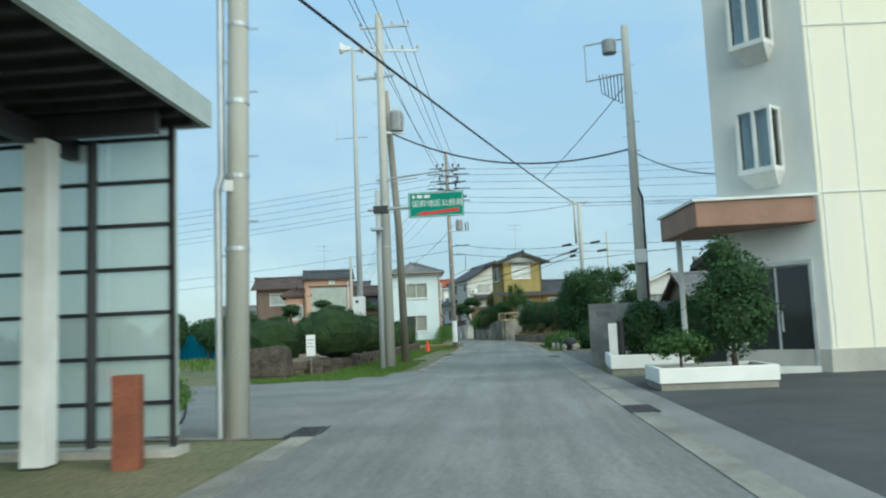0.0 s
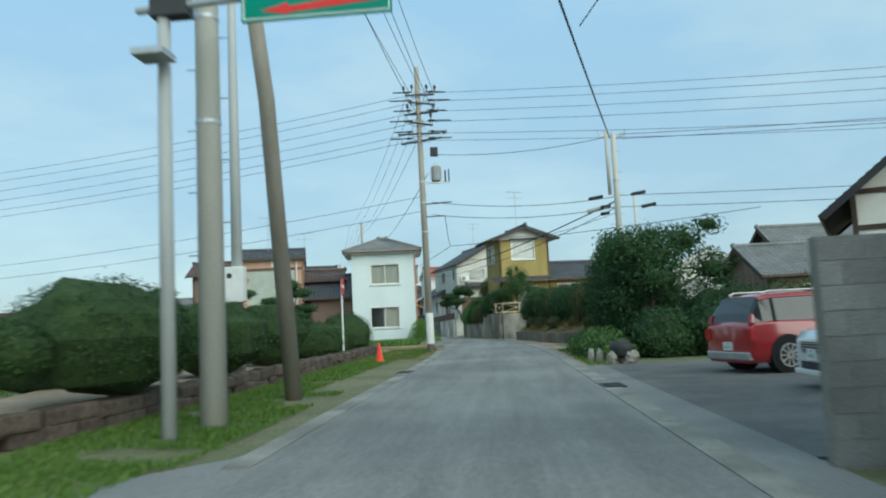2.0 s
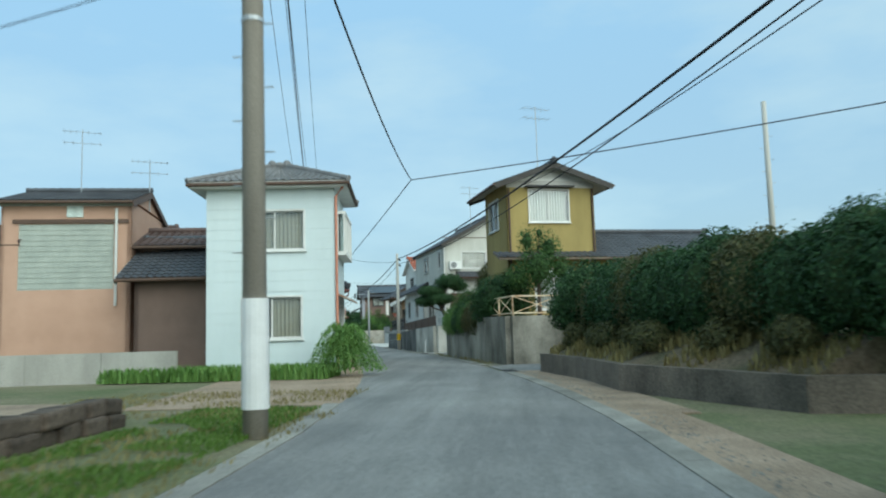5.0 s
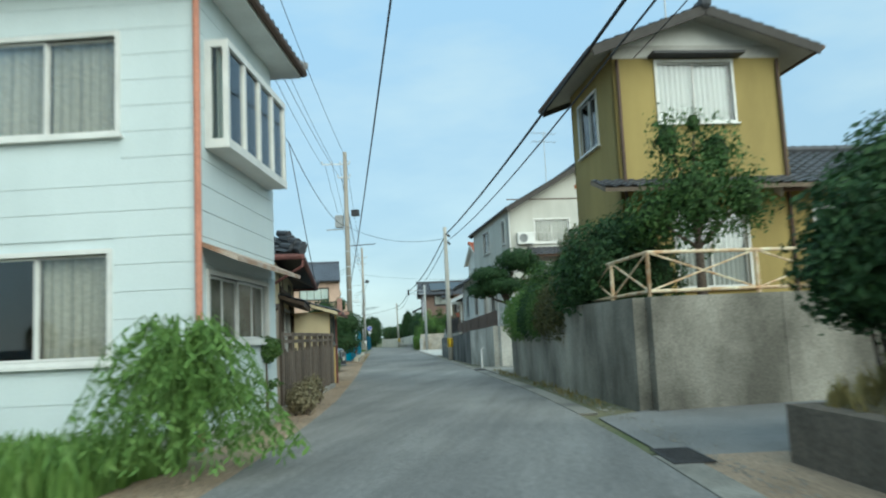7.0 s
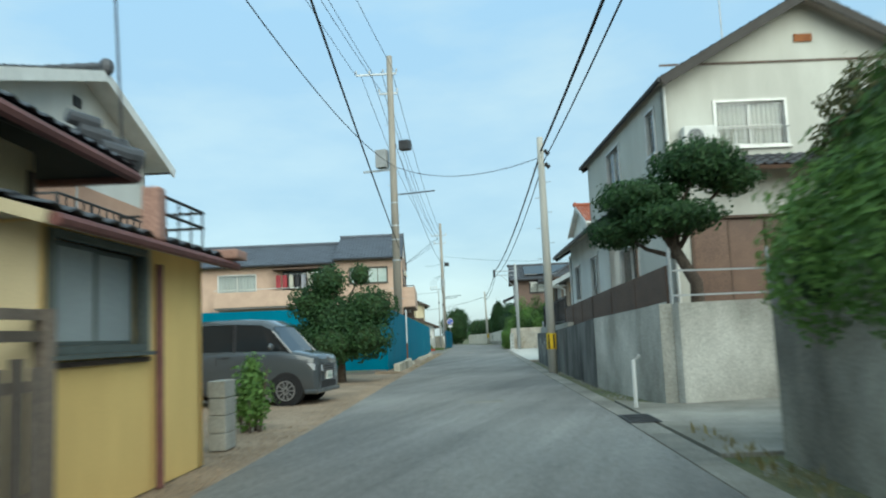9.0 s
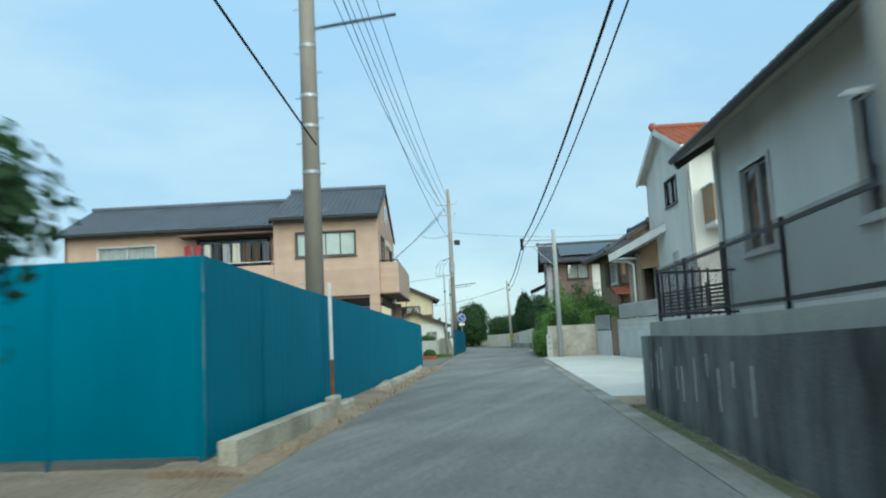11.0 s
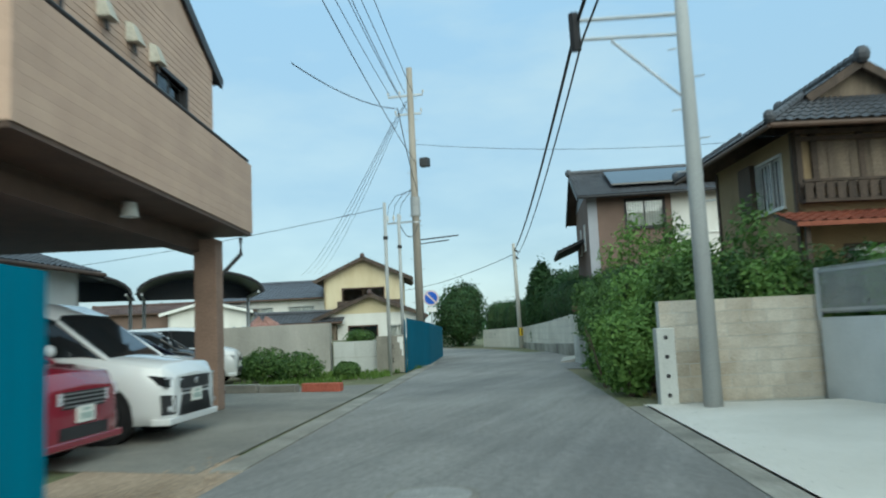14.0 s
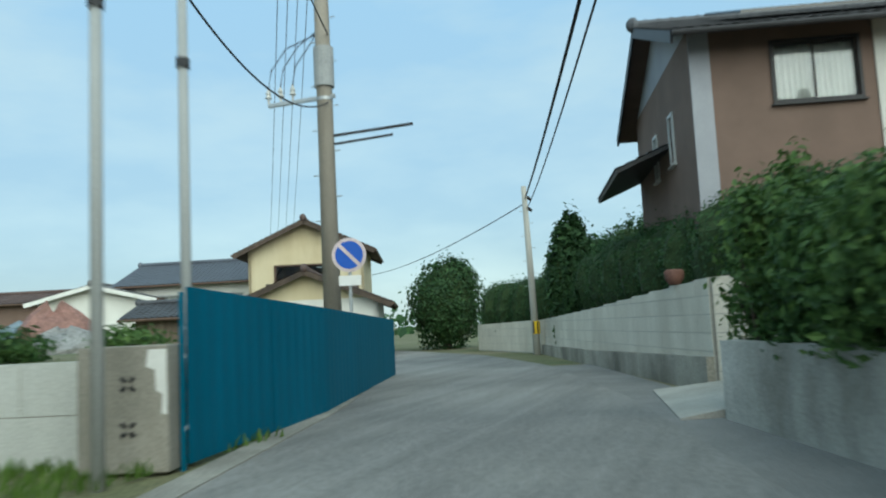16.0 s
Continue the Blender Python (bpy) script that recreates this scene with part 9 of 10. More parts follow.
            part("fog_lamp", G().ell((sx * w * 0.85, 0.03, 0.4), (0.04, 0.02, 0.04), 10, 6), lamp_clear, fp)
    part("air_intake", G().box(-w * 0.55, w * 0.55, -0.014, 0.05, 0.3, 0.42), trim_black, e)
    for py, on in ((-0.02, True), (L + 0.006, True)):
        pl = part("number_plate", G().box(-0.165, 0.165, py - 0.008, py + 0.012, 0.45, 0.615), plate_m, e)
        yb = py - 0.012 if py < 1 else py + 0.012
        part("plate_bar", G().box(-0.12, 0.12, yb, yb + 0.003, 0.48, 0.545).box(-0.07, 0.07, yb, yb + 0.003, 0.565, 0.595), mat("plate_print", (0.42, 0.5, 0.46), (0.36, 0.44, 0.4), 2.0, 0.5, 0.0), pl)
    part("front_bumper", G().box(-w * 0.95, w * 0.95, -0.008, 0.25, 0.2, 0.29), paint, e, bevel=0.02)
    part("rear_bumper", G().box(-w * 0.9, w * 0.9, L - 0.2, L + 0.04, 0.26, 0.42), rim_m if rails else paint, e, bevel=0.02)
    if rails:
        for sx in (-1, 1):
            part("roof_rail", G().tube([(sx * w * 0.68, L * 0.42, H + 0.02), (sx * w * 0.7, L * 0.45, H + 0.06), (sx * w * 0.7, L * 0.85, H + 0.05), (sx * w * 0.68, L * 0.88, H)], 0.02, 6), alu, e)
    return e


def carpaint(name, c, c2=None):
    return mat(name, c, c2 or tuple(v * 0.93 for v in c), 0.5, 0.25, 0.0, 60, var=0.02, spec=0.5, coat=0.8)


KEI = [(0.0, 0.78, 0.8), (0.02, 0.92, 0.93), (0.1, 1.0, 0.99), (0.2, 1.05, 1.0), (0.5, 1.08, 1.0), (0.85, 1.1, 1.0), (0.97, 1.08, 0.98), (1.0, 1.0, 0.92)]
KEI_R = [(0.15, 1.04, 0.85), (0.27, 1.55, 0.8), (0.34, 1.68, 0.8), (0.5, 1.72, 0.8), (0.8, 1.71, 0.8), (0.95, 1.67, 0.8), (0.985, 1.3, 0.84), (0.99, 1.1, 0.86)]
MINI = [(0.0, 0.8, 0.78), (0.025, 0.95, 0.93), (0.12, 1.03, 0.99), (0.24, 1.1, 1.0), (0.5, 1.13, 1.0), (0.9, 1.15, 1.0), (0.98, 1.12, 0.97), (1.0, 1.0, 0.92)]
MINI_R = [(0.17, 1.06, 0.85), (0.32, 1.62, 0.78), (0.4, 1.78, 0.78), (0.55, 1.83, 0.78), (0.85, 1.82, 0.78), (0.95, 1.76, 0.78), (0.985, 1.4, 0.82), (0.99, 1.15, 0.85)]
SUVP = [(0.0, 0.75, 0.8), (0.025, 0.88, 0.93), (0.15, 0.95, 0.99), (0.28, 1.0, 1.0), (0.5, 1.03, 1.0), (0.85, 1.06, 1.0), (0.97, 1.04, 0.97), (1.0, 0.95, 0.92)]
SUVR = [(0.24, 0.98, 0.85), (0.4, 1.48, 0.78), (0.48, 1.6, 0.78), (0.65, 1.63, 0.78), (0.85, 1.61, 0.78), (0.92, 1.56, 0.78), (0.97, 1.25, 0.82), (0.98, 1.05, 0.86)]
# own -y is the nose: rz turns it; nose towards +x is rz 90
car("grey boxy kei wagon parked on the bare yard", -11.45, 89.3, 98, 3.4, 1.48, 1.68, KEI, [(a, b - 0.04, c) for a, b, c in KEI_R], carpaint("paint_grey", (0.06, 0.068, 0.074)), 0.28)
car("red compact sport utility car parked tail to the lane", 8.2, 34.0, 106, 3.95, 1.7, 1.56, [(a, b - 0.02, c) for a, b, c in SUVP], [(a, b - 0.07, c) for a, b, c in SUVR], carpaint("paint_red", (0.34, 0.02, 0.024)), 0.34, rails=True)
car("white hatchback parked nose to the lane", 4.55, 28.95, 270, 3.9, 1.66, 1.5, SUVP, [(a, b - 0.12, c) for a, b, c in SUVR], carpaint("paint_white", (0.72, 0.73, 0.73)), 0.3)
car("deep red minivan parked nose out under the beige house", -22.6, 124.47, 106, 4.6, 1.7, 1.83, MINI, MINI_R, carpaint("paint_wine", (0.22, 0.012, 0.03)), 0.31)
car("white minivan with black grille parked nose out under the beige house", -22.98, 126.75, 106, 4.7, 1.72, 1.83, MINI, MINI_R, carpaint("paint_white", (0.72, 0.73, 0.73)), 0.33, gr="black")
car("dark navy hatchback parked nose out", -25.0, 129.75, 106, 3.9, 1.66, 1.5, SUVP, [(a, b - 0.12, c) for a, b, c in SUVR], carpaint("paint_navy", (0.03, 0.035, 0.06)), 0.29, gr="black")
car("white compact car parked under the dark carport", -29.6, 137.3, 118, 3.6, 1.6, 1.6, KEI, [(a, b - 0.1, c) for a, b, c in KEI_R], carpaint("paint_white", (0.72, 0.73, 0.73)), 0.28)

car("black compact car parked beside the white compact", -29.2, 135.2, 118, 3.7, 1.62, 1.5, KEI, [(a, b - 0.2, c) for a, b, c in KEI_R], carpaint("paint_black", (0.015, 0.016, 0.018)), 0.28)


def bicycle(x, y, rz):
    e = thing("bicycle", "white and red bicycle leaning by the shelter", "bicycle", x, y, 0, rz)
    for cy in (0.0, 1.05):
        n = 24
        w = part("wheel", G().tube([(0, cy + 0.32 * math.cos(k * 6.2832 / n), 0.33 + 0.32 * math.sin(k * 6.2832 / n)) for k in range(n + 1)], 0.018, 6, False), tyre_m, e)
        s = G()
        for k in range(12):
            s.tube([(0, cy, 0.33), (0, cy + 0.31 * math.cos(k * 0.5236), 0.33 + 0.31 * math.sin(k * 0.5236))], 0.003, 4)
        part("spoke", s, steel, w)
    part("bike_frame", G().tube([(0, 0, 0.33), (0, 0.35, 0.75), (0, 0.85, 0.7), (0, 1.05, 0.33)], 0.018, 6).tube([(0, 0.35, 0.75), (0, 0.5, 0.33), (0, 0, 0.33)], 0.015, 6).tube([(0, 0.5, 0.33), (0, 0.85, 0.7)], 0.018, 6), sign_white, e)
    part("saddle", G().ell((0, 0.33, 0.85), (0.07, 0.13, 0.04), 10, 6), tyre_m, e)
    part("handlebar", G().tube([(-0.25, 0.75, 0.95), (0, 0.87, 0.98), (0.25, 0.75, 0.95)], 0.014, 6), steel, e)
    part("front_basket", G().box(-0.16, 0.16, 0.98, 1.22, 0.68, 0.9), sign_red, e)


bicycle(-5.0, 11.0, 75)
shrub("potted_shrub", "small round light green shrub by the shelter", "shrub", -4.7, 10.3, 0, [((0, 0, 0.55), (0.3, 0.3, 0.3))], 1200, 0.035, leaf_light, 201, 0.8)

# ---- poles ----
# pole by the shelter with its conduit
e = utility_pole(-3.63, 10.05, 11, 0.165, pole_m, "grey concrete utility pole with a thin conduit beside it", lean=(0.2, 0), bands=(2.48, 3.47, 4.51, 5.6))
part("conduit", G().tube([(-0.2, -0.05, -0.1), (-0.2, -0.05, 3.3), (-0.15, -0.02, 3.5), (-0.13, -0.02, 9)], 0.05, 10), steel, e)
part("tag_plate", G().box(-0.06, 0.06, -0.18, -0.165, 3.25, 3.4), sign_white, e)
# tall pole with transformer, its stay pole, sign pole
e = utility_pole(-4.2, 27.19, 13.0, 0.19, pole_m, "tall concrete utility pole carrying a drum transformer", bands=(4.3, 5.85, 6.7, 7.5))
crossarm(e, 12.5, 0, 0.7, 1.1, 4)
crossarm(e, 11.6, 10, 0.3, 1.4, 4)
crossarm(e, 10.6, -10, 0.9, 0.5, 3)
transformer(e, 0.5, 0.15, 8.55, 0.25, 0.75)
part("bracket", G().beam((0, 0, 8.5), (0.8, 0.2, 8.5), 0.08), steel, e)
part("arm", G().tube([(-0.3, 0, 6.75), (2.0, 0.0, 6.95)], 0.03, 8).tube([(-0.3, 0, 6.62), (1.2, 0.0, 6.75)], 0.02, 8), steel, e)
g = G().tube([(-4.18, 31.2, -0.2), (-4.05, 29.5, 5.3), (-4.1, 27.6, 10.2)], [0.16, 0.14, 0.11], 14)
tagged(part("stay_pole", g, pole_brown, smooth=True), "leaning brown stay pole bracing the utility pole", "utility pole", "utility poles")
sp = thing("sign_pole", "grey steel sign pole with a side arm", "pole", -4.25, 25.87, 0)
part("shaft", G().tube([(0, 0, -0.2), (0, 0, 6.15)], [0.095, 0.08], 14), galv, sp, smooth=True)
part("arm", G().tube([(-0.35, 0, 5.45), (1.15, -0.15, 5.45)], 0.05, 10), steel, sp)
part("clamp", G().box(-0.14, 0.35, -0.12, 0.12, 5.33, 5.57), iron, sp)
part("lamp_bracket", G().box(-0.2, 0.2, -0.5, -0.1, 4.7, 4.78), steel, sp)
sg = thing("direction_sign", "green road sign with white lettering and a red arrow", "sign", -3.15, 25.62, 5.07, 0)
part("panel", G().box(0, 1.88, -0.02, 0.02, 0, 0.86), sign_green, sg, bevel=0.02)
part("arrow", G().add([(0.25, -0.026, 0.13), (0.6, -0.026, 0.22), (0.6, -0.026, 0.17), (1.72, -0.026, 0.28), (1.72, -0.026, 0.17), (0.6, -0.026, 0.09), (0.6, -0.026, 0.07)], [(0, 1, 2, 3, 4, 5, 6)]), sign_red, sg)
part("rim", G().box(0.03, 1.85, -0.024, -0.0205, 0.03, 0.045).box(0.03, 1.85, -0.024, -0.0205, 0.815, 0.83).box(0.03, 0.045, -0.024, -0.0205, 0.045, 0.815).box(1.835, 1.85, -0.024, -0.0205, 0.045, 0.815), sign_white, sg)
part("small_bar", G().box(0.14, 0.22, -0.025, -0.021, 0.66, 0.76).box(0.3, 0.48, -0.025, -0.021, 0.66, 0.76).box(0.54, 0.74, -0.025, -0.021, 0.66, 0.76), sign_white, sg)
fc = bpy.data.curves.new("lettering", 'FONT')
fc.body = "国府地区公民館"
fc.size = 0.25
fc.extrude = 0.002
fc.materials.append(sign_white)
tx = new("lettering", fc)
tx.parent = sg
tx.matrix_basis = pose(0.12, -0.024, 0.38, 90, 0, 0)
# loudspeaker mast behind the bushes
ms = thing("speaker_mast", "tall slim steel mast with horn loudspeakers", "mast", -6.85, 35.75, 0)
part("shaft", G().tube([(0, 0, -0.2), (0, 0, 7), (0, 0, 15.0)], [0.16, 0.12, 0.07], 12), galv, ms, smooth=True)
part("cabinet", G().box(-0.3, 0.25, -0.3, 0.0, 2.05, 2.95), trim_white, ms, bevel=0.02)
part("emblem", G().tube([(-0.1, -0.302, 2.72), (-0.1, -0.31, 2.72)], 0.07, 16), iron, ms)
part("cross_rod", G().tube([(-1.0, 0, 10.6), (0.6, 0, 10.6)], 0.02, 6).tube([(-0.9, 0, 10.2), (-0.9, 0, 11.4)], 0.012, 6), steel, ms)
for sx, a in ((-1, 0.3), (1, -0.2), (-1, 0.0)):
    part("horn", G().tube([(sx * 0.1, 0, 15.0 + a * 0.3), (sx * 0.35, -0.05, 15.0 + a * 0.3), (sx * 0.6, -0.1, 15.0 + a * 0.4)], [0.05, 0.09, 0.24], 16), trim_white, ms)
# right-hand pole beside the block wall
e = utility_pole(4.06, 23.4, 10.4, 0.16, pole_m, "concrete utility pole with a cable bracket beside the block wall", bands=(3.2, 6.4, 7.3))
part("bracket", G().tube([(0, 0, 10.0), (-1.25, 0, 9.85), (-1.25, 0, 8.7), (0, 0, 8.9)], 0.035, 8), steel, e)
part("drum", G().tube([(-0.5, 0, 9.55), (-0.5, 0, 9.95)], 0.22, 14), trafo_m, e)
dr = G()
for k in range(7):
    dr.tube([(-0.85 + k * 0.11, 0.02, 8.9), (-0.8 + k * 0.1, 0.0, 8.3 - 0.06 * k), (-0.3, 0, 8.0)], 0.014, 5)
part("hanging_wire", dr, cable_m, e)
part("meter_box", G().box(-0.16, 0.16, -0.3, -0.16, 3.0, 3.4), trim_white, e, bevel=0.02)
part("lower_box", G().box(-0.28, 0.02, -0.25, -0.1, 0.5, 1.5), steel, e, bevel=0.02)
part("conduit", G().tube([(0.18, -0.05, 0.3), (0.18, -0.05, 5.0), (0.05, -0.1, 5.3)], 0.04, 8), iron, e)
# brown pole before the white house
e = utility_pole(-3.6, 52.4, 13.6, 0.165, pole_brown, "brown weathered utility pole crowded with crossarms, its foot white", lean=(-0.1, 0.1), bands=(5.6, 7.0, 8.0))
part("foot_sleeve", G().tube([(0, 0, 0.35), (0, 0, 1.78)], 0.178, 16), sign_white, e, "white foot sleeve")
for k, (z, a, b, dg) in enumerate([(12.2, 0.7, 0.7, 5), (11.8, 0.6, 0.8, 30), (11.3, 0.8, 0.9, -10), (10.8, 0.9, 0.7, 40), (10.3, 1.1, 1.2, 5), (9.95, 1.1, 1.1, -25)]):
    crossarm(e, z, dg, a, b, 4, mm=iron)
transformer(e, 0.62, 0.1, 8.0, 0.23, 0.72)
part("platform", G().beam((0, 0, 7.92), (1.25, 0.15, 7.92), 0.08), steel, e)
part("switch_box", G().box(0.4, 0.75, -0.1, 0.2, 9.2, 9.6), iron, e)
for k, z in enumerate((12.35, 11.95, 11.45, 10.95, 10.42, 10.1)):
    for sx in (-1, 1):
        part("strain_clamp", G().tube([(sx * 0.35, sx * 0.05, z), (sx * 0.6, sx * 0.08, z - 0.005), (sx * 0.66, sx * 0.09, z - 0.01), (sx * (1.25 + 0.2 * (k % 2)), sx * 0.2, z - 0.02)], [0.03, 0.06, 0.035, 0.03], 8), cable_m, e)
    part("jumper_wire", G().tube([(-0.55, 0, z), (-0.4, -0.16, z - 0.28), (0.05, -0.24, z - 0.36 + 0.06 * (k % 3)), (0.42, -0.14, z - 0.24), (0.55, 0, z)], 0.013, 5), cable_m, e)
for k, (x_, z_) in enumerate(((-0.75, 12.45), (-0.35, 12.5), (0.35, 12.45), (0.75, 12.4), (-0.6, 11.55), (0.65, 11.5), (0.5, 11.05))):
    part("pin_insulator", G().tube([(x_, 0, z_ - 0.1), (x_, 0, z_ + 0.04), (x_, 0, z_ + 0.07), (x_, 0, z_ + 0.2), (x_, 0, z_ + 0.24)], [0.02, 0.025, 0.075, 0.06, 0.03], 10), iron, e)
part("fuse", G().tube([(1.05, 0.1, 7.95), (1.05, 0.1, 8.5)], 0.04, 8), iron, e)
part("fuse", G().tube([(1.22, 0.12, 7.95), (1.22, 0.12, 8.55)], 0.03, 8), iron, e)
part("arm", G().tube([(0, 0, 6.9), (1.3, 0, 6.95)], 0.03, 6).tube([(0, 0, 6.3), (1.0, 0, 6.3)], 0.025, 6), iron, e)
# paired pole on the right with cable closures
e = utility_pole(4.95, 49.6, 9.0, 0.16, pole_m, "concrete pole with a head rack and black cable closures", bands=(5.6, 7.0))
part("twin_shaft", G().tube([(-0.28, 0.0, 6.4), (-0.3, 0, 9.2)], [0.08, 0.07], 10), pole_m, e, smooth=True)
crossarm(e, 8.95, 0, 0.6, 0.5, 3)
for x_, z_, dg in ((-0.9, 6.3, 8), (0.9, 6.4, 5), (-0.5, 5.9, 50), (1.3, 5.85, 5), (-0.55, 5.6, 55)):
    c_, s_ = math.cos(radians(dg)), math.sin(radians(dg))
    part("closure", G().tube([(x_ - 0.3 * c_, -0.3 * s_, z_ - 0.05), (x_ + 0.3 * c_, 0.3 * s_, z_ + 0.05)], 0.075, 10), cable_m, e)
part("closure", G().tube([(-1.3, 0, 5.72), (-0.6, 0, 5.85)], 0.09, 10), trafo_m, e)
utility_pole(9.6, 72.0, 9.6, 0.13, pole_m, "slim concrete pole behind the hedge")
utility_pole(-10.7, 52.7, 6.6, 0.11, pole_m, "slim concrete pole in the clipped garden")
# pole by the hoarding
e = utility_pole(-16.4, 105.85, 13.6, 0.185, pole_brown, "brown weathered utility pole by the hoarding, its foot sleeved white", bands=(4.5, 5.4, 6.0, 7.0))
part("foot_sleeve", G().tube([(0.42, -0.22, 0.95), (0.42, -0.22, 2.35)], 0.035, 10), sign_white, e)
crossarm(e, 12.8, 15, 1.5, 0.3, 4)
crossarm(e, 11.9, 15, 0.5, 0.3, 2)
part("switch_box", G().box(0.35, 0.8, -0.15, 0.25, 9.3, 9.7), iron, e)
part("cabinet", G().box(-0.75, -0.25, -0.2, 0.2, 8.6, 9.4), trafo_m, e, bevel=0.02)
part("guard_pipe", G().tube([(0.42, -0.22, 0.2), (0.42, -0.22, 0.95)], 0.03, 10), rust, e)
part("platform", G().beam((-1.4, 0, 8.5), (0.2, 0, 8.5), 0.08), steel, e)
part("arm", G().tube([(-0.1, 0, 7.35), (1.8, 0.2, 7.4)], 0.03, 6), iron, e)
# short concrete poles with warning band


def banded_pole(x, y, h, label, zb, lean=(0, 0)):
    e = utility_pole(x, y, h, 0.135, pole_m, label, lean)
    part("warning_band", G().tube([(0, 0, zb), (0, 0, zb + 0.45)], 0.142, 16), yellow_band, e, "yellow and black striped band")
    for k in range(6):
        a = k * 1.047
        part("stripe", G().hexa([(0.146 * math.cos(a), 0.146 * math.sin(a), zb + 0.02), (0.146 * math.cos(a + 0.35), 0.146 * math.sin(a + 0.35), zb + 0.02), (0.14 * math.cos(a + 0.35), 0.14 * math.sin(a + 0.35), zb + 0.02), (0.14 * math.cos(a), 0.14 * math.sin(a), zb + 0.02)],
                                [(0.146 * math.cos(a), 0.146 * math.sin(a), zb + 0.43), (0.146 * math.cos(a + 0.35), 0.146 * math.sin(a + 0.35), zb + 0.43), (0.14 * math.cos(a + 0.35), 0.14 * math.sin(a + 0.35), zb + 0.43), (0.14 * math.cos(a), 0.14 * math.sin(a), zb + 0.43)]), trim_black, e)
    for z_ in (h - 0.4, h - 0.8):
        part("cable_clamp", G().tube([(lean[0] + 0.12, lean[1], z_), (lean[0] + 0.22, lean[1] + 0.1, z_ - 0.1)], 0.06, 8), iron, e)
    return e


banded_pole(-8.35, 97.3, 6.9, "concrete pole with a yellow and black band beside the retaining wall", 0.68)
banded_pole(-27.2, 161.0, 6.0, "concrete pole with a yellow and black band by the hedge wall", 0.7, (-0.15, 0))
e = utility_pole(-16.5, 129.4, 6.1, 0.13, galv, "slim grey steel pole with a double side arm")
part("arm", G().tube([(0, 0, 5.6), (-1.45, -0.3, 5.65)], 0.03, 8).tube([(0, 0, 5.3), (-1.45, -0.3, 5.36)], 0.025, 8).tube([(0, 0, 4.3), (-1.0, -0.2, 5.3)], 0.02, 8), steel, e)
part("closure", G().tube([(-1.5, -0.3, 5.2), (-1.5, -0.35, 5.75)], 0.08, 8), cable_m, e)
# pole behind the second hoarding and the two slim posts
e = utility_pole(-27.9, 147.4, 12.3, 0.18, pole_brown, "weathered utility pole behind the blue hoarding", lean=(-0.05, 0), bands=(5.7, 6.6))
crossarm(e, 11.1, 10, 1.0, 0.5, 4)
crossarm(e, 10.3, 10, 0.7, 0.4, 3)
part("switch_box", G().box(0.3, 0.65, -0.15, 0.2, 8.0, 8.35), iron, e)
part("platform", G().beam((-1.3, 0, 5.75), (0.2, 0, 5.75), 0.07), steel, e)
for k in range(3):
    x_ = -1.3 + 0.28 * k
    part("insulator", G().tube([(x_, 0, 5.79), (x_, 0, 5.9), (x_, 0, 5.91), (x_, 0, 5.99), (x_, 0, 6.0), (x_, 0, 6.1)], [0.02, 0.03, 0.07, 0.04, 0.06, 0.02], 8), ceramic, e)
    part("jumper", G().tube([(x_, 0, 6.1), (x_ + 0.05, 0.05, 6.5), (x_ + 0.4, 0.05, 6.9), (0, 0, 7.1 + 0.1 * k)], 0.012, 5), cable_m, e)
part("collar", G().tube([(-0.02, 0, 5.95), (-0.02, 0, 6.75)], 0.2, 16), trafo_m, e, "grey sleeve round the pole")
part("arm", G().tube([(0, 0, 4.78), (1.3, 0.25, 4.88)], 0.025, 6), iron, e)
part("arm", G().tube([(0, 0, 4.95), (1.7, 0.3, 5.05)], 0.03, 6), iron, e)
for x_, y_, h_ in ((-25.69, 139.25, 5.15), (-25.75, 140.45, 4.95)):
    e = thing("steel_post", "slim grey steel post by the wall", "post", x_, y_, 0, 0, "slim steel posts")
    part("shaft", G().tube([(0, 0, -0.1), (0, 0, h_)], [0.055, 0.05], 10), galv, e, smooth=True)
    part("clamp", G().tube([(0, 0, h_ * 0.78), (0, 0, h_ * 0.78 + 0.1)], 0.07, 10), iron, e)

# ---- signs and small things ----
ne = thing("no_entry_sign", "round red no-entry sign with a pale bar on a white post", "sign", -6.24, 45.5, 0, 92)
part("post", G().tube([(0, 0, 0), (0, 0, 3.1)], 0.032, 10), sign_white, ne)
disc = part("disc", G().tube([(0, -0.04, 2.85), (0, -0.055, 2.85)], 0.32, 28), sign_red, ne)
part("bar", G().box(-0.24, 0.24, -0.06, -0.0555, 2.8, 2.92), sign_white, disc)
npk = thing("no_parking_sign", "round blue no-parking sign with a faded rim on a grey post", "sign", -27.1, 146.6, 0, 20)
part("post", G().tube([(0, 0, -0.1), (0, 0, 2.75)], 0.03, 10), steel, npk)
disc = part("disc", G().tube([(0, -0.04, 2.5), (0, -0.05, 2.5)], 0.31, 28), mat("faded_rim", (0.6, 0.5, 0.5), (0.5, 0.42, 0.42), 3, 0.5, 0.0), npk)
part("blue_field", G().tube([(0, -0.05, 2.5), (0, -0.054, 2.5)], 0.25, 28), sign_blue, disc)
part("slash", G().hexa([(-0.2, -0.058, 2.66), (-0.15, -0.058, 2.7), (-0.15, -0.055, 2.7), (-0.2, -0.055, 2.66)], [(0.15, -0.058, 2.3), (0.2, -0.058, 2.34), (0.2, -0.055, 2.34), (0.15, -0.055, 2.3)]), MATS["faded_rim"], disc)
part("sub_plate", G().box(-0.2, 0.2, -0.05, -0.04, 1.95, 2.13), sign_white, npk)
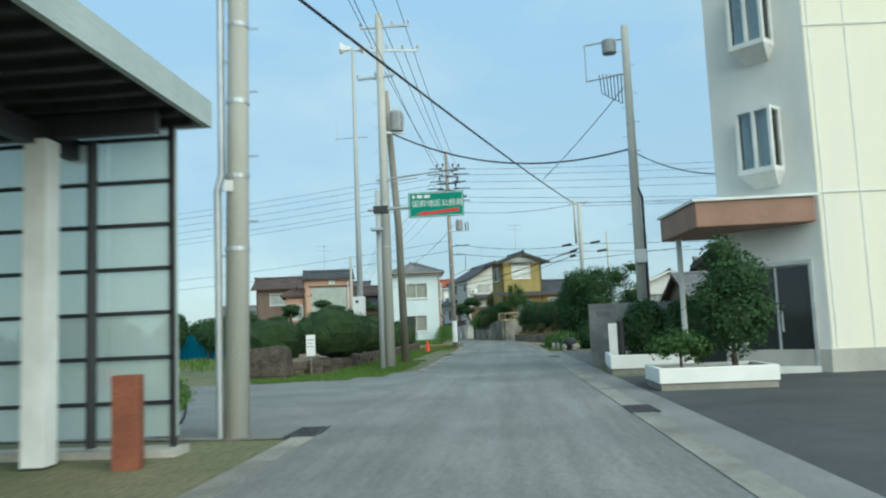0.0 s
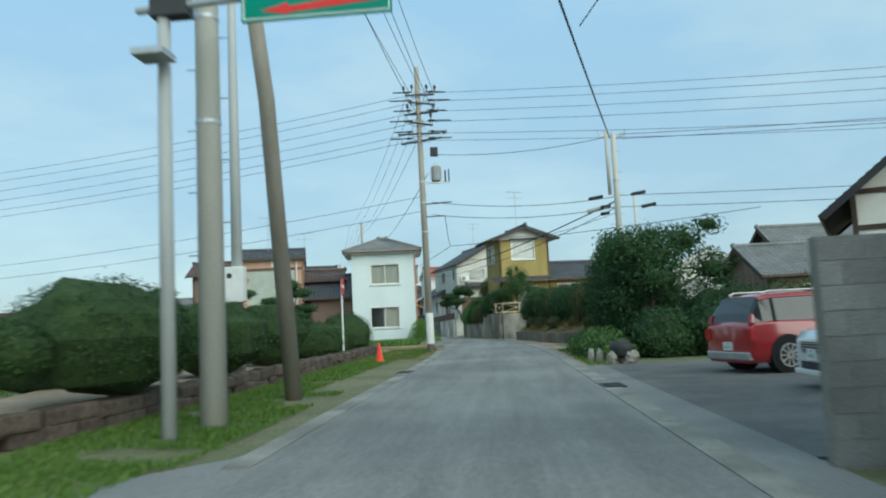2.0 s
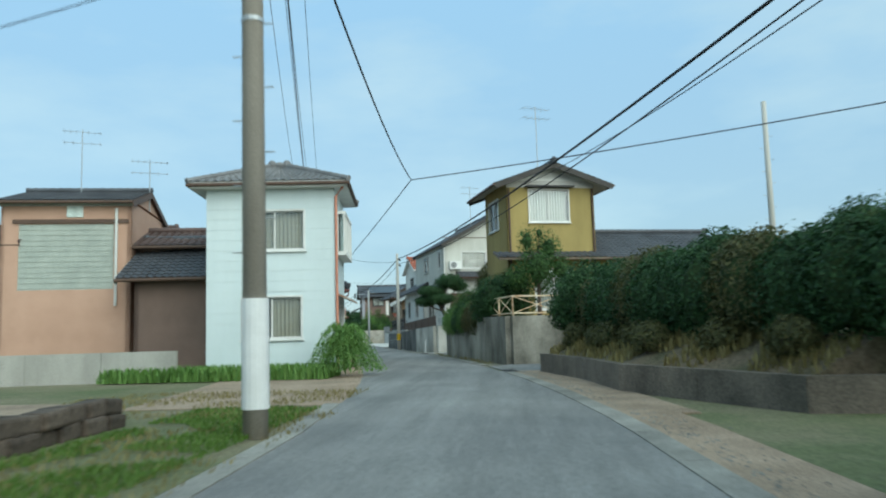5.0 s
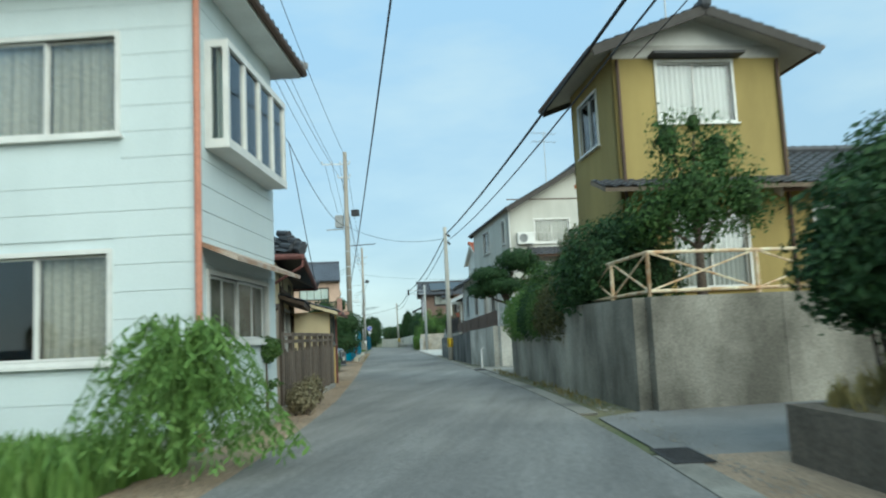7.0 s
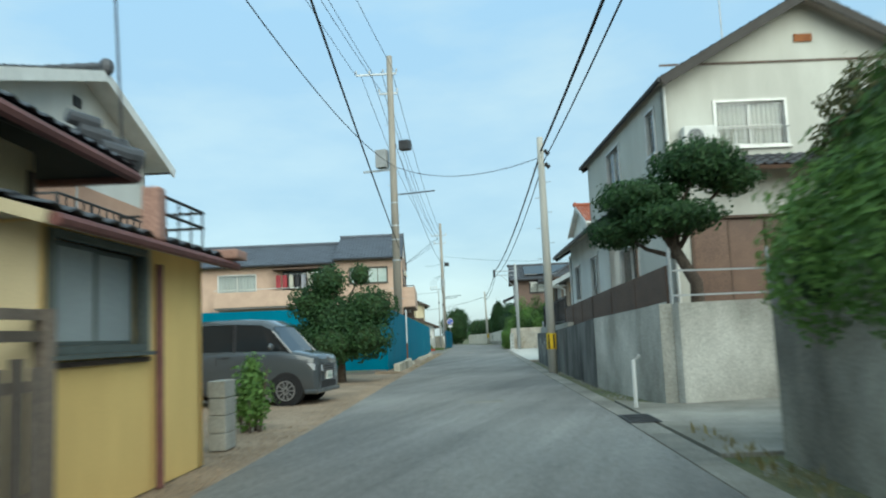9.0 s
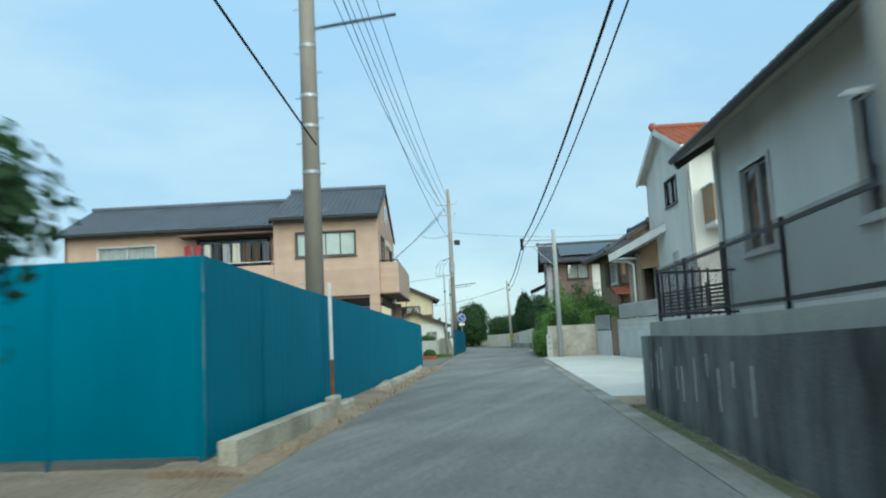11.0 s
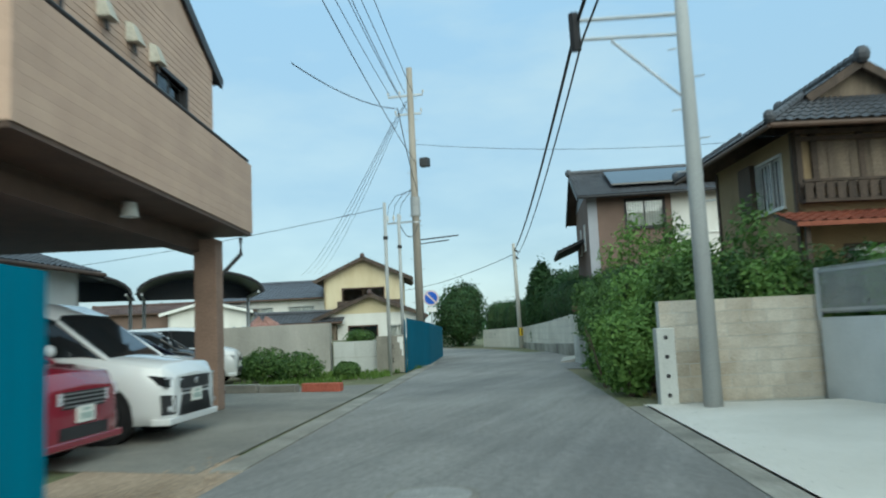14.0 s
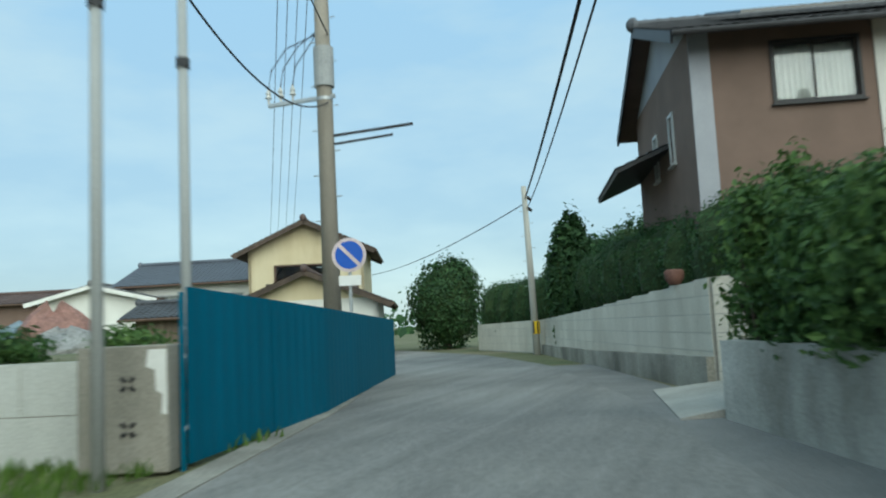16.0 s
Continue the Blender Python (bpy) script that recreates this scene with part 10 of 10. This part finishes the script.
ws = thing("notice_board", "small white notice board on a post", "sign", -6.2, 23.9, 0, 8)
part("post", G().tube([(0, 0, -0.1), (0, 0, 1.25)], 0.025, 8), wood_grey, ws)
pn = part("panel", G().box(-0.14, 0.14, -0.04, -0.02, 0.62, 1.28), sign_white, ws)
part("text_bar", G().box(-0.1, 0.1, -0.045, -0.0405, 1.1, 1.14).box(-0.1, 0.06, -0.045, -0.0405, 1.0, 1.03).box(-0.1, 0.1, -0.045, -0.0405, 0.9, 0.93), trafo_m, pn)


def traffic_cone(x, y):
    e = thing("traffic_cone", "red plastic traffic cone on the verge", "cone", x, y, 0)
    part("cone", G().tube([(0, 0, 0.03), (0, 0, 0.06), (0, 0, 0.7)], [0.17, 0.14, 0.025], 18), cone_red, e, smooth=True)
    part("foot", G().box(-0.2, 0.2, -0.2, 0.2, 0, 0.035), cone_red, e, bevel=0.01)


traffic_cone(-4.6, 43.8)
mp_ = thing("marker_post", "dark standing post beside the white planter", "post", 2.95, 20.6, 0.3)
part("post", G().tube([(0, 0, 0), (0, 0, 1.0)], 0.09, 12), trim_black, mp_)
part("board", G().box(-0.32, -0.1, -0.02, 0.02, 0.1, 0.95), trim_white, mp_)
bg = thing("bollard_pipe", "short white bent pipe at the wall foot", "pipe", *P(86.6, 2.2), 0)
part("pipe", G().tube([(0, 0, 0), (0, 0, 0.7), (0.1, 0, 0.78)], 0.03, 8), sign_white, bg)
ks = random.Random(4)
pk = thing("parking_kerb", "painted concrete kerb edging of the parking ground", "kerb", kind="structure")
for i, (m_, x0) in enumerate([(gutter_m, -28.3), (gutter_m, -27.3), (gutter_m, -26.3), (mat("kerb_red", (0.42, 0.12, 0.08), (0.33, 0.09, 0.06), 3, 0.8, 0.2), -25.2)]):
    part("kerb_stone", G().box(x0, x0 + 0.95, 133.2 + 0.02 * i, 133.45, -0.02, 0.16 + 0.02 * (i % 2)), m_, pk, bevel=0.02)
st = thing("garden_stones", "dark rounded boulder propped on small pale stones", "stones", 2.95, 37.75, 0)
part("boulder", G().ell((0.0, 0, 0.36), (0.3, 0.27, 0.25), 14, 9, 0.3, 3), iron, st, "blackish rounded boulder", smooth=True)
for k, (x_, y_) in enumerate(((-0.28, -0.15), (0.2, -0.2), (0.0, 0.2), (0.34, 0.12))):
    part("stone", G().ell((x_, y_, 0.14), (0.15, 0.13, 0.18 + 0.04 * ks.random()), 8, 6, 0.5, k), conc_dark, st)
for k, x_ in enumerate((-0.75, -0.55)):
    part("stone", G().ell((x_, 0.5 - 0.2 * k, 0.16), (0.1, 0.1, 0.24), 8, 6, 0.5, k + 7), conc_dark, st)


def arch_end():
    """Solid sheet closing the far end of the arch."""
    n, g = 14, G()
    p = [(-1.9 * math.cos(math.pi * i / n), 2.4 + 0.7 * math.sin(math.pi * i / n)) for i in range(n + 1)]
    k = len(p)
    g.add([(x, 1.74, z) for x, z in p] + [(x, 1.79, z) for x, z in p], [tuple(range(k)), tuple(range(2 * k - 1, k - 1, -1))] + [(i, k + i, k + (i + 1) % k, (i + 1) % k) for i in range(k)])
    return g


# carport with a domed dark roof, and the far yard
cp = thing("carport", "cantilever carport with an arched dark translucent roof", "carport", -32.65, 139.45, 0.3, 40, "arched carports")
g = G()
n = 14
vs = []
for i in range(n + 1):
    a = math.pi * i / n
    for yy in (-1.8, 1.8):
        vs.append((-1.9 * math.cos(a), yy, 2.4 + 0.7 * math.sin(a)))
g.add(vs, [(2 * i, 2 * i + 2, 2 * i + 3, 2 * i + 1) for i in range(n)])
rf = part("roof_sheet", g, mat("carport_roof", (0.045, 0.055, 0.075), (0.035, 0.045, 0.06), 1, 0.35, 0.0, 60, spec=0.5), cp)
part("end_panel", arch_end(), MATS["carport_roof"], rf)
part("front_rib", G().tube([(-1.9 * math.cos(math.pi * i / n), -1.8, 2.4 + 0.7 * math.sin(math.pi * i / n)) for i in range(n + 1)], 0.05, 8), trim_black, rf)
for x_ in (-1.75, 1.75):
    part("post", G().tube([(x_, 1.6, -0.35), (x_, 1.6, 2.45)], 0.06, 8), steel, cp)
    part("arm", G().beam((x_, 1.6, 2.42), (x_, -1.7, 2.42), 0.06, 0.08), steel, cp)
cp2 = copy_thing(cp, pose(-35.65, 136.9, 0.3, 0, 0, 40))

# ---- far houses ----


def timber_house():
    e = thing("house", "white plaster house with dark exposed timbers and a steep dark gable", "house", 10.76, 41.2, 0, -24)
    w, d, h = 7.6, 7.0, 4.7
    volume(e, 0, 0, w, d, 0, h, plaster_white, {"F": [(1.6, 3.4, 2.2, 3.4, dict(panes=2, mframe=wood_dark)), (4.2, 6.0, 0.8, 2.6, dict(panes=2, mframe=wood_dark))]})
    gable(e, 0, 0, w, d, h, 3.1, "y", 0.8, tile_dark, plaster_white, 0.8, under=wood_dark, fascia=trim_black)
    fm = side_map("F", 0, 0, w, d)
    for z in (2.0, 3.5, 4.62):
        part("timber_beam", bar(G(), fm, 0, w, 0.0, 0.05, z, z + 0.16), wood_dark, e)
    for u in (0.0, 1.2, 3.7, 6.1, w - 0.16):
        part("timber_post", bar(G(), fm, u, u + 0.16, 0.052, 0.07, 0, 4.6), wood_dark, e)
    for u, z in ((2.6, 6.2), (3.72, 7.4), (4.9, 6.2)):
        part("timber_strut", bar(G(), fm, u, u + 0.12, 0.0, 0.04, 4.8, z), wood_dark, e)
    slope("pent_roof", e, (-0.6, -0.9, 2.75), (w + 0.4, -0.9, 2.75), (w + 0.4, 0, 3.2), (-0.6, 0, 3.2), tile_grey, under=wood_dark)


simple_house(-52, 168, 15, 8, 6, 4.3, 1.2, "x", plaster_white, tile_blue, "low white house with a slate roof across the yard")
simple_house(-70, 178, 18, 10, 6, 3.2, 1.0, "x", salmon, tile_brown, "low salmon-walled house behind the boundary wall")
simple_house(-55.6, 165.6, 22, 6.0, 5, 3.5, 0.75, "y", plaster_white, tile_grey, "low white gabled house across the yard", win=False)
simple_house(-64, 166, 18, 8, 5, 3.7, 0.6, "x", plaster_brown, tile_brown, "long low brown house across the yard", win=False)
simple_house(-44, 160, 18, 5, 3, 2.2, 0.5, "x", wood_grey, tile_dark, "dark timber shed across the yard", win=False)
yr = random.Random(77)
for i in range(9):
    shrub("garden_plant", "low leafy vegetable plant behind the boundary wall", "plant", -28.2 - i * 1.35, 141.4 + yr.uniform(0, 1.2), 0.9, [((0, 0, 0.22), (0.55, 0.5, 0.22 + 0.1 * yr.random()))], 1000, 0.05, [leaf_mid, leaf_fresh, leaf_dark][i % 3], 240 + i, 0.5, "plants behind the wall", rough=1.5)
tagged(part("plot_bed", G().prism([(-27.9, 140.3), (-44, 140.9), (-44, 152), (-29.5, 152)], -0.05, 0.95), ground_m), "raised earth plot behind the boundary wall", "ground", kind="structure")
simple_house(-27.2, 82, 8, 7.5, 5, 6.6, 1.1, "x", plaster_brown, tile_brown, "brown two-storey house in the distance")
simple_house(-36, 95, 8, 6, 5, 4.2, 1.0, "x", plaster_grey, tile_grey, "grey house in the distance")
simple_house(-52, 84, 5, 7, 5, 3.0, 1.1, "x", plaster_cream, tile_brown, "low cream house in the distance")
simple_house(-66, 100, 0, 8, 6, 2.8, 1.1, "x", plaster_white, tile_grey, "low white house in the distance")
simple_house(13.5, 84, -6, 8, 7, 4.8, 1.7, "y", plaster_white, tile_grey, "white gabled house in the distance")
simple_house(13.6, 57.5, 4, 9, 6, 3.2, 1.5, "x", wood_grey, tile_grey, "low wooden house with a grey tiled roof", fas=wood_dark, over=0.6)
simple_house(16.6, 62.5, 4, 9, 6, 4.4, 1.8, "x", wood_grey, tile_grey, "wooden house with a tall grey tiled roof", fas=wood_dark, over=0.6)
timber_house()
simple_house(-13.2, 68.0, 8, 3.2, 5.5, 3.6, 1.4, "x", plaster_brown, tile_dark, "low dark-tiled house beside the white house", win=False)
simple_house(-39.1, 128, 16, 7, 6, 3.55, 1.15, "y", plaster_white, tile_dark, "white gabled house behind the parked cars", win=False)

hr = random.Random(9)
for k, (x, y, a, b, h, c) in enumerate([(-36.2, 148.6, 1.3, 0.8, 1.15, (0.3, 0.16, 0.13)), (-38.2, 149.6, 1.4, 0.9, 0.8, (0.2, 0.26, 0.3)), (-34.2, 147.0, 0.9, 0.7, 0.55, (0.3, 0.3, 0.29))]):
    n, vs = 14, []
    for j in range(5):
        q = j / 4
        for i in range(n):
            an = i * 6.2832 / n
            s = (1 - q ** 2.2 * 0.85) * (1 + 0.12 * math.sin(3 * an + k) + hr.uniform(-0.05, 0.05))
            vs.append((a * s * math.cos(an), b * s * math.sin(an), h * q * (1 + 0.15 * math.sin(2 * an + k))))
    hp = G().add(vs, [(j * n + i, j * n + (i + 1) % n, (j + 1) * n + (i + 1) % n, (j + 1) * n + i) for j in range(4) for i in range(n)] + [tuple(range(4 * n, 5 * n))])
    tagged(part("covered_heap", hp, mat("tarpaulin_%s" % "abc"[k], c, tuple(v * 0.7 for v in c), 2.5, 0.6, 0.4, 12)), ["faded reddish tarpaulin over a heap on the plot", "grey-blue tarpaulin over a heap on the plot", "small grey covered heap on the plot"][k], "tarpaulin").matrix_world = pose(x, y, 0.93, 0, 0, 20 * k)

# ---- cables ----
top_a = (-4.26, 27.19)
pmx, pmy = -3.65, 52.45
for dx, z1, z2 in ((-0.6, 12.65, 12.4), (0.2, 12.65, 12.4), (1.0, 12.65, 12.4), (0.9, 11.75, 11.5), (0.4, 10.7, 10.5)):
    cable((top_a[0] + dx, top_a[1], z1), (pmx + dx * 0.7, pmy, z2), 0.35, 0.012)
for dx, z in ((-0.6, 12.65), (0.2, 12.65), (1.0, 12.65), (0.4, 10.7)):
    cable((top_a[0] + dx, top_a[1], z), (-3.4 + dx, -12, z - 0.5), 0.6, 0.012)
cable((-3.9, 27.3, 8.5), (3.95, 23.4, 6.5), 0.75, 0.028, "thick black service cable crossing the lane")
cable((4.1, 23.4, 6.4), (6.2, 20.2, 5.0), 0.25, 0.016)
cable((4.8, 49.6, 8.9), (-2.9, 9.4, 6.0), 0.15, 0.026, "thick black cable crossing the lane between poles")
cable((1.85, 33.0, 7.55), (4.06, 23.4, 8.6), 0.1, 0.014)
for k, z in enumerate((12.3, 11.9, 11.4, 10.9, 10.4, 10.05, 7.3, 6.6)):
    cable((pmx, pmy, z), (-60, 62 + k * 0.4, z - 1.0), 1.2, 0.011)
for k, (z, z2) in enumerate(((12.3, 11.5), (11.9, 11.2), (11.4, 10.8), (10.9, 10.4), (10.35, 9.0), (10.0, 8.8))):
    cable((pmx, pmy, z), (58, 44 + k * 0.5, z2), 1.0, 0.011)
for z, z2 in ((9.3, 8.95), (7.0, 6.3), (6.4, 5.85)):
    cable((pmx + 0.4, pmy, z), (4.9, 49.6, z2), 0.3, 0.014)
for z in (9.0, 8.8, 6.35, 5.85):
    cable((5.0, 49.6, z), (60, 40, z + 0.4), 0.9, 0.013)
# along the lane past the houses
for dx, z1, z2 in ((-0.5, 12.4, 12.9), (-0.1, 12.4, 12.9), (0.4, 12.4, 12.9), (0.1, 10.5, 12.0)):
    cable((pmx + dx, pmy, z1), (-16.4 + dx * 2 - 0.6, 105.85, z2), 1.0, 0.011)
cable((-10.9, 82.5, 8.1), (-16.3, 105.8, 8.6), 0.7, 0.014)
cable((-10.9, 82.5, 8.1), (-9.7, 81.4, 3.3), 0.05, 0.014)
cable((pmx + 0.3, pmy, 8.4), (-10.9, 82.5, 8.1), 0.5, 0.014)
cable((pmx + 1.0, pmy, 6.3), (-3.48, 68.1, 6.42), 0.3, 0.018)
cable((-3.48, 68.1, 6.42), (14, 59, 6.7), 0.15, 0.018)
cable((-3.48, 68.1, 6.42), (-16.2, 105.7, 5.0), 0.2, 0.018)
cable((4.85, 49.6, 6.1), (-8.3, 97.2, 6.5), 0.55, 0.03, "thick bundled black cable along the lane")
cable((4.8, 49.6, 5.8), (-8.25, 97.2, 6.15), 0.75, 0.016)
cable((4.85, 49.6, 5.6), (0.2, 75.8, 7.4), 0.3, 0.012)
cable((-8.3, 97.2, 6.5), (-17.95, 129.1, 5.65), 0.45, 0.028, "thick bundled black cable along the lane")
cable((-8.25, 97.2, 6.15), (-17.9, 129.1, 5.35), 0.6, 0.016)
cable((-17.95, 129.1, 5.65), (-27.3, 161.0, 5.6), 0.4, 0.028, "thick bundled black cable along the lane")
cable((-17.9, 129.1, 5.35), (-27.25, 161.0, 5.2), 0.5, 0.016)
cable((-27.3, 161.0, 5.4), (-48, 190, 5.4), 0.5, 0.02)
cable((-8.3, 97.2, 6.3), (-16.3, 105.9, 8.6), 0.5, 0.012)
for dx, z1, z2 in ((-1.4, 12.95, 11.25), (-0.9, 12.95, 11.25), (-0.4, 12.95, 11.25), (0.1, 12.95, 11.25), (-0.3, 12.0, 10.45), (0.1, 9.8, 8.2)):
    cable((-16.4 + dx, 105.85, z1), (-27.9 + dx * 0.7, 147.4, z2), 0.9, 0.012)
cable((-23.9, 131.0, 6.6), (-24.6, 138.0, 7.6), 0.2, 0.012)
cable((-24.6, 138.0, 7.6), (-27.8, 147.4, 7.0), 0.2, 0.014)
cable((-27.9, 147.4, 9.0), (-10, 150, 8.0), 0.5, 0.01)
cable((-25.69, 139.25, 5.0), (-60, 150, 5.4), 0.4, 0.01)
cable((-25.75, 140.45, 4.7), (-27.8, 147.3, 5.6), 0.5, 0.014)
for k in range(4):
    cable((-27.9 - 0.3 * k, 147.4, 11.25 - 0.4 * k), (-70 - k, 215, 10.0), 1.0, 0.012)
